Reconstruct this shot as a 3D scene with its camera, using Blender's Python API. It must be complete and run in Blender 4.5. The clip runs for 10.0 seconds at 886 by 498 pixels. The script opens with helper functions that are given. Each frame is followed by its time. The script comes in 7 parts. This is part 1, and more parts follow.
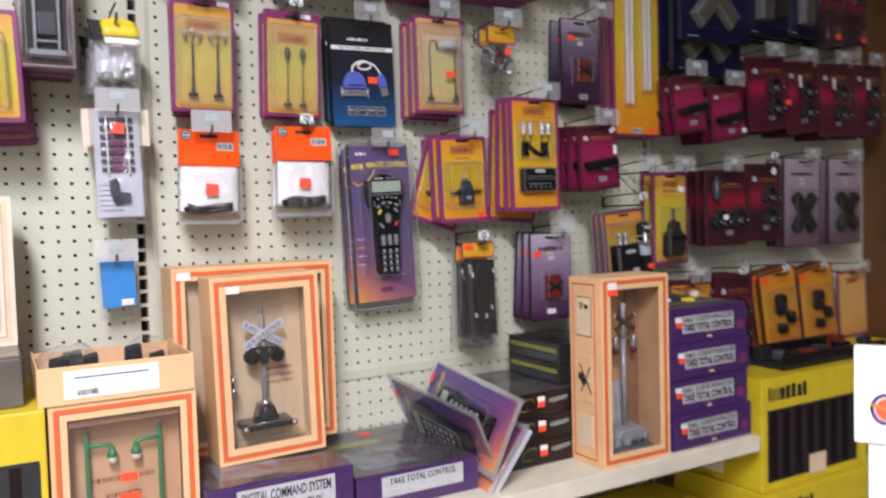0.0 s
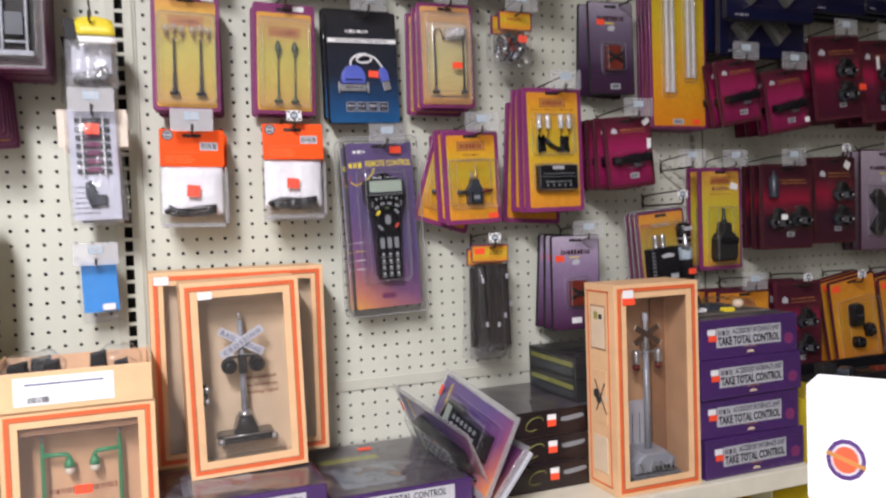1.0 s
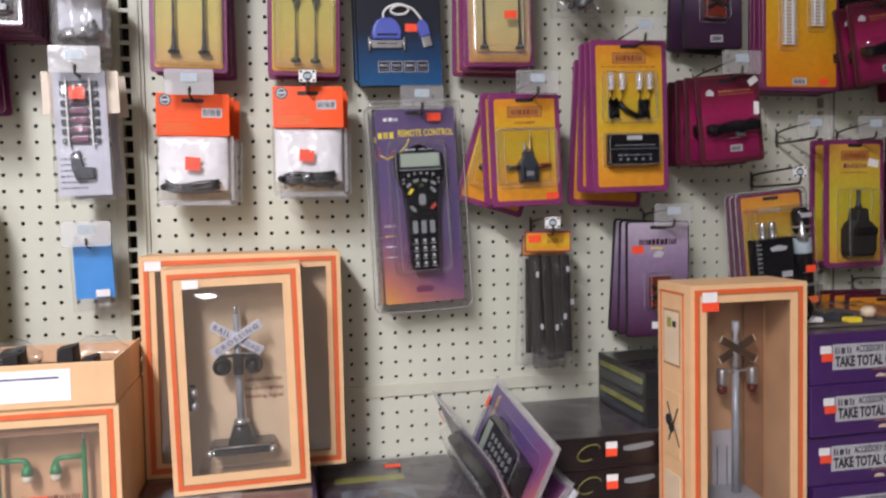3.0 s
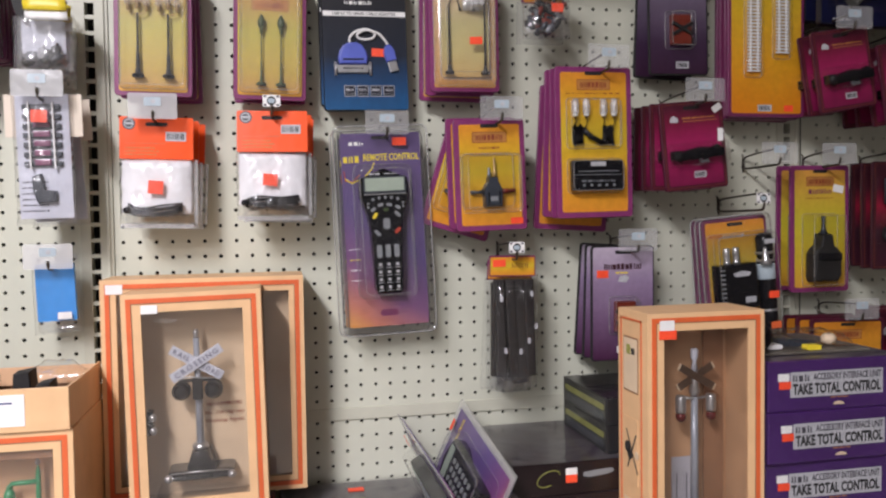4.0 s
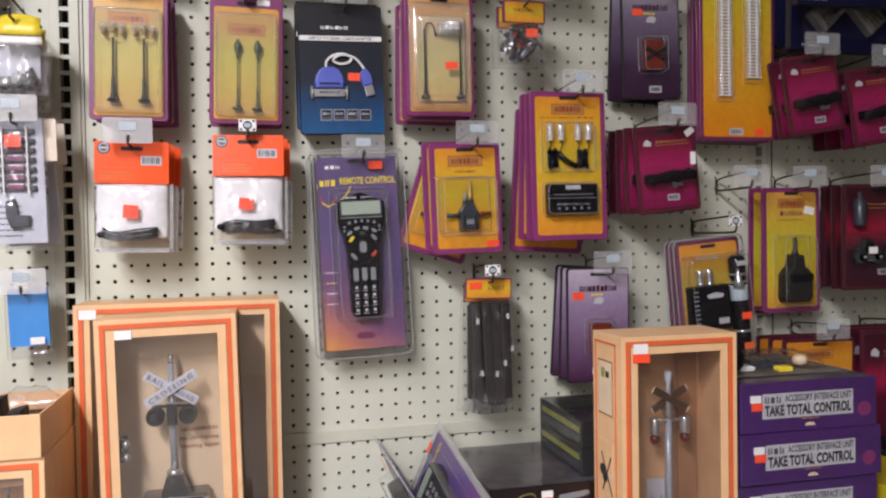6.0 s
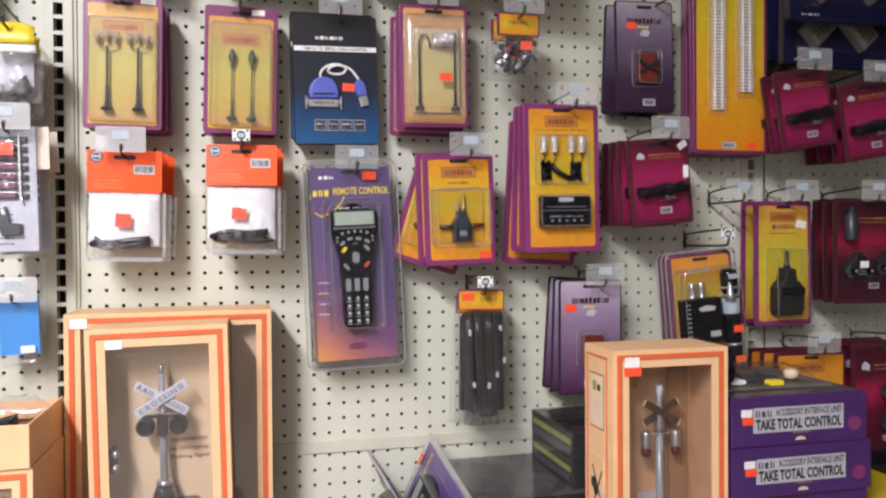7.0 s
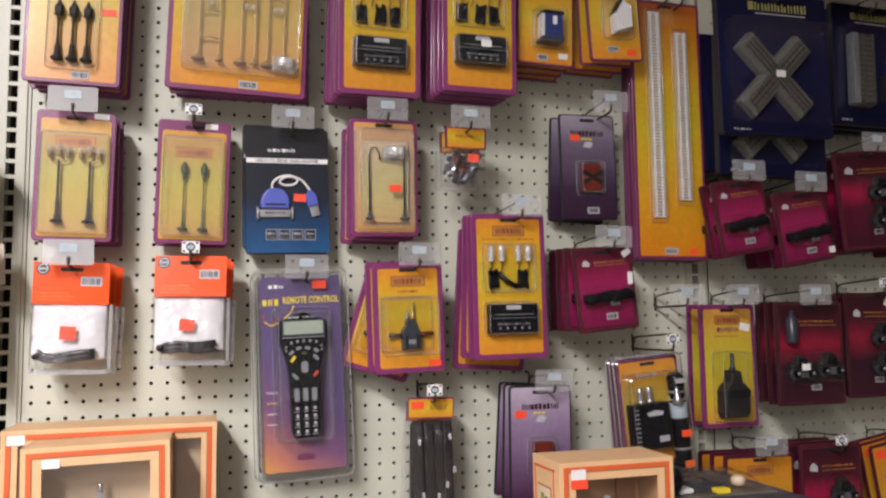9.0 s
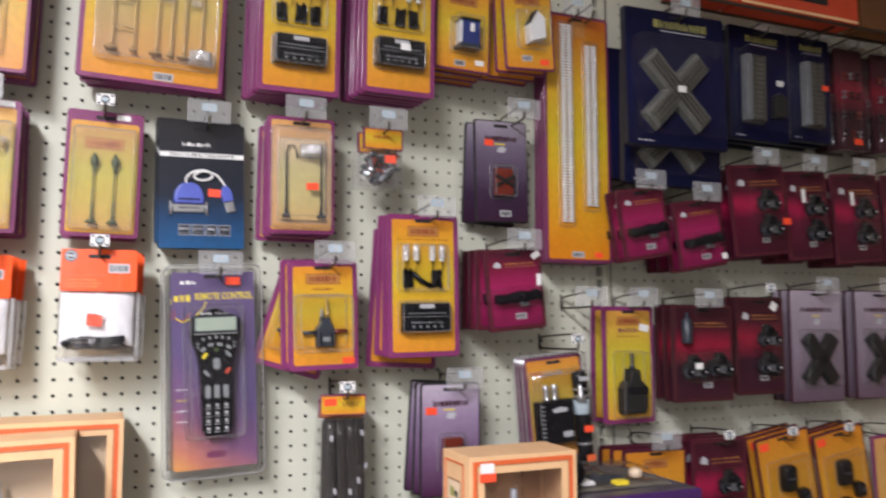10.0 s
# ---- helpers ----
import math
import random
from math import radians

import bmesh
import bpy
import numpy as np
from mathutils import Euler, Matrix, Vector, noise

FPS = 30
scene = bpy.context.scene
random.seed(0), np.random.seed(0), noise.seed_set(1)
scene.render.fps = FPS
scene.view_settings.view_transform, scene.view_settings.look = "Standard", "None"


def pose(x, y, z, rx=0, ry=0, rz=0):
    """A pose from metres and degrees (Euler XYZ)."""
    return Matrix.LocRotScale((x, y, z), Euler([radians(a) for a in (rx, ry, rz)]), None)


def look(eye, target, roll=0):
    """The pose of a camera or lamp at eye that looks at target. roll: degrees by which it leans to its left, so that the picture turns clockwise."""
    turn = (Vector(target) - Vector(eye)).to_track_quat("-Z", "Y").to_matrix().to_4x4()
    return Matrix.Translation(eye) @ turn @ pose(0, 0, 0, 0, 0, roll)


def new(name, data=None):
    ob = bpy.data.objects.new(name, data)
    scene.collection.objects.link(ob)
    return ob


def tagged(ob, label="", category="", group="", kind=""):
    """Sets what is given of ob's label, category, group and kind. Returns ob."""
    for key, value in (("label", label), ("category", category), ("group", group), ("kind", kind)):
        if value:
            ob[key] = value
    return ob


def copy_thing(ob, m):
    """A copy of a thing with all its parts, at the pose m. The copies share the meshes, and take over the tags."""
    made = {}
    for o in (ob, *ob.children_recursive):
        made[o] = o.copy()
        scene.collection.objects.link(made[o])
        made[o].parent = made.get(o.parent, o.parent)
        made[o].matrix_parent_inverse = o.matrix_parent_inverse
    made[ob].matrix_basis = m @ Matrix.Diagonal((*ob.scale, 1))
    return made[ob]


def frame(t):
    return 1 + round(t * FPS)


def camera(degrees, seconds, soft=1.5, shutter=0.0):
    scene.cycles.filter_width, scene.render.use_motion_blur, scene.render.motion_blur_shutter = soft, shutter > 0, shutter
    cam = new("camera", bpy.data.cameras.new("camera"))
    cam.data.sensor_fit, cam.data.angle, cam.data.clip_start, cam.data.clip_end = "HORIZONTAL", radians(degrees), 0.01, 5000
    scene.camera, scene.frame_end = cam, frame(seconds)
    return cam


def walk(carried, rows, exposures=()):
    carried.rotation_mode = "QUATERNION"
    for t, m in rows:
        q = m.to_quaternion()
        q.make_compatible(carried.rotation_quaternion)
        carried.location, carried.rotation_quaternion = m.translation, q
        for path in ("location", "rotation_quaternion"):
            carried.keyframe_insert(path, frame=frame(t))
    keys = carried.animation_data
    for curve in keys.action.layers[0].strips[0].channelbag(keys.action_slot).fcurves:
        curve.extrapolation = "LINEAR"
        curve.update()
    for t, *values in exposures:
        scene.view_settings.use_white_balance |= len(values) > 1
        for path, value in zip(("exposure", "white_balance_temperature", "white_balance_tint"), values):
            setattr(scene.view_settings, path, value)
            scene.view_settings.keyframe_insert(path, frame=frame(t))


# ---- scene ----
cam = camera(58.4, 10.0, soft=2.25, shutter=0.5)
PATH = [
    (0, (-0.28, -1.538, 1.389), (0.708, 0.198, 1.302), -1.6),
    (0.1, (-0.2464, -1.5528, 1.3911), (0.686, 0.2152, 1.3212), -1.26),
    (0.2, (-0.2135, -1.5664, 1.393), (0.6689, 0.2277, 1.3414), -0.96),
    (0.3, (-0.1818, -1.5776, 1.3945), (0.6583, 0.2366, 1.3424), -0.77),
    (0.4, (-0.1521, -1.5852, 1.3956), (0.6466, 0.2476, 1.3422), -0.76),
    (0.5, (-0.125, -1.588, 1.396), (0.645, 0.257, 1.346), -1.0),
    (0.6, (-0.101, -1.5855, 1.3943), (0.6459, 0.269, 1.3402), -1.34),
    (0.7, (-0.0804, -1.5781, 1.3904), (0.6447, 0.2851, 1.3394), -1.6),
    (0.8, (-0.0633, -1.5664, 1.3856), (0.6542, 0.2996, 1.3281), -1.78),
    (0.9, (-0.0498, -1.5505, 1.3817), (0.6722, 0.3136, 1.319), -1.87),
    (1, (-0.04, -1.531, 1.38), (0.694, 0.328, 1.308), -1.9),
    (1.1, (-0.0338, -1.5084, 1.3801), (0.7013, 0.3494, 1.2886), -1.81),
    (1.2, (-0.0296, -1.4844, 1.3805), (0.6893, 0.3794, 1.2833), -1.6),
    (1.3, (-0.0256, -1.4607, 1.381), (0.6621, 0.415, 1.2866), -1.36),
    (1.4, (-0.0201, -1.4393, 1.3815), (0.6412, 0.4465, 1.3018), -1.13),
    (1.5, (-0.011, -1.422, 1.382), (0.637, 0.469, 1.311), -1.0),
    (1.6, (0.0029, -1.4101, 1.3824), (0.6118, 0.494, 1.3231), -1.08),
    (1.7, (0.0209, -1.4023, 1.3827), (0.5849, 0.5155, 1.3189), -1.32),
    (1.8, (0.042, -1.3971, 1.3829), (0.5643, 0.5323, 1.3135), -1.62),
    (1.9, (0.0651, -1.3925, 1.383), (0.5468, 0.5467, 1.2973), -1.93),
    (2, (0.089, -1.387, 1.383), (0.528, 0.562, 1.294), -2.2),
    (2.1, (0.1127, -1.3793, 1.3822), (0.5248, 0.5757, 1.2911), -2.34),
    (2.2, (0.1349, -1.3703, 1.3799), (0.5329, 0.5864, 1.2659), -2.35),
    (2.3, (0.1547, -1.3616, 1.3767), (0.5312, 0.5971, 1.2293), -2.32),
    (2.4, (0.1707, -1.3546, 1.3729), (0.5332, 0.6045, 1.1986), -2.26),
    (2.5, (0.182, -1.351, 1.369), (0.534, 0.61, 1.197), -2.2),
    (2.6, (0.188, -1.3501, 1.3655), (0.5439, 0.6114, 1.2045), -2.0),
    (2.7, (0.191, -1.35, 1.364), (0.561, 0.61, 1.224), -1.7),
    (3.8, (0.232, -1.359, 1.393), (0.638, 0.598, 1.316), -0.9),
    (4, (0.244, -1.363, 1.392), (0.653, 0.593, 1.315), -0.8),
    (4.5, (0.249, -1.366, 1.394), (0.675, 0.586, 1.306), -0.6),
    (5, (0.252, -1.371, 1.398), (0.709, 0.575, 1.327), -1.2),
    (6.5, (0.252, -1.37, 1.41), (0.714, 0.576, 1.372), -0.5),
    (6.8, (0.2524, -1.3703, 1.4116), (0.7299, 0.5715, 1.376), -0.47),
    (7, (0.254, -1.371, 1.415), (0.723, 0.573, 1.388), -0.4),
    (7.2, (0.257, -1.3724, 1.4216), (0.7259, 0.5719, 1.4207), -0.31),
    (7.3, (0.2585, -1.3733, 1.4254), (0.7422, 0.5672, 1.4507), -0.3),
    (7.5, (0.26, -1.375, 1.432), (0.759, 0.56, 1.492), -0.4),
    (8, (0.26, -1.379, 1.44), (0.765, 0.555, 1.521), -0.6),
    (8.5, (0.269, -1.386, 1.454), (0.784, 0.54, 1.611), -0.3),
    (8.7, (0.2737, -1.3905, 1.457), (0.8065, 0.5307, 1.6152), -0.36),
    (9, (0.277, -1.396, 1.458), (0.828, 0.518, 1.636), -0.7),
    (9.2, (0.2769, -1.3968, 1.4578), (0.8272, 0.5152, 1.6609), -0.8),
    (9.5, (0.275, -1.398, 1.457), (0.837, 0.509, 1.676), -0.8),
    (9.6, (0.2732, -1.3998, 1.4566), (0.8593, 0.501, 1.6655), -0.76),
    (9.7, (0.2703, -1.4027, 1.4563), (0.8942, 0.4873, 1.6531), -0.66),
    (9.8, (0.2666, -1.4064, 1.4558), (0.9458, 0.4651, 1.6462), -0.54),
    (9.9, (0.2625, -1.4105, 1.4554), (0.9914, 0.4424, 1.6434), -0.35),
    (10, (0.258, -1.415, 1.455), (1.027, 0.423, 1.632), -0.1),
]
EXPOSURE = [(0, 0.1, 6420, 10), (1.0, 0.14, 6420, 10), (1.5, 0.12, 6450, 10), (2.0, -0.34, 6600, 11), (2.5, -0.06, 6500, 10), (4.0, -0.06, 6550, 10), (5.0, -0.04, 6600, 10),
            (6.5, 0.08, 6600, 10), (7.0, 0.28, 6580, 10), (7.5, 0.2, 6650, 10), (8.0, 0.16, 6700, 10), (9.0, 0.12, 6830, 10), (9.5, 0.12, 6850, 10), (9.8, 0.1, 6800, 10), (10.0, 0.43, 6480, 8)]
walk(cam, [(t, look(eye, target, roll)) for t, eye, target, roll in PATH], EXPOSURE)

# ---- light ----
world = bpy.data.worlds.new("shop_air")
scene.world = world
world.use_nodes = True
world.node_tree.nodes["Background"].inputs[0].default_value = (0.97, 0.97, 1.0, 1)
world.node_tree.nodes["Background"].inputs[1].default_value = 0.008

ROOM = dict(x0=-2.6, x1=3.4, y0=-7.2, top=2.95)
LAMPS = [(-0.74, -2.25, 136.0), (-1.30, -4.10, 92.0), (-1.70, -5.95, 92.0)]   # x, y, watts of each ceiling lamp


def area_lamp(x, y, watts):
    d = bpy.data.lights.new("tube_light", "AREA")
    d.shape, d.size, d.size_y, d.energy, d.color = "RECTANGLE", 0.24, 1.2, watts, (0.980, 0.95, 1.04)
    d.spread = radians(165)
    ob = new("tube_light", d)
    ob.matrix_world = pose(x, y, ROOM["top"] - 0.10)
    return ob


for lamp_row in LAMPS:
    area_lamp(*lamp_row)


# ---- materials ----
def node_mat(name):
    m = bpy.data.materials.new(name)
    m.use_nodes = True
    return m, m.node_tree.nodes, m.node_tree.links, m.node_tree.nodes["Principled BSDF"]


def worn(nt, links, col_socket_in, source, scale, amount):
    """Multiply a colour by two scales of noise around 1."""
    tc = nt.new("ShaderNodeTexCoord")
    last = source
    for s, a in ((scale, amount), (scale * 0.12, amount * 0.8)):
        n = nt.new("ShaderNodeTexNoise")
        n.inputs["Scale"].default_value, n.inputs["Detail"].default_value = s, 4
        links.new(tc.outputs["Object"], n.inputs["Vector"])
        r = nt.new("ShaderNodeMapRange")
        r.inputs["From Min"].default_value, r.inputs["From Max"].default_value = 0.3, 0.7
        r.inputs["To Min"].default_value, r.inputs["To Max"].default_value = 1 - a, 1 + a * 0.4
        links.new(n.outputs["Fac"], r.inputs["Value"])
        mx = nt.new("ShaderNodeMix")
        mx.data_type, mx.blend_type = "RGBA", "MULTIPLY"
        mx.inputs["Factor"].default_value = 1
        links.new(last, mx.inputs["A"])
        links.new(r.outputs["Result"], mx.inputs["B"])
        last = mx.outputs["Result"]
    links.new(last, col_socket_in)


def paint(name, col, rough=0.5, metal=0.0, scale=60, amount=0.12, bump=0.0, coat=0.0, spec=0.5):
    m, nt, links, b = node_mat(name)
    rgb = nt.new("ShaderNodeRGB")
    rgb.outputs[0].default_value = (*col, 1)
    worn(nt, links, b.inputs["Base Color"], rgb.outputs[0], scale, amount)
    b.inputs["Roughness"].default_value, b.inputs["Metallic"].default_value = rough, metal
    b.inputs["Coat Weight"].default_value, b.inputs["Coat Roughness"].default_value = coat, 0.12
    b.inputs["Specular IOR Level"].default_value = spec
    if bump:
        n = nt.new("ShaderNodeTexNoise")
        n.inputs["Scale"].default_value, n.inputs["Detail"].default_value = scale * 3, 3
        tc = nt.new("ShaderNodeTexCoord")
        links.new(tc.outputs["Object"], n.inputs["Vector"])
        bp = nt.new("ShaderNodeBump")
        bp.inputs["Strength"].default_value, bp.inputs["Distance"].default_value = bump, 0.001
        links.new(n.outputs["Fac"], bp.inputs["Height"])
        links.new(bp.outputs["Normal"], b.inputs["Normal"])
    return m


def printed(name, stops, lean=0.0, rough=0.32, amount=0.10, coat=0.15, spec=0.5):
    """A printed card: a colour run from bottom (0) to top (1), tipped by lean across its width."""
    m, nt, links, b = node_mat(name)
    tc = nt.new("ShaderNodeTexCoord")
    sep = nt.new("ShaderNodeSeparateXYZ")
    links.new(tc.outputs["Generated"], sep.inputs[0])
    n = nt.new("ShaderNodeTexNoise")
    n.inputs["Scale"].default_value = 2.5
    links.new(tc.outputs["Generated"], n.inputs["Vector"])
    add = nt.new("ShaderNodeMath")
    add.operation = "MULTIPLY_ADD"
    links.new(sep.outputs["X"], add.inputs[0])
    add.inputs[1].default_value = lean
    links.new(sep.outputs["Z"], add.inputs[2])
    add2 = nt.new("ShaderNodeMath")
    add2.operation = "MULTIPLY_ADD"
    links.new(n.outputs["Fac"], add2.inputs[0])
    add2.inputs[1].default_value = 0.12
    links.new(add.outputs[0], add2.inputs[2])
    sub = nt.new("ShaderNodeMath")
    sub.operation = "SUBTRACT"
    links.new(add2.outputs[0], sub.inputs[0])
    sub.inputs[1].default_value = 0.06
    ramp = nt.new("ShaderNodeValToRGB")
    links.new(sub.outputs[0], ramp.inputs[0])
    el = ramp.color_ramp.elements
    el[0].position, el[0].color = stops[0][0], (*stops[0][1], 1)
    el[1].position, el[1].color = stops[-1][0], (*stops[-1][1], 1)
    for p, c in stops[1:-1]:
        el.new(p).color = (*c, 1)
    worn(nt, links, b.inputs["Base Color"], ramp.outputs[0], 90, amount)
    b.inputs["Roughness"].default_value = rough
    b.inputs["Coat Weight"].default_value, b.inputs["Coat Roughness"].default_value = coat, 0.1
    b.inputs["Specular IOR Level"].default_value = spec
    return m


def picture(name, cols, scale, rough=0.4):
    """A busy printed photograph: soft patches of a few colours."""
    m, nt, links, b = node_mat(name)
    tc = nt.new("ShaderNodeTexCoord")
    n = nt.new("ShaderNodeTexNoise")
    n.inputs["Scale"].default_value, n.inputs["Detail"].default_value, n.inputs["Distortion"].default_value = scale, 5, 1.2
    links.new(tc.outputs["Object"], n.inputs["Vector"])
    ramp = nt.new("ShaderNodeValToRGB")
    links.new(n.outputs["Fac"], ramp.inputs[0])
    el = ramp.color_ramp.elements
    el[0].position, el[0].color = 0.30, (*cols[0], 1)
    el[1].position, el[1].color = 0.70, (*cols[-1], 1)
    for i, c in enumerate(cols[1:-1]):
        el.new(0.30 + 0.40 * (i + 1) / (len(cols) - 1)).color = (*c, 1)
    worn(nt, links, b.inputs["Base Color"], ramp.outputs[0], 160, 0.15)
    b.inputs["Roughness"].default_value = rough
    return m


def clear(name, tint=(1, 1, 1), rough=0.06, ripple=0.0, ripple_scale=40, haze=0.0, gloss=0.045):
    """Thin clear plastic: passes light straight through, with a Fresnel gloss, crinkled by ripple and clouded by haze."""
    m, nt, links, b = node_mat(name)
    nt.remove(b)
    out = nt["Material Output"]
    tr = nt.new("ShaderNodeBsdfTransparent")
    tr.inputs[0].default_value = (*tint, 1)
    gl = nt.new("ShaderNodeBsdfGlossy")
    gl.inputs["Roughness"].default_value = rough
    fr = nt.new("ShaderNodeLayerWeight")
    fr.inputs["Blend"].default_value = 0.5
    pw = nt.new("ShaderNodeMath")
    pw.operation = "POWER"
    links.new(fr.outputs["Facing"], pw.inputs[0])
    pw.inputs[1].default_value = 4.0
    ad = nt.new("ShaderNodeMath")
    ad.operation = "MULTIPLY_ADD"
    links.new(pw.outputs[0], ad.inputs[0])
    ad.inputs[1].default_value, ad.inputs[2].default_value = 0.8, gloss
    mix = nt.new("ShaderNodeMixShader")
    links.new(ad.outputs[0], mix.inputs[0])
    base = tr.outputs[0]
    if haze:
        df = nt.new("ShaderNodeBsdfDiffuse")
        df.inputs[0].default_value = (0.8, 0.8, 0.8, 1)
        hz = nt.new("ShaderNodeMixShader")
        hz.inputs[0].default_value = haze
        links.new(tr.outputs[0], hz.inputs[1])
        links.new(df.outputs[0], hz.inputs[2])
        base = hz.outputs[0]
    links.new(base, mix.inputs[1])
    links.new(gl.outputs[0], mix.inputs[2])
    if ripple:
        tc = nt.new("ShaderNodeTexCoord")
        n = nt.new("ShaderNodeTexNoise")
        n.inputs["Scale"].default_value, n.inputs["Detail"].default_value = ripple_scale, 3
        links.new(tc.outputs["Object"], n.inputs["Vector"])
        bp = nt.new("ShaderNodeBump")
        bp.inputs["Strength"].default_value, bp.inputs["Distance"].default_value = ripple, 0.01
        links.new(n.outputs["Fac"], bp.inputs["Height"])
        links.new(bp.outputs["Normal"], gl.inputs["Normal"])
        links.new(bp.outputs["Normal"], fr.inputs["Normal"])
    links.new(mix.outputs[0], out.inputs[0])
    return m


YEL, ORA = (0.60, 0.42, 0.03), (0.66, 0.25, 0.025)
M_BOARD = paint("cream_pegboard_paint", (0.585, 0.590, 0.485), 0.45, 0, 14, 0.05, 0.04)
M_BACK = paint("hole_shade_black", (0.02, 0.018, 0.015), 0.9)
M_UPRIGHT = paint("cream_steel", (0.545, 0.542, 0.44), 0.4, 0, 20, 0.06)
M_SHELF = paint("cream_shelf_paint", (0.66, 0.62, 0.49), 0.4, 0, 18, 0.10)
M_WIRE = paint("bronzed_wire", (0.13, 0.115, 0.095), 0.32, 0.85, 50, 0.2)
M_PLUM = paint("plum_card", (0.16, 0.022, 0.085), 0.35, 0, 70, 0.12, 0, 0.3)
M_PLUM_L = paint("bright_plum_card", (0.205, 0.031, 0.125), 0.35, 0, 70, 0.12, 0, 0.3)
M_MAROON = paint("maroon_card", (0.075, 0.009, 0.024), 0.35, 0, 70, 0.15, 0, 0.3)
M_DARKMAR = paint("dark_maroon_card", (0.042, 0.008, 0.016), 0.35, 0, 70, 0.15, 0, 0.3)
M_RAIL = printed("orange_yellow_print", [(0.0, ORA), (0.30, (0.64, 0.33, 0.022)), (0.55, YEL), (0.78, (0.64, 0.34, 0.022)), (1.0, ORA)])
M_RAILY = printed("yellow_print", [(0.0, (0.62, 0.31, 0.04)), (0.22, (0.60, 0.41, 0.03)), (0.55, (0.56, 0.47, 0.035)), (0.85, (0.60, 0.36, 0.05)), (1.0, (0.64, 0.31, 0.06))])
M_PALEY = printed("pale_yellow_print", [(0.0, (0.62, 0.40, 0.14)), (0.3, (0.60, 0.50, 0.20)), (0.6, (0.58, 0.50, 0.22)), (1.0, (0.70, 0.52, 0.34))])
M_ORANGEF = printed("orange_print", [(0.0, (0.60, 0.19, 0.02)), (0.5, (0.62, 0.30, 0.025)), (1.0, (0.60, 0.22, 0.022))])
M_OCHRE = printed("ochre_print", [(0.0, (0.62, 0.30, 0.06)), (0.5, (0.64, 0.38, 0.12)), (1.0, (0.66, 0.34, 0.12))])
M_LONG = printed("long_orange_print", [(0.0, (0.68, 0.22, 0.012)), (0.28, (0.64, 0.34, 0.02)), (0.5, (0.58, 0.42, 0.02)), (0.72, (0.60, 0.33, 0.02)), (1.0, (0.42, 0.10, 0.01))])
M_REMOTE = printed("violet_print", [(-0.0, (0.70, 0.30, 0.05)), (0.12, (0.50, 0.16, 0.10)), (0.34, (0.17, 0.05, 0.17)), (0.62, (0.085, 0.045, 0.19)), (1.0, (0.10, 0.055, 0.19))], lean=0.30)
M_LILAC = printed("lilac_print", [(0.0, (0.060, 0.016, 0.050)), (0.35, (0.15, 0.085, 0.16)), (0.7, (0.29, 0.21, 0.33)), (1.0, (0.46, 0.39, 0.48))])
M_LILACG = printed("grey_lilac_print", [(0.0, (0.12, 0.08, 0.11)), (0.4, (0.22, 0.17, 0.22)), (1.0, (0.40, 0.34, 0.40))])
M_LILACD = printed("dark_lilac_print", [(0.0, (0.035, 0.012, 0.032)), (0.3, (0.045, 0.022, 0.052)), (0.75, (0.16, 0.125, 0.185)), (1.0, (0.33, 0.29, 0.35))])
M_PINK = printed("crimson_print", [(0.0, (0.16, 0.009, 0.050)), (0.5, (0.34, 0.016, 0.098)), (0.8, (0.17, 0.012, 0.040)), (1.0, (0.065, 0.010, 0.022))])
M_PINKD = printed("dark_crimson_print", [(0.0, (0.050, 0.007, 0.018)), (0.42, (0.10, 0.007, 0.026)), (0.58, (0.36, 0.012, 0.06)), (0.74, (0.08, 0.009, 0.022)), (1.0, (0.045, 0.007, 0.016))])
M_MARP = printed("maroon_print", [(0.0, (0.045, 0.010, 0.020)), (0.35, (0.035, 0.009, 0.018)), (0.58, (0.26, 0.012, 0.035)), (0.78, (0.06, 0.010, 0.018)), (1.0, (0.035, 0.008, 0.014))])
M_NAVY = printed("navy_print", [(0.0, (0.003, 0.004, 0.028)), (0.5, (0.004, 0.005, 0.046)), (1.0, (0.003, 0.003, 0.020))], 0.0, 0.6, 0.1, 0.0, 0.2)
M_NAVYE = paint("navy_edge", (0.004, 0.004, 0.014), 0.4, 0, 60, 0.2)
M_USB = printed("black_to_blue_print", [(0.0, (0.012, 0.085, 0.22)), (0.22, (0.010, 0.048, 0.13)), (0.42, (0.011, 0.016, 0.03)), (1.0, (0.013, 0.012, 0.014))])
M_BLACK = paint("black_plastic", (0.009, 0.009, 0.011), 0.2, 0, 80, 0.2, spec=0.34)
M_GLOSS = paint("gloss_black_enamel", (0.006, 0.006, 0.008), 0.12, 0, 80, 0.2, 0, 0.15, spec=0.3)
M_BLACKM = paint("matt_black", (0.016, 0.015, 0.015), 0.6, 0, 80, 0.2, spec=0.35)
M_SLATE = paint("slate_plastic", (0.032, 0.038, 0.050), 0.35, 0, 80, 0.2)
M_GREY = paint("grey_cast_metal", (0.22, 0.23, 0.25), 0.4, 0.3, 80, 0.15)
M_SILVER = paint("silver_metal", (0.55, 0.55, 0.56), 0.28, 0.8, 80, 0.12)
M_BRASS = paint("brass", (0.42, 0.28, 0.11), 0.4, 0.5, 80, 0.15)
M_WHITE = paint("white_paper", (0.80, 0.79, 0.77), 0.55, 0, 60, 0.05)
M_BOARDW = paint("bluish_white_plastic", (0.58, 0.61, 0.70), 0.35, 0, 60, 0.06)
M_MAST = paint("blue_grey_mast", (0.36, 0.39, 0.45), 0.35, 0.2, 60, 0.1)
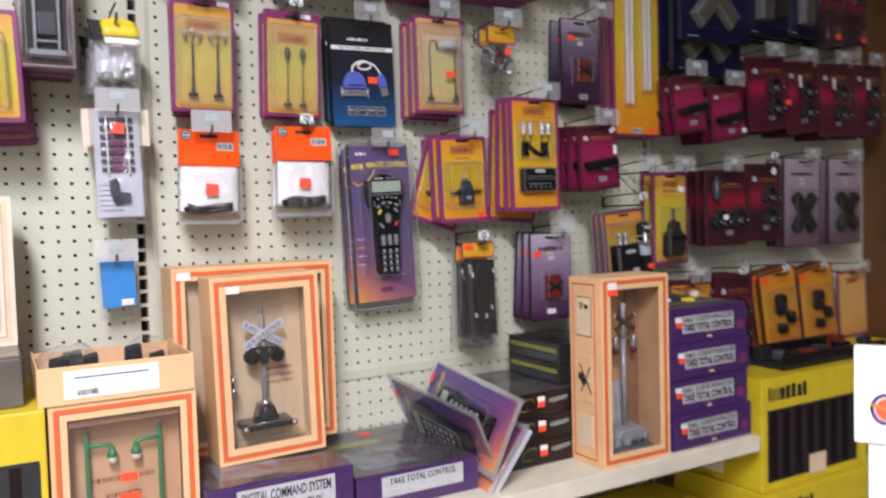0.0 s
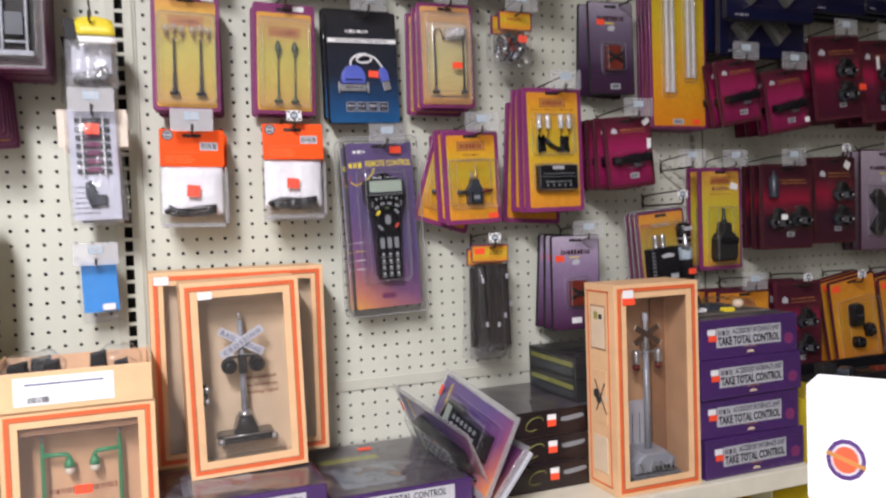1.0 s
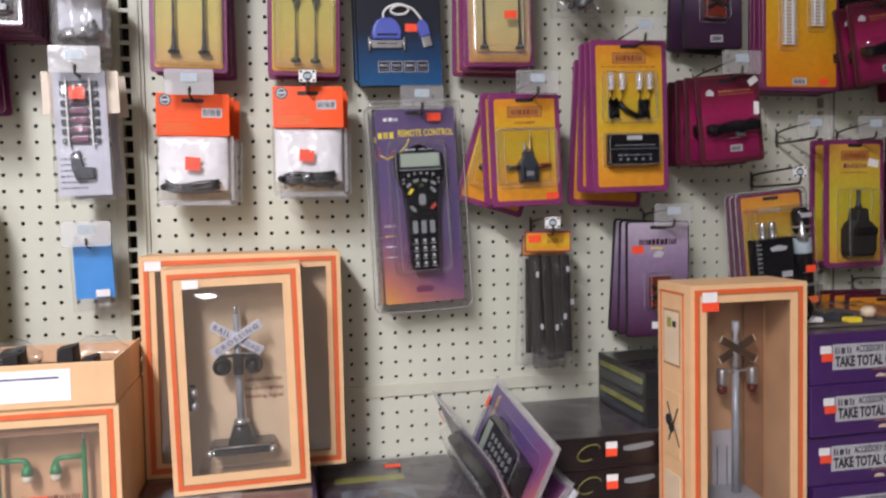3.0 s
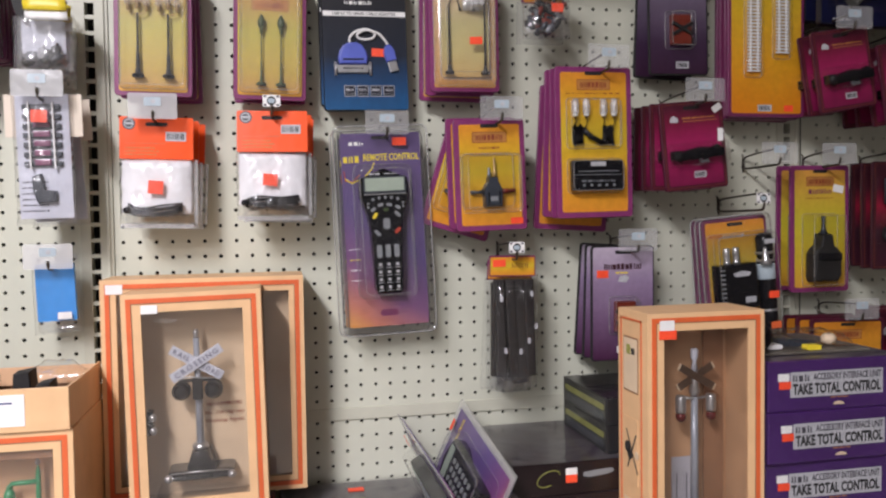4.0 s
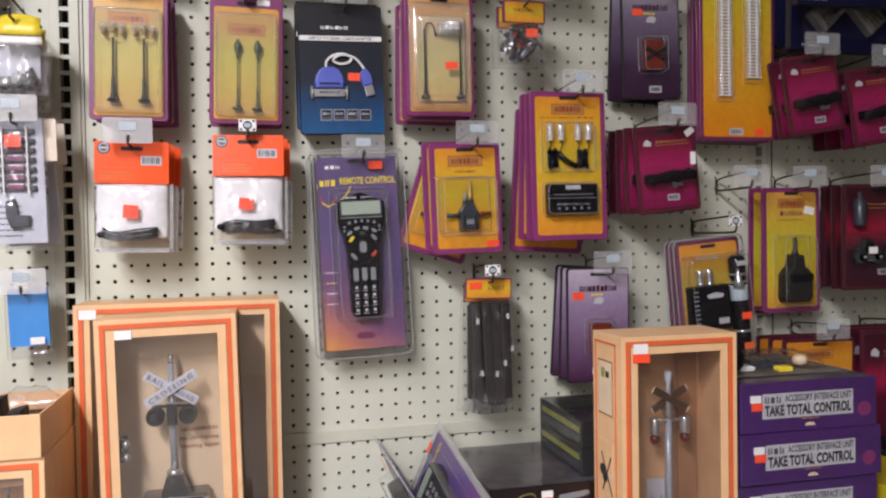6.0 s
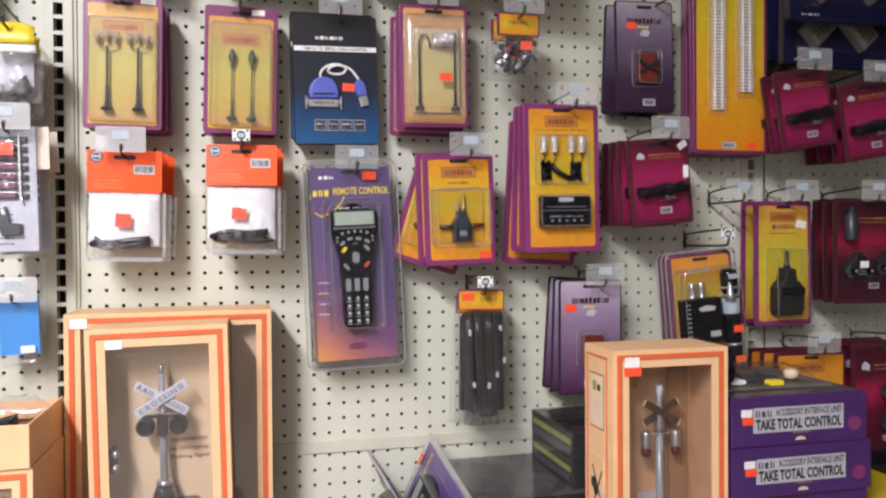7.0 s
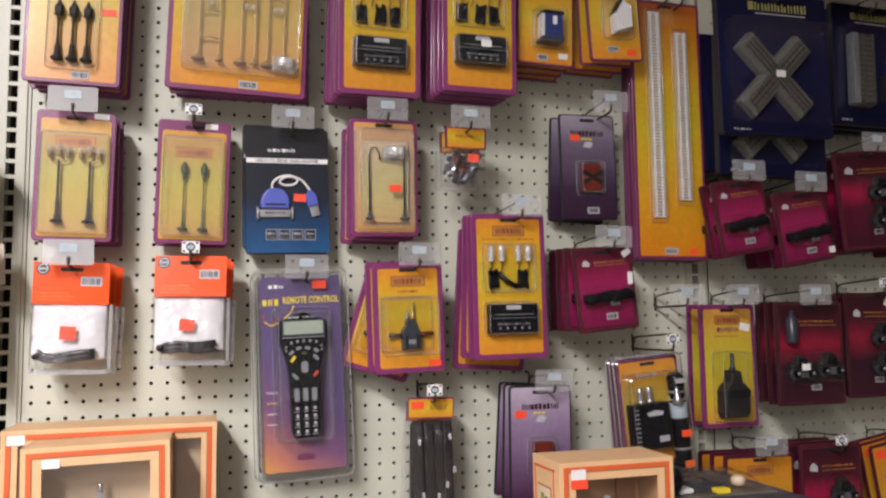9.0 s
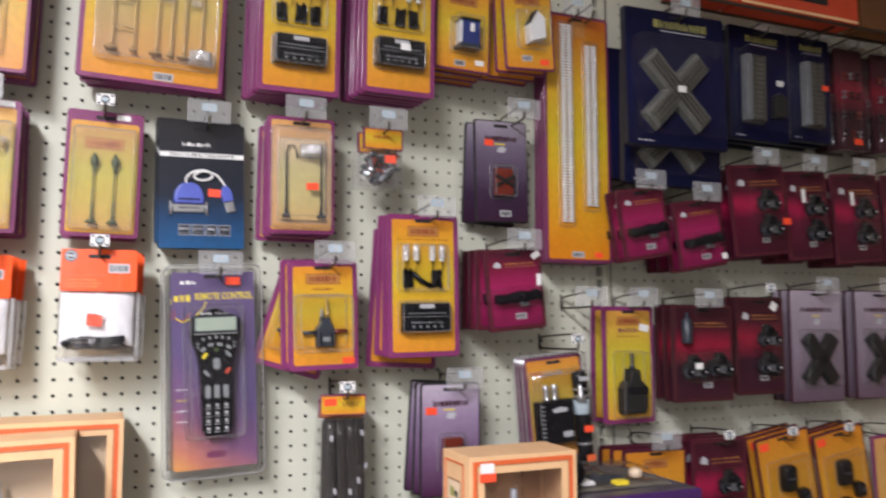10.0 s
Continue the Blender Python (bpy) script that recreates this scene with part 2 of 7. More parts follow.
M_LABELG = paint("grey_label", (0.47, 0.47, 0.49), 0.5, 0, 200, 0.15)
M_PALEBLUE = paint("pale_blue_label", (0.42, 0.50, 0.55), 0.3, 0, 200, 0.1, 0, 0.5)
M_INK = paint("black_ink", (0.02, 0.02, 0.022), 0.5, 0, 90, 0.1)
M_GREYINK = paint("grey_ink", (0.07, 0.065, 0.085), 0.5, 0, 300, 0.4)
M_CROSSINK = paint("faded_ink", (0.20, 0.20, 0.27), 0.5, 0, 90, 0.1)
M_BLUEINK = paint("blue_ink", (0.02, 0.03, 0.16), 0.5, 0, 90, 0.1)
M_REDINK = paint("red_ink", (0.45, 0.05, 0.025), 0.5, 0, 90, 0.15)
M_GOLD = paint("gold_ink", (0.50, 0.22, 0.06), 0.4, 0.2, 90, 0.15)
M_BRONZE = paint("dull_bronze_ink", (0.20, 0.055, 0.030), 0.4, 0.1, 90, 0.3)
M_YELINK = paint("yellow_ink", (0.80, 0.62, 0.04), 0.4, 0, 90, 0.1)
M_PALEYEL = paint("pale_yellow_ink", (0.36, 0.33, 0.10), 0.5, 0, 200, 0.5)
M_STICK = paint("fluorescent_red_sticker", (0.95, 0.085, 0.03), 0.5, 0, 120, 0.08)
M_HEADER = paint("orange_red_header", (0.88, 0.088, 0.005), 0.30, 0, 18, 0.10, 0.35, 0.10, spec=0.35)
M_BAGCARD = paint("white_insert", (0.86, 0.85, 0.86), 0.3, 0, 16, 0.16, 1.0)
M_SLIP = paint("bluish_paper_slip", (0.56, 0.57, 0.64), 0.4, 0, 30, 0.15)
M_BLUEBOX = paint("sky_blue_card", (0.04, 0.26, 0.66), 0.35, 0, 60, 0.08, 0, 0.3)
M_CREAM = paint("cream_carton", (0.74, 0.465, 0.245), 0.5, 0, 30, 0.07)
M_ORLINE = paint("orange_carton_line", (0.68, 0.125, 0.035), 0.45, 0, 30, 0.08)
M_KRAFT = paint("brown_insert_card", (0.62, 0.375, 0.21), 0.6, 0, 25, 0.12)
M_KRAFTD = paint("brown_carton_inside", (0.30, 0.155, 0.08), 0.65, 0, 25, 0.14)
M_TAN = paint("tan_insert_card", (0.70, 0.545, 0.375), 0.6, 0, 25, 0.10)
M_VIOBOX = paint("violet_carton", (0.060, 0.018, 0.118), 0.35, 0, 25, 0.12, 0, 0.2)
M_BLKBOX = paint("black_carton", (0.013, 0.005, 0.006), 0.4, 0, 25, 0.25, 0, 0.05, spec=0.22)
M_OLIVE = paint("olive_print", (0.27, 0.27, 0.06), 0.5, 0, 40, 0.2)
M_GREYBOX = paint("dark_grey_carton", (0.018, 0.017, 0.018), 0.5, 0, 40, 0.2)
M_BROWNGREY = paint("brown_grey_carton", (0.13, 0.115, 0.095), 0.5, 0, 14, 0.4)
# Print of the violet tops; on black cartons it stands for wrap reflections.
M_TOPPRINT = picture("violet_grey_print", [(0.030, 0.018, 0.042), (0.055, 0.040, 0.060), (0.105, 0.098, 0.105), (0.060, 0.042, 0.055), (0.15, 0.15, 0.165)], 9)
M_PICT = picture("picture_print", [(0.03, 0.03, 0.05), (0.10, 0.12, 0.17), (0.20, 0.22, 0.25), (0.07, 0.06, 0.09), (0.24, 0.13, 0.06)], 16)
M_PALE = paint("pale_carton", (0.72, 0.62, 0.50), 0.5, 0, 30, 0.06)
M_YELBOX = paint("yellow_carton", (0.60, 0.455, 0.020), 0.45, 0, 20, 0.10)
M_GREEN = paint("green_enamel", (0.02, 0.24, 0.09), 0.35, 0, 60, 0.12)
M_DGREEN = paint("verdigris_post", (0.052, 0.080, 0.026), 0.45, 0.2, 60, 0.2)
M_BULB = paint("frosted_globe", (0.72, 0.66, 0.56), 0.25, 0, 60, 0.05)
M_AMBERRED = paint("red_lens", (0.12, 0.012, 0.012), 0.15, 0, 60, 0.1)
M_GLASSG = clear("clear_globe", (0.97, 0.95, 0.92), 0.06, 0.0, 20, 0.20, 0.10)
M_LCD = paint("lcd_green", (0.34, 0.40, 0.33), 0.25, 0, 60, 0.06)
M_BTN = paint("grey_keys", (0.21, 0.22, 0.23), 0.45, 0, 60, 0.08)
M_BLUEPL = paint("blue_connector", (0.09, 0.12, 0.48), 0.4, 0, 60, 0.1)
M_RUST = paint("red_brown_part", (0.16, 0.022, 0.012), 0.4, 0, 60, 0.25)
M_TIES = paint("pale_grey_track", (0.80, 0.79, 0.77), 0.5, 0, 60, 0.1)
M_RAILM = paint("dull_rail", (0.14, 0.13, 0.11), 0.4, 0.4, 60, 0.2)
M_TIEM = paint("brown_grey_tie", (0.075, 0.066, 0.055), 0.6, 0, 60, 0.2)
M_TRACK = paint("grey_roadbed", (0.11, 0.11, 0.10), 0.6, 0, 90, 0.2, 0.1)
M_TRACKD = paint("dark_ties", (0.012, 0.009, 0.008), 0.6, 0, 90, 0.2)
M_HOUSEW = paint("white_model_wall", (0.74, 0.74, 0.75), 0.5, 0, 40, 0.06)
M_HOUSEB = paint("blue_model_wall", (0.018, 0.035, 0.17), 0.4, 0, 40, 0.1)
M_WOOD = paint("brown_stained_wood", (0.16, 0.065, 0.02), 0.5, 0, 8, 0.3)
M_WOODD = paint("dark_brown_plastic", (0.085, 0.050, 0.032), 0.35, 0, 30, 0.2)
M_REDBOX = paint("red_carton", (0.55, 0.06, 0.02), 0.4, 0, 20, 0.12, 0, 0.2)
M_FLOOR = paint("floor_vinyl", (0.22, 0.205, 0.185), 0.6, 0, 5, 0.15)
M_WALL = paint("shop_wall_paint", (0.36, 0.345, 0.32), 0.7, 0, 4, 0.06)
M_WALLB = paint("unseen_wall_brown", (0.085, 0.060, 0.042), 0.7, 0, 4, 0.06)
M_CEIL = paint("ceiling_tile", (0.84, 0.83, 0.81), 0.8, 0, 30, 0.06)
M_CLEAR = clear("clear_blister", (0.985, 0.985, 0.98), 0.06, 0.06, 16, 0.001, 0.028)
M_HAZY = clear("hazy_blister", (0.985, 0.985, 0.98), 0.07, 0.08, 16, 0.055, 0.04)
M_SHELL = clear("clamshell_plastic", (0.985, 0.985, 0.98), 0.06, 0.08, 16, 0.022, 0.032)
M_BAG = clear("crinkled_bag", (0.985, 0.985, 0.99), 0.10, 0.15, 60, 0.006, 0.036)
M_POUCH = clear("cloudy_pouch", (0.985, 0.985, 0.99), 0.12, 0.25, 45, 0.025, 0.06)
M_TAG = clear("bright_clear_holder", (0.98, 0.98, 0.985), 0.12, 0.1, 20, 0.34, 0.05)
M_CLOUD = clear("cloudy_bag", (0.98, 0.98, 0.985), 0.12, 0.25, 45, 0.16, 0.07)
# Milky white for bulbs, and for glints put in as pale shapes.
M_MILKY = clear("milky_bulb_and_glint", (0.98, 0.98, 0.98), 0.14, 0.6, 60, 0.30, 0.16)
# Less haze: the dimmer light on right-hand holders, put into the plastic.
M_TAG_DIM = clear("dim_clear_holder", (0.96, 0.96, 0.965), 0.14, 0.1, 20, 0.15, 0.04)
# Haze paints bright edge lines on clear plastic; also used for bag seams.
M_RIM = clear("plastic_edge_and_glint", (0.95, 0.95, 0.96), 0.10, 0.0, 20, 0.20, 0.18)
M_NAMEINK = paint("brown_red_ink", (0.26, 0.055, 0.02), 0.45, 0, 90, 0.15)
M_WIN = clear("window_film", (0.97, 0.96, 0.95), 0.03, 0.10, 7, 0.004, 0.07)
M_SHRINK = clear("shrink_wrap", (0.97, 0.97, 0.97), 0.08, 0.6, 14, 0.003, 0.035)

em = bpy.data.materials.new("lamp_diffuser")
em.use_nodes = True
em.node_tree.nodes["Principled BSDF"].inputs["Emission Color"].default_value = (1, 0.94, 0.84, 1)
em.node_tree.nodes["Principled BSDF"].inputs["Emission Strength"].default_value = 6.0


# ---- mesh helpers ----
def link_mesh(name, bm, material, parent=None, label="", smooth=False):
    me = bpy.data.meshes.new(name)
    bmesh.ops.recalc_face_normals(bm, faces=bm.faces)
    bm.to_mesh(me)
    bm.free()
    if smooth:
        for p in me.polygons:
            p.use_smooth = True
    me.materials.append(material)
    ob = new(name, me)
    if parent:
        ob.parent = parent
    if label:
        ob["label"] = label
    return ob


PRINT = {"name_shape", "barcode_print", "print_line", "icon_bars", "label_code", "header_print"}


def part(name, bm, material, parent, label="", smooth=False):
    return tagged(link_mesh(name, bm, material, parent, label, smooth), kind="stuff" if name in PRINT else "")


def thing(name, m, label, category, group=""):
    ob = new(name)
    ob.empty_display_size = 0.02
    ob.matrix_world = m
    return tagged(ob, label, category, group)


def box(x0, x1, y0, y1, z0, z1, bevel=0.0, bm=None):
    own = bmesh.new()
    vs = [own.verts.new((x, y, z)) for z in (z0, z1) for y in (y0, y1) for x in (x0, x1)]
    for f in ((0, 1, 3, 2), (4, 6, 7, 5), (0, 4, 5, 1), (2, 3, 7, 6), (0, 2, 6, 4), (1, 5, 7, 3)):
        own.faces.new([vs[i] for i in f])
    if bevel:
        bmesh.ops.bevel(own, geom=own.edges[:], offset=bevel, segments=2, affect="EDGES", profile=0.6)
    return join(bm, own)


def join(bm, own):
    if bm is None:
        return own
    me = bpy.data.meshes.new("tmp")
    own.to_mesh(me)
    own.free()
    bm.from_mesh(me)
    bpy.data.meshes.remove(me)
    return bm


def rounded(x0, x1, z0, z1, r, n=4):
    pts = []
    for cx, cz, a0 in ((x1 - r, z1 - r, 0), (x0 + r, z1 - r, 90), (x0 + r, z0 + r, 180), (x1 - r, z0 + r, 270)):
        for k in range(n + 1):
            a = radians(a0 + 90 * k / n)
            pts.append((cx + r * math.cos(a), cz + r * math.sin(a)))
    return pts


def prism(pts, y0, y1, bm=None, inset=0.0):
    """An outline in x, z pushed from y0 (back) to y1 (front); inset shrinks and rounds the front."""
    own = bmesh.new()
    cx, cz = sum(p[0] for p in pts) / len(pts), sum(p[1] for p in pts) / len(pts)
    w = max(abs(p[0] - cx) for p in pts)
    h = max(abs(p[1] - cz) for p in pts)
    rings = [(y0, 0.0)]
    if inset:
        rings += [(y0 + (y1 - y0) * 0.75, inset * 0.25), (y0 + (y1 - y0) * 0.94, inset * 0.55), (y1, inset)]
    else:
        rings += [(y1, 0.0)]
    loops = []
    for y, s in rings:
        loops.append([own.verts.new((cx + (p[0] - cx) * (1 - s / w), y, cz + (p[1] - cz) * (1 - s / h))) for p in pts])
    for a, b in zip(loops, loops[1:]):
        for i in range(len(pts)):
            j = (i + 1) % len(pts)
            own.faces.new((a[i], a[j], b[j], b[i]))
    own.faces.new(loops[-1])
    own.faces.new(loops[0][::-1])
    return join(bm, own)


def plate(x0, x1, z0, z1, y0, y1, r=0.003, bm=None):
    return prism(rounded(x0, x1, z0, z1, r), y0, y1, bm)


def tube(pts, r, n=6, bm=None, caps=True):
    """A round wire along pts; r may be one radius or one for each point."""
    own = bmesh.new()
    rs = r if isinstance(r, (list, tuple)) else [r] * len(pts)
    pts = [Vector(p) for p in pts]
    rings = []
    up = Vector((0.13, 0.31, 0.94))
    for i, p in enumerate(pts):
        d = (pts[min(i + 1, len(pts) - 1)] - pts[max(i - 1, 0)]).normalized()
        if abs(d.dot(up)) > 0.95:
            side = d.cross(Vector((1, 0.2, 0))).normalized()
        else:
            side = d.cross(up).normalized()
        other = d.cross(side)
        rings.append([own.verts.new(p + rs[i] * (math.cos(2 * math.pi * k / n) * side + math.sin(2 * math.pi * k / n) * other)) for k in range(n)])
    for a, b in zip(rings, rings[1:]):
        for k in range(n):
            own.faces.new((a[k], a[(k + 1) % n], b[(k + 1) % n], b[k]))
    if caps:
        own.faces.new(rings[0][::-1])
        own.faces.new(rings[-1])
    return join(bm, own)


def flowing(pts, n=4):
    """Points along a smooth curve through pts."""
    v = [Vector(p) for p in pts]
    v = [2 * v[0] - v[1]] + v + [2 * v[-1] - v[-2]]
    out = []
    for a, b, c, d in zip(v, v[1:], v[2:], v[3:]):
        for k in range(n):
            t = k / n
            out.append(tuple(0.5 * (2 * b + (c - a) * t + (2 * a - 5 * b + 4 * c - d) * t * t + (3 * b - a - 3 * c + d) * t ** 3)))
    return out + [tuple(v[-2])]


def pillow(x0, x1, z0, z1, yb, yf, amp, seed, nx=9, nz=11):
    """A crumpled film bag: a puffed front with sharp soft-edged folds and a flat back, sealed round the edge."""
    bm = bmesh.new()
    nx, nz = nx * 3, nz * 3
    w, h = (x1 - x0) / 2, (z1 - z0) / 2
    off = Vector((seed * 1.37, seed * 0.71, seed * 2.3))
    rows = []
    for j in range(nz + 1):
        v = 2 * j / nz - 1
        row = []
        for i in range(nx + 1):
            u = 2 * i / nx - 1
            rim = (1 - abs(u) ** 4) * (1 - abs(v) ** 6)
            p = Vector((u * w, 0, v * h))
            fold = 1 - 2 * abs(noise.noise(Vector((p.x * 55 + p.z * 14, p.z * 26 - p.x * 10, 0)) + off))
            fold += 0.6 * (1 - 2 * abs(noise.noise(Vector((p.x * 70 - p.z * 60, p.z * 85, 4)) + off)))
            swell = noise.noise(p * 16 + off)
            y = yb * 0.2 + (yf - yb * 0.2) * min(1.0, rim * 1.15) - amp * min(1.0, rim * 2.5) * (0.9 * fold + 1.4 * swell)
            edge = 0.0016 * noise.noise(Vector((p.x * 90, p.z * 90, 9)) + off)
            row.append(bm.verts.new(((x0 + x1) / 2 + u * (w + edge), y, (z0 + z1) / 2 + v * (h + edge))))
        rows.append(row)
    for a, b in zip(rows, rows[1:]):
        for i in range(nx):
            bm.faces.new((a[i], a[i + 1], b[i + 1], b[i]))
    loop = rows[0] + [r[-1] for r in rows[1:-1]] + rows[-1][::-1] + [r[0] for r in rows[-2:0:-1]]
    back = [bm.verts.new((p.co.x * 0.98, yb, p.co.z)) for p in loop]
    for k in range(len(loop)):
        j = (k + 1) % len(loop)
        bm.faces.new((loop[k], back[k], back[j], loop[j]))
    bm.faces.new(back)
    return bm


def lathe(profile, x=0, y=0, z=0, n=12, bm=None):
    """A turned form about the vertical through x, y: profile of (radius, height)."""
    own = bmesh.new()
    rings = [[own.verts.new((x + r * math.cos(2 * math.pi * k / n), y + r * math.sin(2 * math.pi * k / n), z + h)) for k in range(n)] for r, h in profile]
    for a, b in zip(rings, rings[1:]):
        for k in range(n):
            own.faces.new((a[k], a[(k + 1) % n], b[(k + 1) % n], b[k]))
    own.faces.new(rings[0][::-1])
    own.faces.new(rings[-1])
    return join(bm, own)


def ring(x0, x1, z0, z1, t, y0, y1):
    """A flat frame with mitred corners, t wide, from y0 (front) to y1 (back)."""
    bm = bmesh.new()
    outer, inner = [(x0, z0), (x1, z0), (x1, z1), (x0, z1)], [(x0 + t, z0 + t), (x1 - t, z0 + t), (x1 - t, z1 - t), (x0 + t, z1 - t)]
    v = [[bm.verts.new((p[0], y, p[1])) for p in loop] for y in (y0, y1) for loop in (outer, inner)]
    for k in range(4):
        j = (k + 1) % 4
        bm.faces.new((v[0][k], v[0][j], v[1][j], v[1][k]))
        bm.faces.new((v[2][k], v[3][k], v[3][j], v[2][j]))
        bm.faces.new((v[0][k], v[2][k], v[2][j], v[0][j]))
        bm.faces.new((v[1][k], v[1][j], v[3][j], v[3][k]))
    return bm


def disc(x, y, z, r, t, n=14, bm=None):
    """A round disc facing the aisle: centre of its back, radius and thickness."""
    pts = [(x + r * math.cos(2 * math.pi * k / n), z + r * math.sin(2 * math.pi * k / n)) for k in range(n)]
    return prism(pts, y, y - t, bm)


def ball(x, y, z, r, bm=None, squash=1.0):
    own = bmesh.new()
    bmesh.ops.create_uvsphere(own, u_segments=12, v_segments=8, radius=r)
    for v in own.verts:
        v.co = Vector((x + v.co.x, y + v.co.y, z + v.co.z * squash))
    return join(bm, own)


def turned(bm, degrees, about=(0, 0, 0), axis="Y"):
    m = Matrix.Translation(about) @ Matrix.Rotation(radians(degrees), 4, axis) @ Matrix.Translation(-Vector(about))
    bmesh.ops.transform(bm, matrix=m, verts=bm.verts)
    return bm


def lettering(text, x, z, y, width, height, material, parent, name="lettering", label="", bold=0.022, spacing=1.0):
    """Raised print of the built-in font, its middle at x, z, stretched to width and height."""
    cu = bpy.data.curves.new("text", "FONT")
    cu.body, cu.align_x, cu.align_y, cu.resolution_u, cu.offset = text, "CENTER", "CENTER", 2, bold
    cu.space_character = spacing
    tmp = new("text", cu)
    bpy.context.view_layer.update()
    me = bpy.data.meshes.new_from_object(tmp.evaluated_get(bpy.context.evaluated_depsgraph_get()))
    bpy.data.objects.remove(tmp)
    bpy.data.curves.remove(cu)
    co = [v.co.copy() for v in me.vertices]
    xs, ys = [c.x for c in co], [c.y for c in co]
    sx, sy = width / (max(xs) - min(xs)), height / (max(ys) - min(ys))
    mx, my = (max(xs) + min(xs)) / 2, (max(ys) + min(ys)) / 2
    for v, c in zip(me.vertices, co):
        v.co = (x + (c.x - mx) * sx, y, z + (c.y - my) * sy)
    me.materials.clear()
    me.materials.append(material)
    ob = new(name, me)
    ob.parent = parent
    if label:
        ob["label"] = label
    return ob


def bars(x0, x1, z, y, height, n, seed, bm=None):
    """A line of unreadable print: n plain marks of one or two upright bars between x0 and x1."""
    rnd = random.Random(seed)
    step = (x1 - x0) / n
    for i in range(n):
        a, w = x0 + i * step, step * rnd.uniform(0.66, 0.86)
        lo, hi, t = z - height / 2, z + height * rnd.uniform(0.32, 0.5), w * rnd.uniform(0.30, 0.40)
        if rnd.random() < 0.35:
            strokes = [(a, a + w, lo, hi)]
        else:
            strokes = [(a, a + t, lo, hi), (a + w - t, a + w, lo, z + height * rnd.uniform(0.1, 0.5))]
        for p, q, r, u in strokes:
            bm = box(p, q, y, y - 0.0002, r, u, 0, bm)
    return bm


def sticker(parent, x, z, y, w=0.020, h=0.011, tilt=0, material=None):
    return part("price_sticker", turned(plate(x - w / 2, x + w / 2, z - h / 2, z + h / 2, y, y - 0.0005, 0.001), tilt, (x, y, z)), material or M_STICK, parent, "small fluorescent red price sticker" if material is None else "small white sticker or painted glint strip")


def barcode(parent, x, z, y, w=0.022, h=0.012):
    lab = part("barcode_label", plate(x - w / 2, x + w / 2, z - h / 2, z + h / 2, y, y - 0.0004, 0.0008), M_LABELG, parent, "pale barcode label")
    bm = None
    rnd = random.Random(int(abs(x * 1e4)) + 7)
    n = 9
    for i in range(n):
        a = x - w * 0.42 + w * 0.84 * i / n
        bm = box(a, a + w * 0.84 / n * rnd.uniform(0.3, 0.8), y - 0.0004, y - 0.0006, z - h * 0.32, z + h * 0.32, 0, bm)
    part("barcode_print", bm, M_INK, lab)


# ---- the wall unit and the room ----
INCH, ROW0 = 0.0254, 1.36
SEAM = 1.046
TOP = 2.24


def pegboard(name, x0, x1, z0, z1, cols, rows, label):
    """A panel with a real round hole at every crossing of cols and rows."""
    verts, faces = [], []
    r, t = 0.0033, 0.006

    def quad(*p):
        i = len(verts)
        verts.extend(p)
        faces.append((i, i + 1, i + 2, i + 3))
    h = INCH / 2
    ring = [(r * math.cos(math.pi * k / 4), r * math.sin(math.pi * k / 4)) for k in range(8)]
    rim = [(h, 0), (h, h), (0, h), (-h, h), (-h, 0), (-h, -h), (0, -h), (h, -h)]
    for cx in cols:
        for cz in rows:
            for k in range(8):
                j = (k + 1) % 8
                a, b = ring[k], ring[j]
                c, d = rim[j], rim[k]

                def at(p, y):
                    return (min(max(cx + p[0], x0), x1), y, min(max(cz + p[1], z0), z1))
                quad(at(d, 0), at(c, 0), at(b, 0), at(a, 0))
                quad(at(a, 0), at(b, 0), at(b, t), at(a, t))
    lo, hi, bo, to = min(cols) - h, max(cols) + h, min(rows) - h, max(rows) + h
    for a, b, c, d in ((x0, lo, z0, z1), (hi, x1, z0, z1), (lo, hi, z0, bo), (lo, hi, to, z1)):
        if b - a > 1e-4 and d - c > 1e-4:
            quad((a, 0, c), (b, 0, c), (b, 0, d), (a, 0, d))
    me = bpy.data.meshes.new(name)
    me.from_pydata(verts, [], faces)
    me.materials.append(M_BOARD)
    ob = new(name, me)
    return tagged(ob, label, "pegboard", kind="structure")


def rows_between(z0, z1, first, step=INCH):
    n = 0
    out = []
    while first + n * step < z1 - 0.006:
        out.append(first + n * step)
        n += 1
    return [z for z in out if z > z0 + 0.004]


SPANS = [("west", -1.28, -0.0635, [-0.0762 - INCH * k for k in range(14)]),
         ("middle", -0.0127, 1.184, [INCH * k for k in range(47)]),
         ("east", 1.238, 2.14, [1.272 + INCH * k for k in range(34)])]
for side, xa, xb, cols in SPANS:
    pegboard("wall_upper_" + side, xa, xb, SEAM, TOP, cols, rows_between(SEAM + 0.02, TOP, ROW0 - 11 * INCH), "cream painted pegboard panel with inch-spaced round holes")
    low = [SEAM - 0.003 - INCH * k for k in range(14)]
    pegboard("wall_lower_" + side, xa, xb, 0.14, SEAM, cols, low, "cream painted pegboard panel below the seam")
    tagged(link_mesh("trim", box(xa, xb, -0.0035, -0.0002, SEAM + 0.001, SEAM + 0.022, 0.0012), M_UPRIGHT), "cream folded steel rail along the pegboard seam", "trim", kind="structure")
# Near-black sheet paints the shade seen through the holes and slots.
tagged(link_mesh("wall_back", box(-1.3, 2.16, 0.03, 0.05, 0.0, TOP, 0), M_BACK), "near-black sheet for the shade behind the pegboard", "wall", kind="structure")


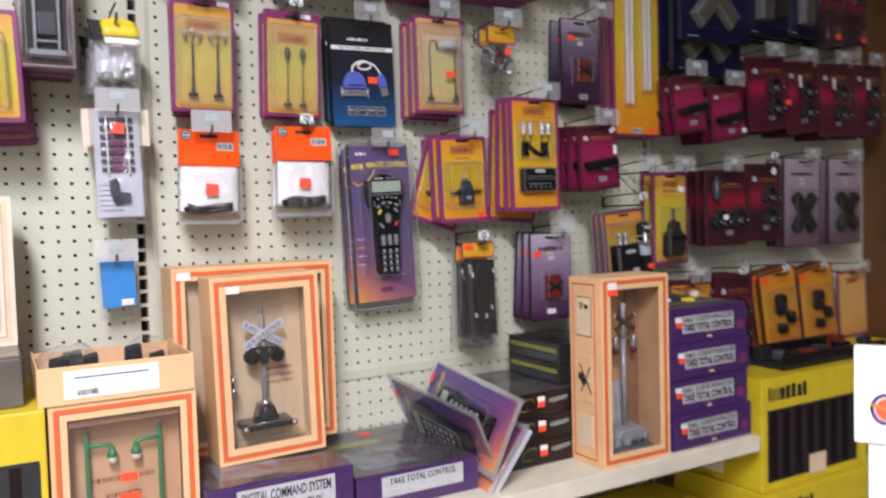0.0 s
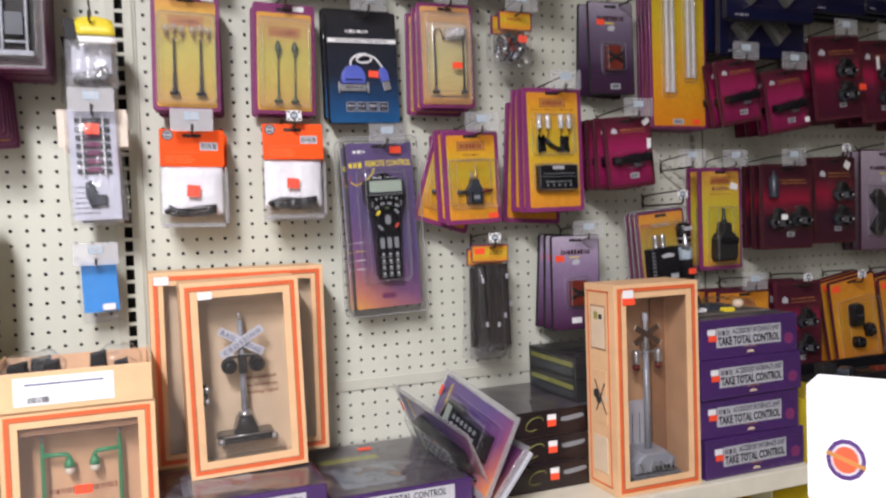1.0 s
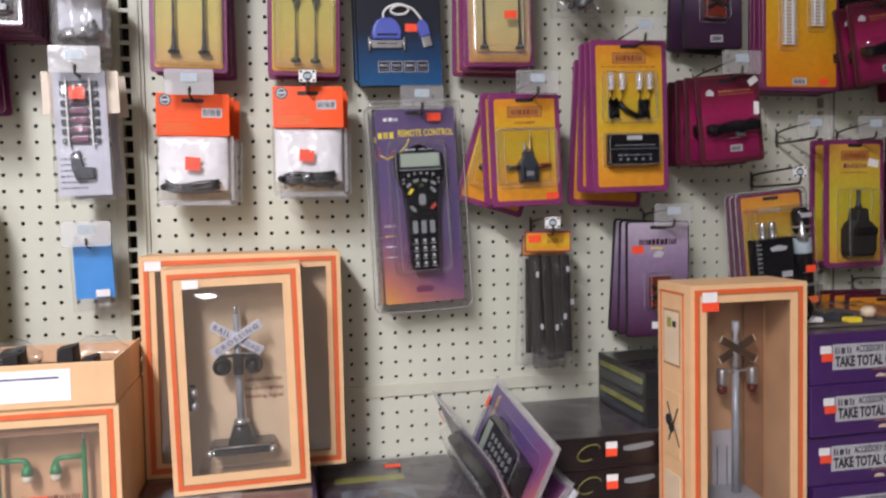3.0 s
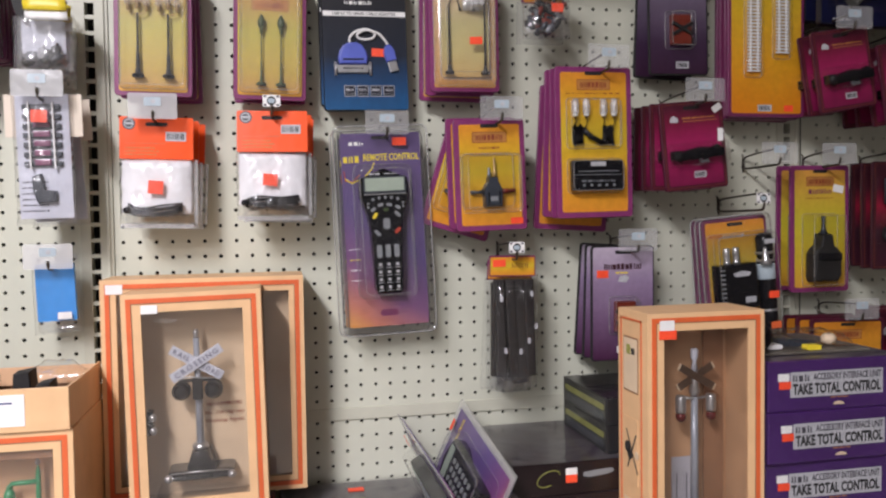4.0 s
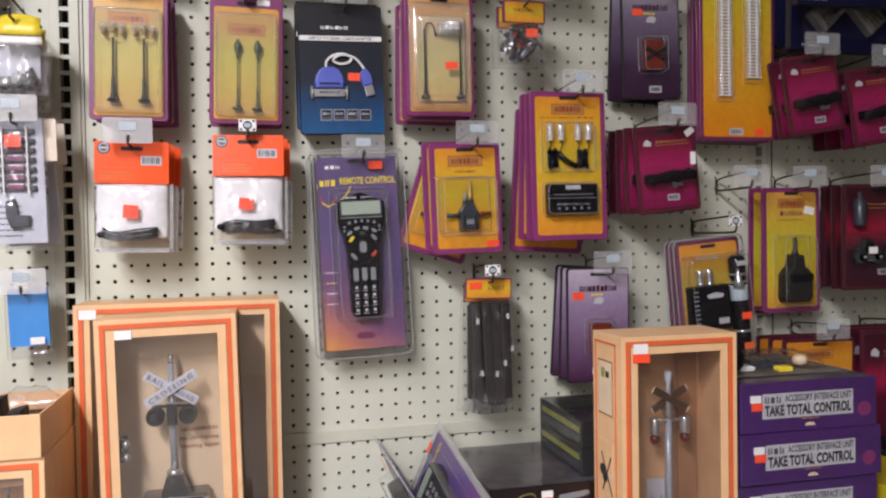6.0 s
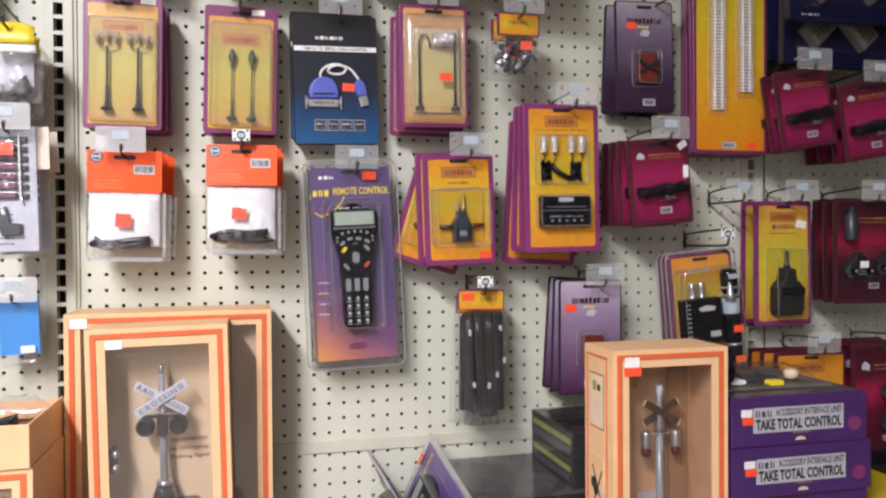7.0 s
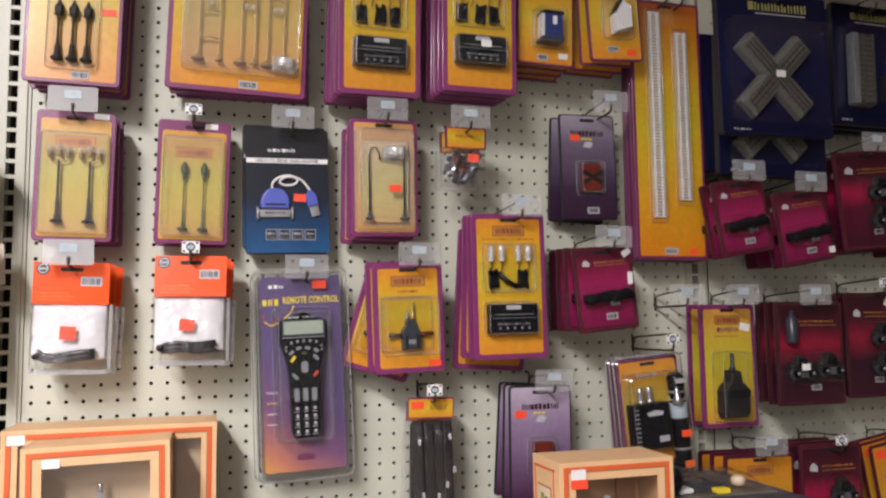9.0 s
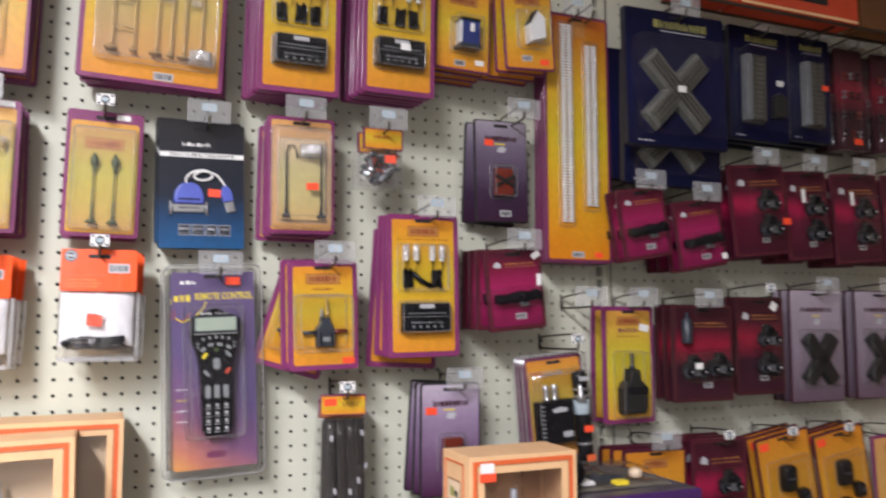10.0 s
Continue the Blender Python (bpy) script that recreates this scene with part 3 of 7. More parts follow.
def upright(x):
    """A slotted steel post: its slots at x."""
    bm = box(x - 0.0225, x - 0.0068, -0.003, 0.02, 0.0, TOP, 0.001)
    bm = box(x + 0.0068, x + 0.0275, -0.003, 0.02, 0.0, TOP, 0.001, bm)
    z = 0.32
    while z < TOP - 0.03:
        bm = box(x - 0.007, x + 0.007, -0.0022, 0.002, z, z + 0.0062, 0, bm)
        z += INCH
    tagged(link_mesh("upright_post", bm, M_UPRIGHT), "cream slotted steel upright between pegboard panels", "upright", kind="structure")
    tagged(link_mesh("upright_fold", box(x + 0.0175, x + 0.0225, -0.0065, -0.003, 0.0, TOP, 0.001), M_UPRIGHT), "thin folded edge along the slotted upright", "upright", kind="structure")


upright(-0.041)
upright(1.206)


def shelf(name, x0, x1, depth, ztop, material, label):
    ob = thing(name, pose(x0, 0, ztop), label, "shelf")
    w = x1 - x0
    part("shelf_board", box(0, w, -depth, -0.004, -0.022, 0, 0.002), material, ob)
    part("front_lip", box(0, w, -depth - 0.006, -depth - 0.0005, -0.034, 0.001, 0.002), material, ob)
    for bx_ in (0.03, w - 0.03):
        part("bracket", prism([(bx_ - 0.002, -0.10), (bx_ + 0.002, -0.10), (bx_ + 0.002, -0.023), (bx_ - 0.002, -0.023)], -0.005, -depth * 0.8), M_UPRIGHT, ob)
    return ob


shelf("wall_shelf", -0.035, 1.178, 0.366, 0.880, M_SHELF, "cream painted steel shelf full of boxed accessories")
shelf("low_shelf", 1.20, 2.12, 0.42, 0.480, M_SHELF, "cream steel shelf under the yellow cartons")
shelf("low_shelf", -0.035, 1.178, 0.40, 0.480, M_SHELF, "cream steel shelf below the main shelf")
shelf("west_shelf", -1.25, -0.047, 0.366, 0.880, M_SHELF, "cream painted steel shelf with cartons")
ob = thing("top_shelf", pose(1.275, 0, 2.103), "slim dark wire rack above the hanging packages", "shelf")
for y in (-0.190, -0.140):
    part("rack_rail", box(0, 0.855, y - 0.0015, y + 0.0015, -0.006, 0, 0.0006), M_WIRE, ob)
for bx_ in (0.03, 0.43, 0.825):
    part("bracket", box(bx_ - 0.0015, bx_ + 0.0015, -0.186, -0.001, -0.012, -0.0065, 0.0005), M_WIRE, ob)
tagged(link_mesh("end_panel", box(2.142, 2.165, -0.46, 0.03, 0, TOP + 0.02, 0.003), M_WOOD), "brown stained wooden end panel of the wall unit", "panel", kind="structure")
tagged(link_mesh("unit_base", box(-1.28, 2.14, -0.46, 0.0, 0.0, 0.14, 0.004), M_UPRIGHT), "cream base deck of the wall unit", "base", kind="structure")
R = ROOM
tagged(link_mesh("floor", box(R["x0"], R["x1"], R["y0"], 0.1, -0.05, 0), M_FLOOR), "worn beige vinyl shop floor", "floor", kind="structure")
tagged(link_mesh("ceiling", box(R["x0"], R["x1"], R["y0"], 0.1, R["top"], R["top"] + 0.05), M_CEIL), "off-white tiled shop ceiling", "ceiling", kind="structure")
tagged(link_mesh("wall_north", box(R["x0"], R["x1"], 0.1, 0.2, -0.05, R["top"] + 0.05), M_WALL), "plain beige shop wall", "wall", kind="structure")
tagged(link_mesh("wall_south", box(R["x0"], R["x1"], R["y0"] - 0.1, R["y0"], -0.05, R["top"] + 0.05), M_WALL), "plain beige shop wall", "wall", kind="structure")
tagged(link_mesh("wall_west", box(R["x0"] - 0.1, R["x0"], R["y0"], 0.1, -0.05, R["top"] + 0.05), M_WALL), "plain beige shop wall", "wall", kind="structure")
# Unseen wall, made dark so less light bounces onto the right side.
tagged(link_mesh("wall_east", box(R["x1"], R["x1"] + 0.1, R["y0"], 0.1, -0.05, R["top"] + 0.05), M_WALLB), "plain dark brown shop wall", "wall", kind="structure")
for lx, ly, lw in LAMPS:
    ob = thing("ceiling_light", pose(lx, ly, R["top"]), "white fluorescent ceiling light with a frosted diffuser", "ceiling light", "ceiling lights")
    part("housing", box(-0.17, 0.17, -0.64, 0.64, -0.07, -0.001, 0.01), M_CEIL, ob)
    part("diffuser", box(-0.12, 0.12, -0.60, 0.60, -0.085, -0.071, 0.004), em, ob)


# ---- peg hooks ----
HOOKS = "wire peg hooks on the pegboard"


def hook(x, z, d, kind="plate", rot=0.0):
    """A scanner hook: product wire, label wire over it, and the label at its end."""
    length = d + 0.022
    ob = thing("peg_hook", pose(x, 0, z, 0, 0, rot), "dark bronzed wire peg hook with a clear price-label holder", "hook", HOOKS)
    part("back_wire", tube([(0, 0.004, 0.010), (0, -0.004, 0.0), (0, -0.005, -0.006), (0, -0.0035, 0.012), (0, -0.0035, 0.024), (0, 0.004, 0.030)], 0.0019), M_WIRE, ob, "", True)
    part("product_wire", tube(flowing([(0, -0.003, 0.012), (0, -0.006, 0.004), (0, -0.014, 0.0), (0, -length * 0.5, 0.0), (0, -length, 0.001), (0, -length - 0.009, 0.005), (0, -length - 0.012, 0.014)], 3), 0.0023), M_WIRE, ob, "", True)
    part("label_wire", tube(flowing([(0, -0.003, 0.010), (0, -0.006, 0.018), (0, -0.018, 0.0225), (0, -length * 0.5, 0.026), (0, -length - 0.006, 0.030)], 3), 0.0019), M_WIRE, ob, "", True)
    y = -length - 0.008
    if kind == "plate":
        # Holder material goes by x: the light's falloff is painted as haze.
        part("label_holder", plate(-0.035, 0.035, 0.002, 0.040, y, y - 0.0016, 0.003), M_TAG_DIM if x > 0.3 else M_TAG, ob, "clear plastic label holder")
        part("label", plate(-0.012, 0.012, 0.021, 0.034, y - 0.0018, y - 0.0022, 0.002), M_PALEBLUE, ob, "pale blue printed price label")
        part("label_print", disc(0.001, y - 0.0023, 0.0275, 0.0034, 0.0002), M_LABELG, ob)
    elif kind == "square":
        part("label", plate(-0.013, 0.013, 0.012, 0.030, y, y - 0.0012, 0.001), M_WHITE, ob, "white printed price label")
        for dx in (-0.0095, 0.0095):
            for dz in (0.0145, 0.0275):
                part("label_mark", plate(dx - 0.0020, dx + 0.0020, dz - 0.0016, dz + 0.0016, y - 0.0012, y - 0.0014, 0.0008), M_GREYINK, ob)
        part("label_frame", disc(0, y - 0.0012, 0.021, 0.0068, 0.0002, 14), M_INK, ob)
        part("label_print", plate(-0.0052, 0.0048, 0.0175, 0.0245, y - 0.0014, y - 0.0016, 0.0030), M_PALEBLUE, ob)
    return ob


# ---- packages ----
def hung(name, cx, cz, w, h, rot, d, edge, face, border, label, category, yaw=0.0, thick=0.004, slot=True, group="", top=None):
    ob = thing(name, pose(cx, -d, cz, 0, -rot, yaw), label, category, group)
    part("backing_card", prism(rounded(-w / 2, w / 2, -h / 2, h / 2, 0.006), thick, 0.0, inset=0.0012), edge, ob)
    part("printed_face", plate(-w / 2 + border, w / 2 - border, -h / 2 + border, h / 2 - (top or border), -0.0002, -0.0007, 0.004), face, ob)
    if slot:
        part("hang_slot", plate(-0.015, 0.015, h / 2 - 0.0145, h / 2 - 0.0085, -0.0007, -0.0010, 0.0025), M_BLACKM, ob, "dark punched hang slot")
    return ob


def blister(ob, x0, x1, z0, z1, depth, r=0.006, inset=0.004, material=None, rim=True):
    bm = prism(rounded(x0, x1, z0, z1, r), -0.0009, -depth, inset=inset)
    made = part("blister", bm, material or M_CLEAR, ob, "clear plastic blister", False)
    if not rim:
        return made
    edge = rounded(x0, x1, z0, z1, r)
    # Thin pale tubes stand in for the highlights along the blister's edges.
    part("blister_edge_glint", tube([(p[0], -0.0016, p[1]) for p in edge + edge[:1]], 0.0007, 4, None, False), M_RIM, made, "", True)
    if depth > 0.015:
        edge = rounded(x0 + inset, x1 - inset, z0 + inset, z1 - inset, r)
        part("blister_edge_glint", tube([(p[0], -depth + 0.001, p[1]) for p in edge + edge[:1]], 0.0006, 4, None, False), M_RIM, made, "", True)
    return made


def clamshell(ob, x0, x1, z0, z1, y0, y1, r=0.012):
    """A clear shell with a thick turned rim."""
    made = part("clamshell", prism(rounded(x0, x1, z0, z1, r), y0, y1, inset=0.006), M_SHELL, ob, "clear clamshell with a wide rim")
    part("clamshell_flange", ring(x0 + 0.001, x1 - 0.001, z0 + 0.001, z1 - 0.001, 0.0085, (y0 + y1) / 2 - 0.0008, (y0 + y1) / 2), M_CLEAR, made)
    edge = rounded(x0, x1, z0, z1, r)
    # The pale tube also carries the white highlight of the shell's rim.
    part("clamshell_rim", tube([(p[0], (y0 + y1) / 2, p[1]) for p in edge + edge[:1]], 0.0014, 6, None, False), M_RIM, made, "", True)
    return made


def brand_box(ob, x, z, w, h):
    """A framed name panel: plain shapes only."""
    h *= 1.25
    part("name_panel", ring(x - w / 2, x + w / 2, z - h / 2, z + h / 2, 0.0009, -0.0011, -0.0008), M_NAMEINK, ob)
    part("name_field", plate(x - w / 2 + 0.001, x + w / 2 - 0.001, z - h / 2 + 0.001, z + h / 2 - 0.001, -0.0008, -0.0010, 0.001), M_GOLD, ob)
    part("name_shape", bars(x - w * 0.40, x + w * 0.40, z, -0.0012, h * 0.52, 7, int(w * 1e4)), M_NAMEINK, ob)


def row_of_print(ob, x0, x1, z, n=7, height=0.0022, material=None, y=-0.0009):
    part("print_line", bars(x0, x1, z, y, height, n, int(abs(z) * 1e4) + n), material or M_NAMEINK, ob)


def stack(ob, n, gap, dx=0.0, dz=0.0, fan=0.0, seed=1):
    """Copies of a package behind it on the same hook."""
    rnd = random.Random(seed)
    out = []
    m = ob.matrix_world.copy()
    for i in range(1, n + 1):
        y = gap * i
        if m.translation.y + y > -0.009:
            break
        out.append(copy_thing(ob, Matrix.Translation((dx * i + rnd.uniform(-0.002, 0.002), y, dz * i + rnd.uniform(-0.002, 0.002))) @ m @ pose(0, 0, 0, 0, fan * i + rnd.uniform(-0.8, 0.8), rnd.uniform(-1.5, 1.5))))
    return out


def fan(ob, hx, hz, turns):
    """Copies behind a package, each swung about the hook it hangs from: (distance back, degrees)."""
    m = ob.matrix_world.copy()
    for dy, a in turns:
        copy_thing(ob, Matrix.Translation((hx, dy, hz)) @ Matrix.Rotation(radians(a), 4, "Y") @ Matrix.Translation((-hx, 0, -hz)) @ m)


def post(x, y, z0, z1, r, material, ob, foot=0.011):
    return part("lamp_post", lathe([(foot * 0.8, 0), (foot * 0.8, 0.0035), (r * 1.7, 0.006), (r * 2.0, 0.010), (r * 1.3, 0.013), (r * 1.2, 0.034), (r * 0.85, 0.037), (r * 0.75, z1 - z0)], x, y, z0, 10), material, ob, "", True)


RAILCAT = "blister pack"


def rail_card(cx, cz, w, h, rot, d, label, face=None, border=0.008, yaw=0.0, brand=0.030, edge=None, top=None):
    ob = hung("accessory_pack", cx, cz, w, h, rot, d, edge or M_PLUM_L, face or M_RAIL, border, label, RAILCAT, yaw, top=top)
    if brand:
        brand_box(ob, 0, h / 2 - brand, min(0.058, w * 0.5), 0.014)
    return ob


# three-globe street lamps
ob = rail_card(0.066, 1.686, 0.114, 0.203, -1.0, 0.08, "plum and yellow blister card with two three-globe street lamps", M_RAILY, 0.007, brand=0.048, top=0.013)
blister(ob, -0.049, 0.049, -0.090, 0.068, 0.017, material=M_HAZY)
for px in (-0.021, 0.023):
    post(px, -0.009, -0.074, 0.022, 0.0022, M_BLACKM, ob)
    part("lamp_arm", tube([(px - 0.013, -0.009, 0.028), (px - 0.012, -0.009, 0.022), (px, -0.009, 0.019), (px + 0.012, -0.009, 0.022), (px + 0.013, -0.009, 0.028)], 0.0011), M_BRASS, ob, "", True)
    for gx, gz in ((-0.013, 0.038), (0, 0.041), (0.013, 0.038)):
        globe = part("lamp_globe", ball(px + gx, -0.009, gz, 0.0066), M_GLASSG, ob, "clear plastic globe", True)
        part("lamp_cap", lathe([(0.0015, -0.013), (0.0034, -0.011), (0.0026, -0.007), (0.0036, -0.005), (0.0012, 0.002)], px + gx, -0.009, gz, 8), M_BRASS, globe, "brass lamp cap", True)
sticker(ob, 0.036, 0.095, -0.0009, 0.022, 0.009, 2, M_WHITE)
stack(ob, 2, 0.025, 0.004, -0.001, -0.4, 3)
hook(0.066, 1.778, 0.08)

# acorn street lamps
ob = rail_card(0.240, 1.686, 0.114, 0.203, -1.4, 0.06, "plum and yellow blister card with two green acorn street lamps", M_RAILY, 0.007, brand=0.053, top=0.018)
blister(ob, -0.047, 0.047, -0.090, 0.074, 0.016, material=M_HAZY)
for px in (-0.0135, 0.017):
    post(px, -0.008, -0.080, 0.006, 0.0013, M_DGREEN, ob, 0.010)
    part("lamp_collar", lathe([(0.0016, 0), (0.0030, 0.004), (0.0022, 0.007), (0.0042, 0.010)], px, -0.008, 0.001, 8), M_DGREEN, ob, "", True)
    part("lamp_head", lathe([(0.0040, 0), (0.0056, 0.004), (0.0060, 0.009), (0.0048, 0.014), (0.0022, 0.018), (0.0008, 0.021)], px, -0.008, 0.011, 10), M_DGREEN, ob, "", True)
sticker(ob, 0.026, 0.093, -0.0009, 0.020, 0.009, 0, M_WHITE)
stack(ob, 1, 0.03, 0.001, 0, 0, 4)
hook(0.240, 1.778, 0.06, "square")

# serial cable adapter
ob = hung("cable_pack", 0.393, 1.679, 0.139, 0.212, 1.0, 0.047, M_BLACKM, M_USB, 0.0005, "black and blue boxed serial cable adapter pack", "boxed adapter", 0, 0.018)
part("white_band", box(-0.068, 0.068, -0.0008, -0.0011, 0.047, 0.055), M_WHITE, ob, "white printed band")
lettering("USB 2.0 TO SERIAL CABLE ADAPTER", 0, 0.051, -0.0013, 0.104, 0.0046, M_INK, ob)
row_of_print(ob, -0.032, 0.014, 0.069, 6, 0.006, M_WHITE)
part("plug_shell", prism([(-0.044, -0.032), (-0.046, -0.022), (-0.043, -0.010), (-0.036, 0.000), (-0.028, 0.004), (-0.014, 0.004), (-0.006, 0.000), (0.001, -0.010), (0.004, -0.022), (0.002, -0.032)], -0.0008, -0.008, inset=0.004), M_BLUEPL, ob, "blue connector hood")
part("plug_ridge", box(-0.038, -0.004, -0.0088, -0.0075, -0.026, -0.023, 0.0005), M_NAVYE, ob)
part("plug_face", prism([(-0.046, -0.046), (0.003, -0.046), (0.006, -0.0325), (-0.049, -0.0325)], -0.0008, -0.006, inset=0.0015), M_SILVER, ob, "silver serial connector")
for sx in (-0.050, 0.007):
    part("plug_screw", tube([(sx, -0.004, -0.028), (sx, -0.004, -0.050)], 0.0022, 7), M_SILVER, ob, "", True)
part("pin_row", bars(-0.038, -0.004, -0.0385, -0.0061, 0.0022, 7, 2), M_INK, ob)
part("usb_shell", turned(prism([(0.031, -0.027), (0.0305, -0.010), (0.034, -0.002), (0.038, 0.001), (0.042, 0.001), (0.046, -0.002), (0.0495, -0.010), (0.049, -0.027)], -0.0008, -0.008, inset=0.002), -14, (0.040, 0, -0.016)), M_BLUEPL, ob, "blue plug grip")
part("usb_plug", turned(box(0.033, 0.0475, -0.0008, -0.0055, -0.044, -0.0265, 0.001), -14, (0.040, 0, -0.016)), M_SILVER, ob, "silver plug")
loop = [(-0.026, -0.005, 0.002), (-0.025, -0.005, 0.012), (-0.014, -0.004, 0.022), (0.004, -0.004, 0.025), (0.016, -0.004, 0.018), (0.010, -0.004, 0.010), (-0.006, -0.004, 0.009), (-0.014, -0.006, 0.015), (0.000, -0.007, 0.023), (0.020, -0.006, 0.019), (0.030, -0.005, 0.010), (0.037, -0.005, 0.000)]
part("cable", tube(flowing(loop), 0.0021, 6), M_WHITE, ob, "white looped cable", True)
for i in range(4):
    bx0 = -0.037 + 0.0215 * i
    fr_ = part("icon_frame", box(bx0, bx0 + 0.0185, -0.0008, -0.0011, -0.084, -0.066), M_LABELG, ob)
    part("icon_field", box(bx0 + 0.001, bx0 + 0.0175, -0.0011, -0.0014, -0.083, -0.067), M_NAVYE, fr_)
    part("icon_bars", bars(bx0 + 0.003, bx0 + 0.016, -0.073, -0.0015, 0.004, 4 + i % 2, i), M_LABELG, fr_)
    part("icon_bars", bars(bx0 + 0.003, bx0 + 0.016, -0.0795, -0.0015, 0.0025, 3, i + 5), M_GREY, fr_)
sticker(ob, 0.020, -0.012, -0.0010, 0.020, 0.013, 2)
stack(ob, 1, 0.021, -0.004, 0.009, 0, 5)
hook(0.398, 1.777, 0.05)

# gooseneck lamps
ob = rail_card(0.553, 1.702, 0.118, 0.203, 0.5, 0.08, "plum and ochre blister card with two gooseneck lamps", M_OCHRE, 0.007, 0, 0)
blister(ob, -0.052, 0.052, -0.092, 0.084, 0.020, 0.008, 0.008, M_HAZY)
part("inner_tray", plate(-0.040, 0.040, -0.078, 0.062, -0.001, -0.005, 0.004), M_PALEY, ob, "pale yellow inner card")
for s in (-1, 1):
    x0 = 0.030 * s + 0.002
    part("lamp_post", tube([(x0, -0.011, -0.070), (x0, -0.011, 0.035), (x0 - s * 0.004, -0.011, 0.048), (x0 - s * 0.012, -0.011, 0.049), (x0 - s * 0.017, -0.011, 0.040), (x0 - s * 0.019, -0.011, 0.028)], [0.0021, 0.0015, 0.0014, 0.0014, 0.0014, 0.0022]), M_BLACKM, ob, "", True)
    part("lamp_foot", lathe([(0.0075, 0), (0.0075, 0.0035), (0.004, 0.006), (0.0025, 0.014)], x0, -0.011, -0.074, 10), M_BLACKM, ob, "", True)
blister(ob, -0.041, 0.043, -0.079, 0.063, 0.022, 0.008, 0.007)
# Milky crinkle stands in for the white glint on the blister.
part("blister_glint", pillow(-0.004, 0.034, 0.030, 0.052, -0.018, -0.029, 0.0035, 75, 5, 4), M_MILKY, ob, "milky crinkle added as the glint over the lamp heads", True)
sticker(ob, 0.014, -0.022, -0.0225, 0.021, 0.012, -2)
stack(ob, 2, 0.024, -0.003, -0.005, 0.6, 6)
hook(0.553, 1.793, 0.08)

# small header bag with metal parts
ob = thing("parts_bag", pose(0.690, -0.11, 1.740), "small clear bag of dark metal parts with an orange header card", "parts bag")
part("header_card", prism(rounded(-0.037, 0.037, 0.012, 0.049, 0.002), 0.001, -0.0015), M_PLUM, ob)
part("header_face", plate(-0.033, 0.034, 0.014, 0.047, -0.0016, -0.0020, 0.001), M_RAIL, ob, "orange printed header")
part("name_shape", bars(-0.018, 0.016, 0.034, -0.0021, 0.006, 5, 3), M_REDINK, ob)
part("bag", pillow(-0.044, 0.036, -0.054, 0.014, 0.010, -0.017, 0.0045, 61, 7, 7), M_POUCH, ob, "crinkled clear bag", True)
rnd = random.Random(5)
for k in range(16):
    a, b = rnd.uniform(-0.022, 0.020), rnd.uniform(-0.036, 0.000)
    part("metal_part", turned(lathe([(0.003, -0.012), (0.005, -0.010), (0.005, 0.004), (0.003, 0.006), (0.003, 0.013)], a, 0, b, 8), rnd.uniform(0, 180), (a, 0, b)), (M_BLACKM, M_RUST, M_SLATE, M_BLACKM, M_RUST, M_GREY)[k % 6], ob, "", True)
sticker(ob, 0.009, -0.007, -0.0145, 0.020, 0.014, 0)
stack(ob, 1, 0.034, 0.001, 0.0, 0, 7)
hook(0.690, 1.780, 0.11)

# upper row, left to right
ob = rail_card(0.062, 1.960, 0.140, 0.265, -1.4, 0.09, "plum and orange blister card with three black street lamps", M_RAIL, 0.006)
blister(ob, -0.038, 0.036, -0.110, 0.040, 0.018)
for px in (-0.0205, 0.0, 0.0205):
    part("lamp_post", lathe([(0.0090, 0), (0.0090, 0.003), (0.0052, 0.006), (0.0038, 0.018), (0.0044, 0.021), (0.0022, 0.026), (0.0019, 0.060), (0.0034, 0.064), (0.0022, 0.067)], px, -0.009, -0.098, 10), M_BLACKM, ob, "", True)
    part("lamp_lantern", lathe([(0.0022, 0), (0.0062, 0.006), (0.0070, 0.016), (0.0040, 0.020), (0.0015, 0.028)], px, -0.009, -0.031, 6), M_BLACKM, ob, "black lantern head")
    part("lamp_arm", tube([(px - 0.008, -0.009, -0.026), (px, -0.009, -0.031), (px + 0.008, -0.009, -0.026)], 0.0011, 5), M_BLACKM, ob, "", True)
barcode(ob, 0.012, -0.118, -0.0009, 0.026, 0.011)
sticker(ob, 0.050, -0.014, -0.0009, 0.021, 0.011, -4)
stack(ob, 3, 0.022, 0.003, 0.0, 0, 8)
hook(0.062, 2.080, 0.09)
ob = rail_card(0.310, 1.957, 0.222, 0.255, -2.0, 0.09, "wide plum and orange blister card with brass lamp posts", M_RAIL, 0.008)
blister(ob, -0.088, 0.098, -0.095, 0.100, 0.022, 0.010, material=M_HAZY)
for k, px in enumerate((-0.062, -0.030, 0.004, 0.026, 0.046, 0.072)):
    part("lamp_post", lathe([(0.011 if k % 2 == 0 else 0.006, 0), (0.010 if k % 2 == 0 else 0.006, 0.0028), (0.0028, 0.0034), (0.0017, 0.012), (0.0014, 0.150), (0.003, 0.155)], px, -0.010, -0.080, 8), M_BRASS, ob, "", True)
for z0, xa, xb in ((-0.045, -0.062, -0.030), (0.0, -0.062, -0.030), (0.03, 0.0, 0.028), (0.03, 0.046, 0.072)):
    part("cross_arm", tube([(xa, -0.010, z0), ((xa + xb) / 2, -0.010, z0 + 0.004), (xb, -0.010, z0)], 0.0013), M_BRASS, ob, "", True)
for px in (-0.045, 0.010, 0.022, 0.058, 0.066):
    part("lamp_shade", lathe([(0.007, 0), (0.005, 0.006), (0.002, 0.010)], px, -0.010, 0.012, 8), M_GLASSG, ob, "clear lamp shade", True)
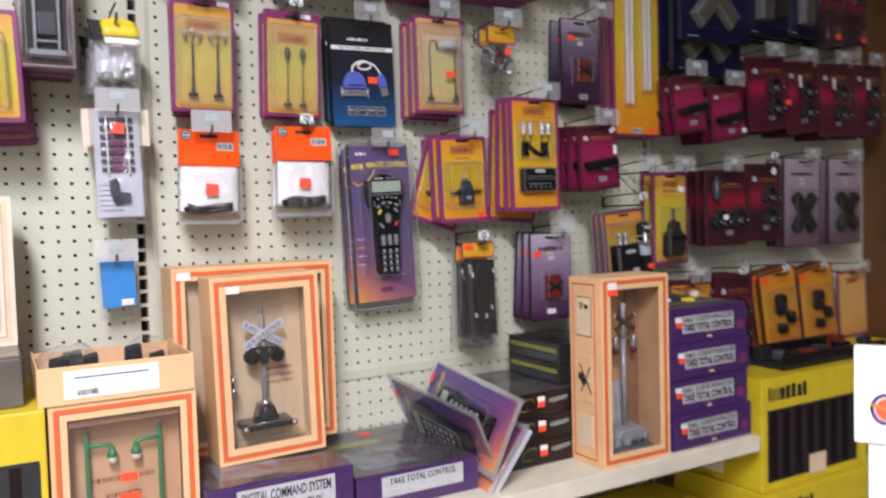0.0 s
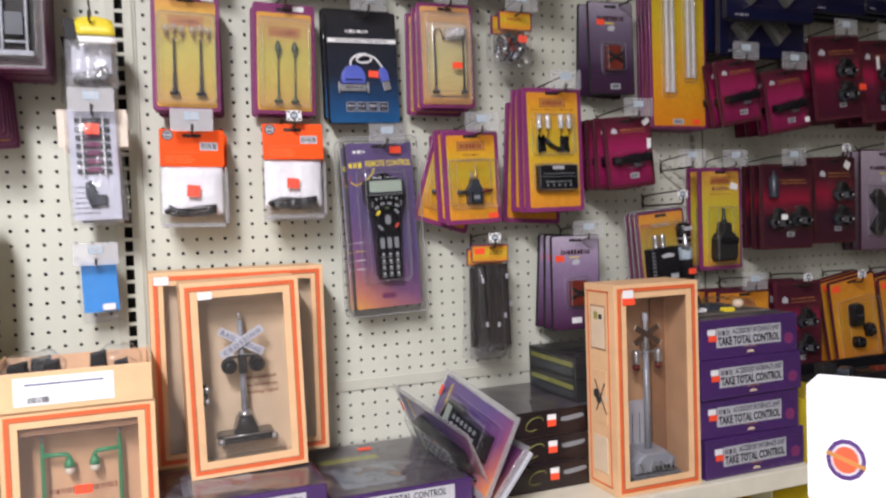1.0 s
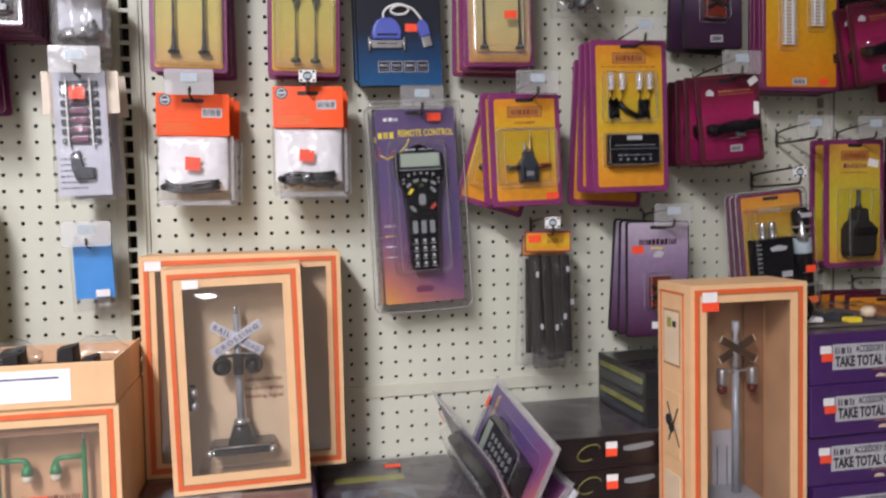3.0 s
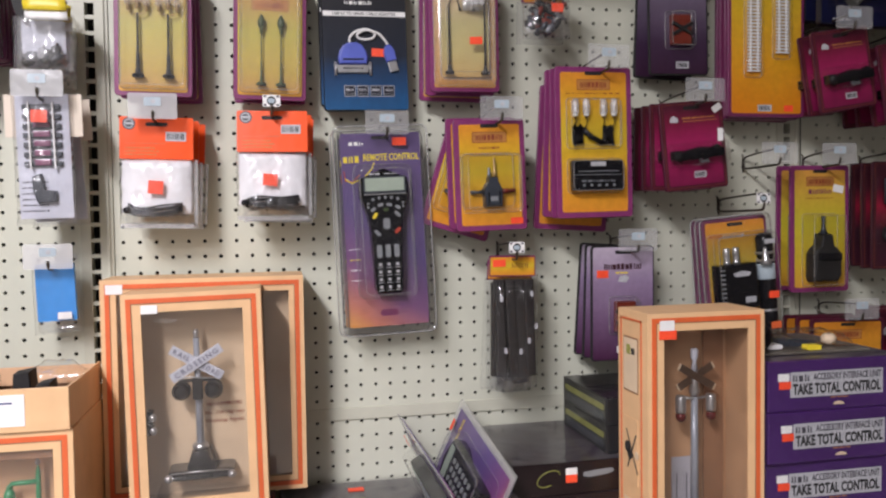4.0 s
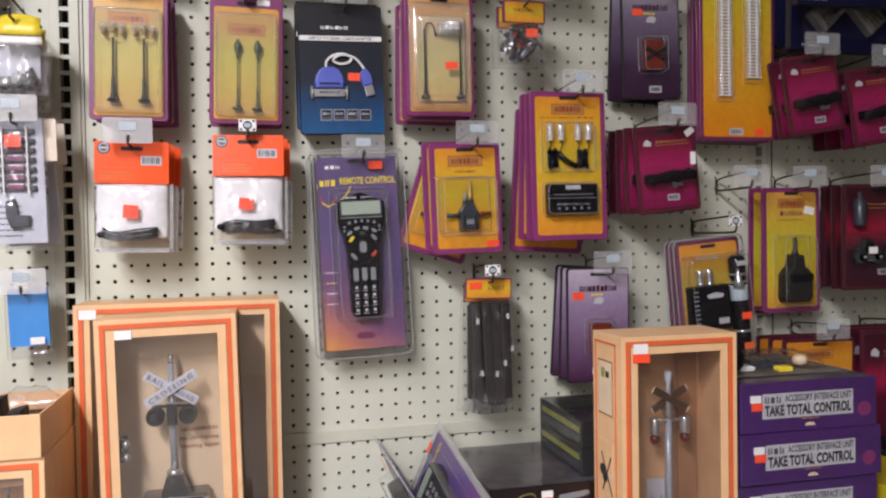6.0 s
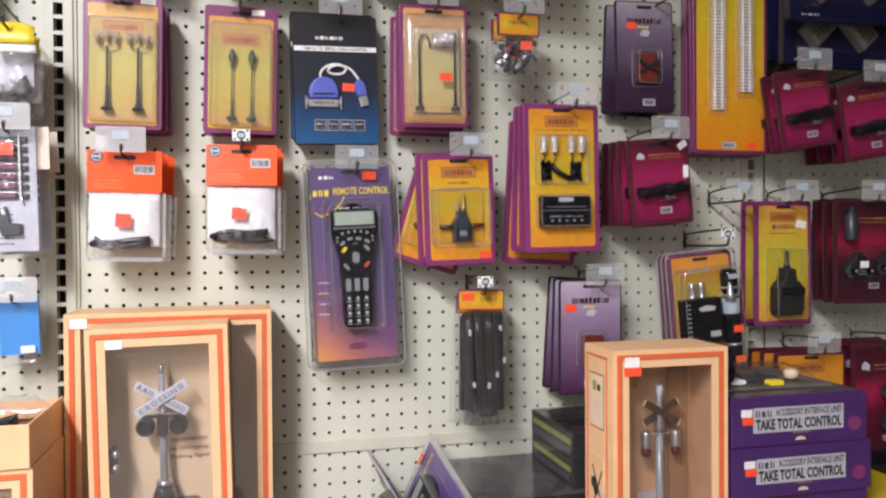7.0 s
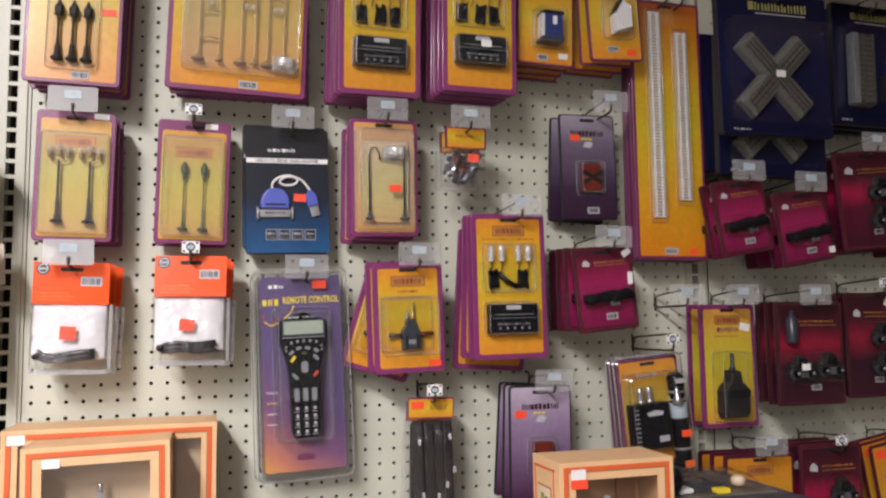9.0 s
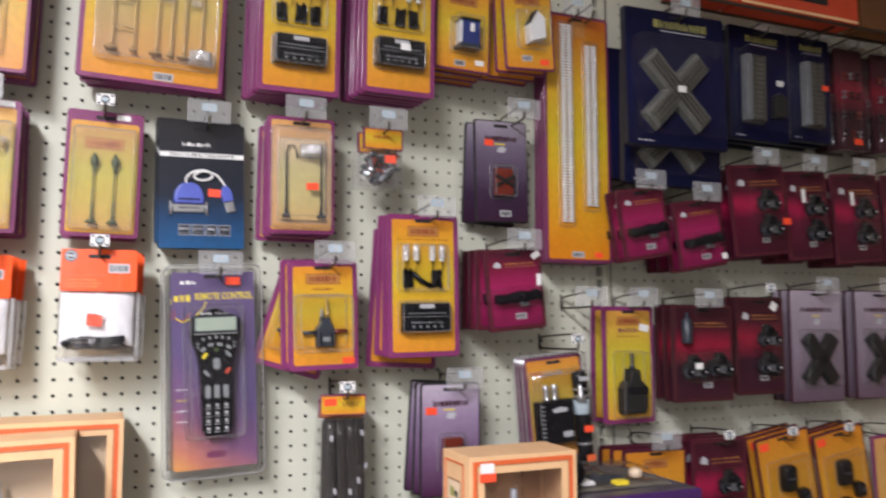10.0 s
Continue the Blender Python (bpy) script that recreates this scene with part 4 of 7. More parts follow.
# Another milky shape painted as a glint, at the lower right.
part("blister_glint", pillow(0.056, 0.092, -0.086, -0.064, -0.016, -0.026, 0.004, 76, 6, 4), M_MILKY, ob, "milky crinkle added as a glint low on the blister", True)
barcode(ob, 0.018, -0.112, -0.0009, 0.030, 0.013)
stack(ob, 3, 0.022, 0.003, 0.002, -0.5, 9)
hook(0.255, 2.065, 0.09)
hook(0.385, 2.060, 0.09)


def bulb_pack(cx, cz, w, h, rot, d, label, seed, wires="n"):
    ob = rail_card(cx, cz, w, h, rot, d, label, M_RAIL, 0.0095)
    row_of_print(ob, -w * 0.36, w * 0.36, h / 2 - 0.044, 9)
    blister(ob, -0.048, 0.046, -0.010, 0.072, 0.016)
    blister(ob, -0.048, 0.046, -0.083, -0.027, 0.021)
    for k, px in enumerate((-0.035, -0.016, 0.014, 0.032)):
        part("lamp_bulb", lathe([(0.0045, 0), (0.0065, 0.003), (0.0065, 0.020), (0.004, 0.025)], px, -0.008, 0.045, 10), M_MILKY, ob, "small clear lamp bulb", True)
        part("bulb_cap", lathe([(0.0046, 0), (0.0046, 0.005), (0.0020, 0.007), (0.0012, 0.017)], px, -0.008, 0.042, 8), M_WHITE, ob, "white bulb cap", True)
        part("bulb_lead", tube([(px, -0.006, 0.045), (px + 0.002, -0.007, 0.034), (px - 0.001, -0.006, 0.024)], 0.0008, 5), M_BLACK, ob, "", True)
    rnd = random.Random(seed)
    for cxx in ((-0.030, 0.022) if wires == "n" else (-0.033, 0.0, 0.024)):
        pts = []
        for k in range(26):
            pts.append((cxx + rnd.uniform(-0.010, 0.010), -0.006 + rnd.uniform(-0.004, 0.004), -0.002 + 0.027 * ((k % 2) + rnd.uniform(-0.12, 0.12))))
        part("wire_bundle", tube(pts, 0.0026, 5), M_BLACK, ob, "coiled black wire", True)
        part("wire_core", box(cxx - 0.009, cxx + 0.009, -0.007, -0.002, -0.003, 0.026, 0.002), M_BLACKM, ob)
    if wires == "n":
        part("wire_bundle", tube([(-0.022, -0.006, 0.022), (-0.008, -0.008, 0.008), (0.012, -0.006, -0.002)], 0.0045, 6), M_BLACK, ob, "coiled black wire", True)
    case = part("control_box", box(-0.045, 0.043, -0.018, -0.002, -0.080, -0.030, 0.003), M_BLACK, ob, "glossy black control box")
    part("box_label", plate(-0.014, 0.012, -0.040, -0.033, -0.0181, -0.0186, 0.001), M_LABELG, case)
    part("box_rib", box(-0.035, 0.034, -0.0188, -0.0178, -0.049, -0.0475), M_GREY, case)
    part("box_rib", box(-0.041, 0.039, -0.0188, -0.0178, -0.0545, -0.0535), M_GREY, case)
    part("box_print", bars(-0.030, 0.030, -0.064, -0.0181, 0.003, 6, seed), M_GREY, case)
    for k in range(5):
        part("terminal", disc(-0.026 + 0.013 * k, -0.0178, -0.071, 0.0022, 0.0010, 8), M_BTN, case)
    return ob


for cx, d, w, seed in ((0.541, 0.11, 0.142, 11), (0.713, 0.13, 0.136, 12)):
    ob = bulb_pack(cx, 1.837 + 0.125 if cx < 0.6 else 1.848 + 0.125, w, 0.252, -0.5, d, "plum and orange blister card with bulbs and black control box", seed, "m")
    if cx > 0.6:
        sticker(ob, 0.002, -0.048, -0.0285, 0.018, 0.012, 0, M_WHITE)
    stack(ob, 5, 0.016, -0.0025, -0.0005, 0.2, seed)
    hook(cx, 2.085, d)
# model houses
ob = rail_card(0.850, 1.998, 0.112, 0.165, -1.5, 0.10, "orange blister card with a small blue model house", M_RAIL, 0.004, edge=M_PLUM)
part("model_house", box(-0.019, 0.028, -0.030, -0.002, -0.036, 0.022, 0.002), M_HOUSEB, ob, "dark blue model house")
part("house_roof", prism([(-0.027, 0.020), (0.030, 0.020), (0.028, 0.026), (-0.024, 0.026)], -0.001, -0.034), M_BLACKM, ob)
part("house_base", box(-0.028, 0.031, -0.034, -0.001, -0.046, -0.036, 0.002), M_SLATE, ob)
part("house_side", box(-0.0265, -0.0195, -0.028, -0.002, -0.035, 0.019), M_HOUSEW, ob)
part("house_window", box(0.001, 0.012, -0.0315, -0.0302, -0.006, 0.014), M_WHITE, ob, "white window sign")
for piece in [c for c in ob.children if c.name.split(".")[0] in ("model_house", "house_roof", "house_base", "house_side", "house_window")]:
    piece.data.transform(Matrix.Translation((0.004, 0, -0.008)) @ Matrix.Diagonal((0.74, 0.75, 0.78, 1)))
blister(ob, -0.026, 0.034, -0.050, 0.020, 0.030)
barcode(ob, -0.006, -0.068, -0.0009, 0.022, 0.011)
sticker(ob, 0.034, -0.063, -0.0009, 0.018, 0.010, 0, M_WHITE)
stack(ob, 3, 0.022, -0.002, -0.002, 0, 13)
hook(0.850, 2.068, 0.10)
ob = rail_card(0.978, 2.010, 0.108, 0.165, 3.5, 0.12, "orange blister card with a white model house", M_RAIL, 0.004, edge=M_PLUM)
part("model_house", prism([(-0.020, -0.040), (0.026, -0.028), (0.026, 0.022), (0.004, 0.044), (-0.020, 0.008)], -0.002, -0.030, inset=0.002), M_HOUSEW, ob, "white model house")
part("house_roof", turned(box(-0.030, 0.012, -0.032, -0.002, 0.024, 0.028, 0.001), -56, (-0.009, 0, 0.026)), M_BLACKM, ob)
for piece in [c for c in ob.children if c.name.split(".")[0] in ("model_house", "house_roof")]:
    piece.data.transform(Matrix.Translation((0.006, 0, -0.004)) @ Matrix.Diagonal((0.74, 0.75, 0.74, 1)))
blister(ob, -0.024, 0.036, -0.042, 0.036, 0.029)
barcode(ob, -0.008, -0.060, -0.0009, 0.022, 0.011)
sticker(ob, 0.030, -0.066, -0.0009, 0.019, 0.011, 0)
stack(ob, 3, 0.024, -0.006, -0.003, 1.5, 14)
hook(0.985, 2.080, 0.12)

# cable bags with orange headers
def cable_bag(cx, cz, rot, d, seed):
    ob = thing("cable_bag", pose(cx, -d, cz, 0, -rot, 0), "clear bag with a black cable, white insert and orange-red header card", "cable bag")
    w, h = 0.107, 0.158
    part("header_card", prism(rounded(-w / 2, w / 2, h / 2 - 0.064, h / 2, 0.002), 0.0015, -0.002), M_HEADER, ob, "glossy orange-red header card")
    part("hang_slot", plate(-0.016, 0.016, h / 2 - 0.014, h / 2 - 0.008, -0.002, -0.0023, 0.0025), M_BLACKM, ob)
    for pz, xa, xb, mt in ((-0.040, -0.044, 0.012, M_ORLINE), (-0.047, -0.046, -0.002, M_GOLD), (-0.052, -0.046, 0.004, M_GOLD), (-0.057, -0.046, 0.000, M_GOLD)):
        part("header_print", bars(xa, xb, h / 2 + pz, -0.0022, 0.0018, 16, seed), mt, ob)
    lg = part("logo_disc", disc(-0.040, -0.0021, h / 2 - 0.0105, 0.0095, 0.0003), M_SLATE, ob, "round grey emblem")
    part("logo_ring", disc(-0.040, -0.0024, h / 2 - 0.0105, 0.0072, 0.0002), M_LABELG, lg)
    part("logo_core", disc(-0.040, -0.0026, h / 2 - 0.0105, 0.0056, 0.0002), M_SLATE, lg)
    part("logo_bar", box(-0.0450, -0.0350, -0.0030, -0.0028, h / 2 - 0.0120, h / 2 - 0.0090), M_LABELG, lg)
    barcode(ob, 0.028, h / 2 - 0.029, -0.0021, 0.030, 0.014)
    tip = Matrix.Translation((0, 0, h / 2)) @ Matrix.Rotation(radians(-2 if seed % 2 else -6), 4, "X") @ Matrix.Rotation(radians(0 if seed % 2 else -4), 4, "Z") @ Matrix.Translation((0, 0, -h / 2))
    for piece in ob.children_recursive:
        piece.data.transform(tip)
    part("insert_card", pillow(-w / 2 + 0.002, w / 2 - 0.002, -h / 2 + 0.012, h / 2 - 0.063, 0.005, -0.006, 0.0011, seed + 5, 14, 12), M_BAGCARD, ob, "white insert", True)
    rnd = random.Random(seed)
    for k in range(7):
        z = -h / 2 + 0.010 + 0.0022 * k
        dip = 0.003 if seed % 2 else -0.002
        a = [(-0.043 + rnd.uniform(0, 0.004), -0.010, z + dip), (-0.022, -0.013 - 0.001 * (k % 2), z - dip + rnd.uniform(-0.001, 0.001)), (0.010, -0.014, z + rnd.uniform(-0.001, 0.001)), (0.036 + rnd.uniform(0, 0.005), -0.010, z + 0.004)]
        part("cable", tube(flowing(a), 0.0014, 6), M_BLACK, ob, "folded black cable", True)
    part("cable_end", ball(-0.042, -0.011, -h / 2 + 0.016, 0.0065, None, 0.8), M_BLACK, ob, "", True)
    part("bag", pillow(-w / 2 - 0.001, w / 2 + 0.001, -h / 2 - 0.004, h / 2 - 0.062, 0.008, -0.017, 0.0032, seed, 9, 8), M_POUCH, ob, "crinkled clear bag", True)
    part("bag_seam", plate(-w / 2, w / 2, -h / 2 - 0.011, -h / 2 - 0.004, 0.0, -0.0008, 0.001), M_RIM, ob, "sealed clear bag edge")
    part("bag_seam", plate(w / 2 + 0.001, w / 2 + 0.006, -h / 2 - 0.004, h / 2 - 0.064, 0.0, -0.0008, 0.001), M_RIM, ob, "sealed clear bag edge")
    sticker(ob, 0.0 if seed % 2 else -0.004, -0.028, -0.0165, 0.022, 0.020 if seed % 2 else 0.018, 4)
    stack(ob, 2, 0.030, 0.006, -0.001, 0.5, seed)
    return ob


cable_bag(0.067, 1.473, -1.0, 0.085, 21)
hook(0.067, 1.544, 0.085)
cable_bag(0.240, 1.483, -0.5, 0.100, 22)
hook(0.240, 1.553, 0.095, "square")

# handheld remote in its clamshell
ob = hung("remote_control_pack", 0.418, 1.375, 0.139, 0.325, 2.3, 0.066, M_CLEAR, M_REMOTE, 0.004, "violet and orange clamshell pack with a black handheld remote", "clamshell pack", 0, 0.006)
clamshell(ob, -0.077, 0.077, -0.172, 0.170, -0.001, -0.009)
lettering("REMOTE CONTROL", 0.017, 0.119, -0.0012, 0.092, 0.0115, M_YELINK, ob)
part("name_shape", bars(-0.062, -0.034, 0.117, -0.0009, 0.0115, 3, 4), M_YELINK, ob)
row_of_print(ob, -0.052, -0.026, 0.142, 3, 0.006, M_WHITE)
part("swoosh", tube([(-0.060, -0.0012, 0.085), (-0.050, -0.0012, 0.078), (-0.030, -0.0012, 0.086), (-0.016, -0.0012, 0.100), (-0.012, -0.0012, 0.110)], 0.0012, 5), M_YELINK, ob, "thin yellow printed swoosh", True)
part("swoosh", tube([(-0.062, -0.0012, 0.098), (-0.060, -0.0012, 0.082), (-0.048, -0.0012, 0.080), (-0.036, -0.0012, 0.092)], 0.0010, 5), M_REDINK, ob, "thin red printed swoosh", True)
half = [(0.039, 0.084), (0.0405, 0.058), (0.038, 0.046), (0.031, 0.028), (0.0265, 0.005), (0.0245, -0.040), (0.0232, -0.095), (0.019, -0.104)]
body = [(0, 0.1005)] + half + [(-px, pz) for px, pz in half[::-1]]
rc = part("remote_body", prism(body, -0.0015, -0.026, inset=0.0035), M_BLACK, ob, "black moulded remote body")
part("lcd_bezel", plate(-0.0345, 0.0345, 0.0595, 0.0865, -0.0262, -0.0270, 0.002), M_SLATE, rc)
part("lcd_screen", plate(-0.0315, 0.0315, 0.0630, 0.0840, -0.0271, -0.0277, 0.0015), M_LCD, rc, "grey-green display")
part("bezel_edge", box(-0.034, 0.034, -0.0285, -0.0262, 0.0572, 0.0588, 0.0005), M_SILVER, rc, "thin silver edge under the display")
row_of_print(rc, -0.024, -0.006, 0.0905, 3, 0.0034, M_LABELG, -0.0262)
row_of_print(rc, 0.000, 0.022, 0.0905, 5, 0.0024, M_LABELG, -0.0262)


def key(x, z, w, h, tilt=0, material=None):
    part("key", turned(plate(x - w / 2, x + w / 2, z - h / 2, z + h / 2, -0.0262, -0.0280, min(w, h) * 0.4), tilt, (x, 0, z)), material or M_BTN, rc)


for k in range(5):
    key(-0.0200 + 0.0100 * k, 0.0525 - 0.0007 * (k - 2) ** 2, 0.0042, 0.0048)
for x, z, tl in ((-0.0285, 0.0430, -50), (-0.0285, 0.0370, -50), (0.0285, 0.0430, 50), (0.0285, 0.0370, 50)):
    key(x, z, 0.0040, 0.0030, tl)
for x, z, w, tl, mt in ((-0.0205, 0.0335, 0.0090, -38, None), (-0.0085, 0.0405, 0.0090, -12, None), (0.0055, 0.0405, 0.0090, 12, None), (0.0195, 0.0360, 0.0090, 34, None), (-0.0180, 0.0235, 0.0110, -52, M_YELINK), (0.0185, 0.0250, 0.0115, 48, None), (0.0, 0.0325, 0.0080, 0, M_DGREEN), (-0.0155, -0.0045, 0.0125, 48, None), (0.0175, -0.0015, 0.0115, -48, M_REDINK)):
    key(x, z, w, 0.0050, tl, mt)
key(0.0, 0.0100, 0.0110, 0.0180)
for x in (-0.0140, 0.0, 0.0140):
    key(x, -0.0340, 0.0082, 0.0210)
    for k in range(4):
        z = -0.0555 - 0.0122 * k
        key(x, z, 0.0046, 0.0046, 0, M_LABELG)
        part("key_print", box(x - 0.0045, x + 0.0040, -0.0264, -0.0262, z - 0.0058, z - 0.0048), M_LABELG, rc)
for k, mt in enumerate((M_WHITE, M_YELINK, M_WHITE, M_WHITE)):
    row_of_print(ob, -0.060, -0.042, -0.030 - 0.017 * k, 3, 0.0022, mt)
part("badge", prism([(-0.012, -0.142), (0.012, -0.142), (0.016, -0.136), (0.010, -0.131), (-0.010, -0.131), (-0.016, -0.136)], -0.0008, -0.0012), M_PLUM, ob, "plum winged badge")
row_of_print(ob, -0.018, 0.018, -0.149, 6, 0.002)
blister(ob, -0.048, 0.048, -0.112, 0.107, 0.034, 0.012, 0.008)
sticker(ob, 0.030, 0.143, -0.0092, 0.023, 0.013, 1)
stack(ob, 1, 0.034, -0.005, -0.002, 0, 15)
hook(0.420, 1.526, 0.066)

# switch tool packs
def tool_art(ob):
    row_of_print(ob, -0.018, 0.018, 0.044, 5, 0.004)
    row_of_print(ob, -0.032, 0.030, 0.035, 9, 0.002)
    kept = set(ob.children)
    part("tool_body", prism([(-0.018, -0.056), (0.018, -0.056), (0.019, -0.026), (0.010, -0.012), (0.009, -0.004), (-0.010, -0.004), (-0.010, -0.012), (-0.019, -0.024)], -0.0015, -0.022, inset=0.003), M_SLATE, ob, "dark slate plastic switch machine")
    part("tool_window", plate(-0.007, 0.007, -0.046, -0.038, -0.0221, -0.0226, 0.001), M_BTN, ob)
    for s in (-1, 1):
        part("tool_rib", box(0.011 * s - 0.0012, 0.011 * s + 0.0012, -0.0235, -0.021, -0.052, -0.030, 0.0005), M_BLACK, ob)
    part("side_rod", tube([(-0.043, -0.010, -0.030), (-0.030, -0.010, -0.030), (-0.018, -0.010, -0.030)], [0.0042, 0.0030, 0.0042], 8), M_SLATE, ob, "", True)
    part("side_rod", tube([(0.018, -0.010, -0.030), (0.026, -0.010, -0.029), (0.046, -0.010, -0.028)], [0.0048, 0.0044, 0.0030], 8), M_RUST, ob, "red-tipped side rod", True)
    part("tool_tip", lathe([(0.0036, 0), (0.0036, 0.006), (0.0024, 0.008), (0.0024, 0.014), (0.001, 0.017)], -0.006, -0.010, -0.004, 8), M_GREY, ob, "", True)
    part("tool_tip", lathe([(0.0040, 0), (0.0040, 0.008), (0.0028, 0.010), (0.0028, 0.018), (0.0022, 0.020), (0.0022, 0.030), (0.001, 0.034)], 0.005, -0.010, -0.004, 8), M_BRASS, ob, "", True)
    for piece in set(ob.children) - kept:
        piece.data.transform(Matrix.Diagonal((0.84, 0.85, 0.93, 1)))
    blister(ob, -0.047, 0.049, -0.061, 0.034, 0.026)


ob = rail_card(0.587, 1.462, 0.120, 0.182, 1.6, 0.11, "plum and yellow blister card with a slate switch tool", M_RAIL, 0.009)
tool_art(ob)
behind = stack(ob, 1, 0.020, -0.006, 0.006, 0, 31)
copy_thing(ob, pose(0.561, -0.062, 1.455, 0, 17, 0))
copy_thing(ob, pose(0.590, -0.040, 1.462, 0, -2, 0))
sticker(ob, 0.042, -0.076, -0.0009, 0.021, 0.010, 0)
hook(0.598, 1.545, 0.11)

# bulb and control box pack
ob = bulb_pack(0.759, 1.514, 0.134, 0.248, 0.8, 0.13, "plum and orange blister card with bulbs, wires and control box", 33)
fan(ob, 0.772, 1.628, ((0.022, 0.5), (0.046, 2.2)))
copy_thing(ob, pose(0.752, -0.055, 1.492, 0, 3.4, 0))
hook(0.772, 1.628, 0.13)


def crimson_card(cx, cz, w, h, rot, d, label, face=None, edge=None, yaw=0.0, art="coupler", seed=1):
    ob = hung("coupler_pack", cx, cz, w, h, rot, d, edge or M_MAROON, face or M_PINK, 0.0085, label, RAILCAT, yaw)
    z1, x1 = h / 2 - 0.0045, w / 2 - 0.0045
    line = None
    for a, b, c, e in ((-x1, x1, z1 - 0.0008, z1), (-x1, x1, -z1, -z1 + 0.0008), (-x1, -x1 + 0.0008, -z1, z1), (x1 - 0.0008, x1, -z1, z1)):
        line = box(a, b, -0.0008, -0.0011, c, e, 0, line)
    part("gold_line", line, M_BRONZE, ob, "thin gold printed frame")
    part("gold_line", box(-w * 0.15, w * 0.38, -0.0008, -0.0011, h * 0.27, h * 0.276), M_GOLD, ob)
    row_of_print(ob, -w * 0.15, w * 0.36, h * 0.31, 7, 0.003, M_GOLD)
    part("emblem", prism([(-w * 0.35, h * 0.275), (-w * 0.23, h * 0.265), (-w * 0.22, h * 0.31), (-w * 0.29, h * 0.345), (-w * 0.34, h * 0.32)], -0.0008, -0.0013), M_LABELG, ob, "small silver printed emblem")
    barcode(ob, w * 0.06, -h * 0.33, -0.0009, 0.022, 0.011)
    rnd = random.Random(seed)
    if art == "coupler":
        z = -h * 0.10
        part("coupler", tube([(-w * 0.36, -0.009, z - 0.004), (-w * 0.30, -0.011, z - 0.003), (-w * 0.22, -0.010, z), (-w * 0.10, -0.010, z + 0.001), (w * 0.04, -0.011, z + 0.001), (w * 0.20, -0.010, z + 0.003), (w * 0.30, -0.011, z + 0.004), (w * 0.40, -0.008, z + 0.003)], [0.005, 0.0105, 0.0072, 0.0085, 0.0110, 0.0070, 0.0100, 0.0052], 10), M_BLACK, ob, "black metal coupler", True)
        for k in range(6):
            fx = -0.34 + 0.135 * k + rnd.uniform(-0.02, 0.02)
            dz = 0.007 * fx + rnd.uniform(-0.003, 0.004)
            part("coupler_lug", turned(box(w * fx - 0.006, w * fx + 0.005, -0.020, -0.004, z + dz - rnd.uniform(0.006, 0.010), z + dz + rnd.uniform(0.006, 0.010), 0.0018), rnd.uniform(-25, 25), (w * fx, 0, z + dz)), M_GLOSS, ob)
        part("coupler_spring", tube([(w * (0.02 + 0.006 * k) - 0.002, -0.014 - 0.004 * math.cos(k * 1.6), z - 0.012 + 0.004 * math.sin(k * 1.6)) for k in range(24)], 0.0010, 5), M_GREY, ob, "", True)
        part("coupler_knuckle", ball(-w * 0.30, -0.013, z - 0.001, 0.0095, None, 0.9), M_GLOSS, ob, "", True)
        blister(ob, -w * 0.43, w * 0.45, z - 0.020, z + 0.020, 0.026, rim=False)
    else:
        for k, (fx, fz) in enumerate(((-0.20, -0.14), (0.22, -0.12)) if art == "pair" else ((0.12, 0.10), (0.12, -0.18))):
            x, z = w * fx, h * fz
            tilt = rnd.uniform(-8, 8)
            side = turned(prism([(x - 0.028, z - 0.010), (x - 0.020, z - 0.022), (x - 0.008, z - 0.016), (x + 0.006, z - 0.018), (x + 0.018, z - 0.024), (x + 0.028, z - 0.010), (x + 0.024, z + 0.008), (x + 0.012, z + 0.013), (x + 0.006, z + 0.025), (x - 0.010, z + 0.024), (x - 0.013, z + 0.012), (x - 0.026, z + 0.006)], -0.003, -0.016, inset=0.004), tilt, (x, 0, z))
            part("truck_frame", side, M_BLACKM, ob, "black cast truck frame")
            part("bolster", turned(box(x - 0.009, x + 0.008, -0.021, -0.014, z + 0.002, z + 0.018, 0.002), tilt, (x, 0, z)), M_BLACK, ob)
            for s in (-1, 1):
                wheel = disc(x + 0.017 * s, -0.010, z - 0.010, 0.0115, 0.006)
                part("wheel", wheel, M_SLATE, ob)
                part("axle_box", turned(box(x + 0.017 * s - 0.005, x + 0.017 * s + 0.005, -0.023, -0.013, z - 0.014, z - 0.004, 0.0015), tilt, (x, 0, z)), M_GLOSS, ob)
                part("axle_end", ball(x + 0.017 * s, -0.0235, z - 0.009, 0.0028), M_SILVER, ob, "", True)
            for k in range(3):
                part("leaf_spring", turned(box(x - 0.008 + 0.001 * k, x + 0.008 - 0.001 * k, -0.0195, -0.015, z - 0.016 + 0.005 * k, z - 0.0135 + 0.005 * k), tilt, (x, 0, z)), M_GREY, ob)
            blister(ob, x - 0.036, x + 0.034, z - 0.032, z + 0.032, 0.028, rim=False)
    return ob


ob = crimson_card(0.939, 1.510, 0.118, 0.150, 5.2, 0.13, "crimson blister card with a black metal coupler")
sticker(ob, 0.047, 0.060, -0.0010, 0.018, 0.011, -30, M_WHITE)
sticker(ob, 0.050, 0.014, -0.0010, 0.010, 0.022, 4, M_WHITE)
fan(ob, 0.938, 1.576, ((0.034, 4.0), (0.064, 5.0), (0.092, 6.0)))
hook(0.942, 1.578, 0.13)

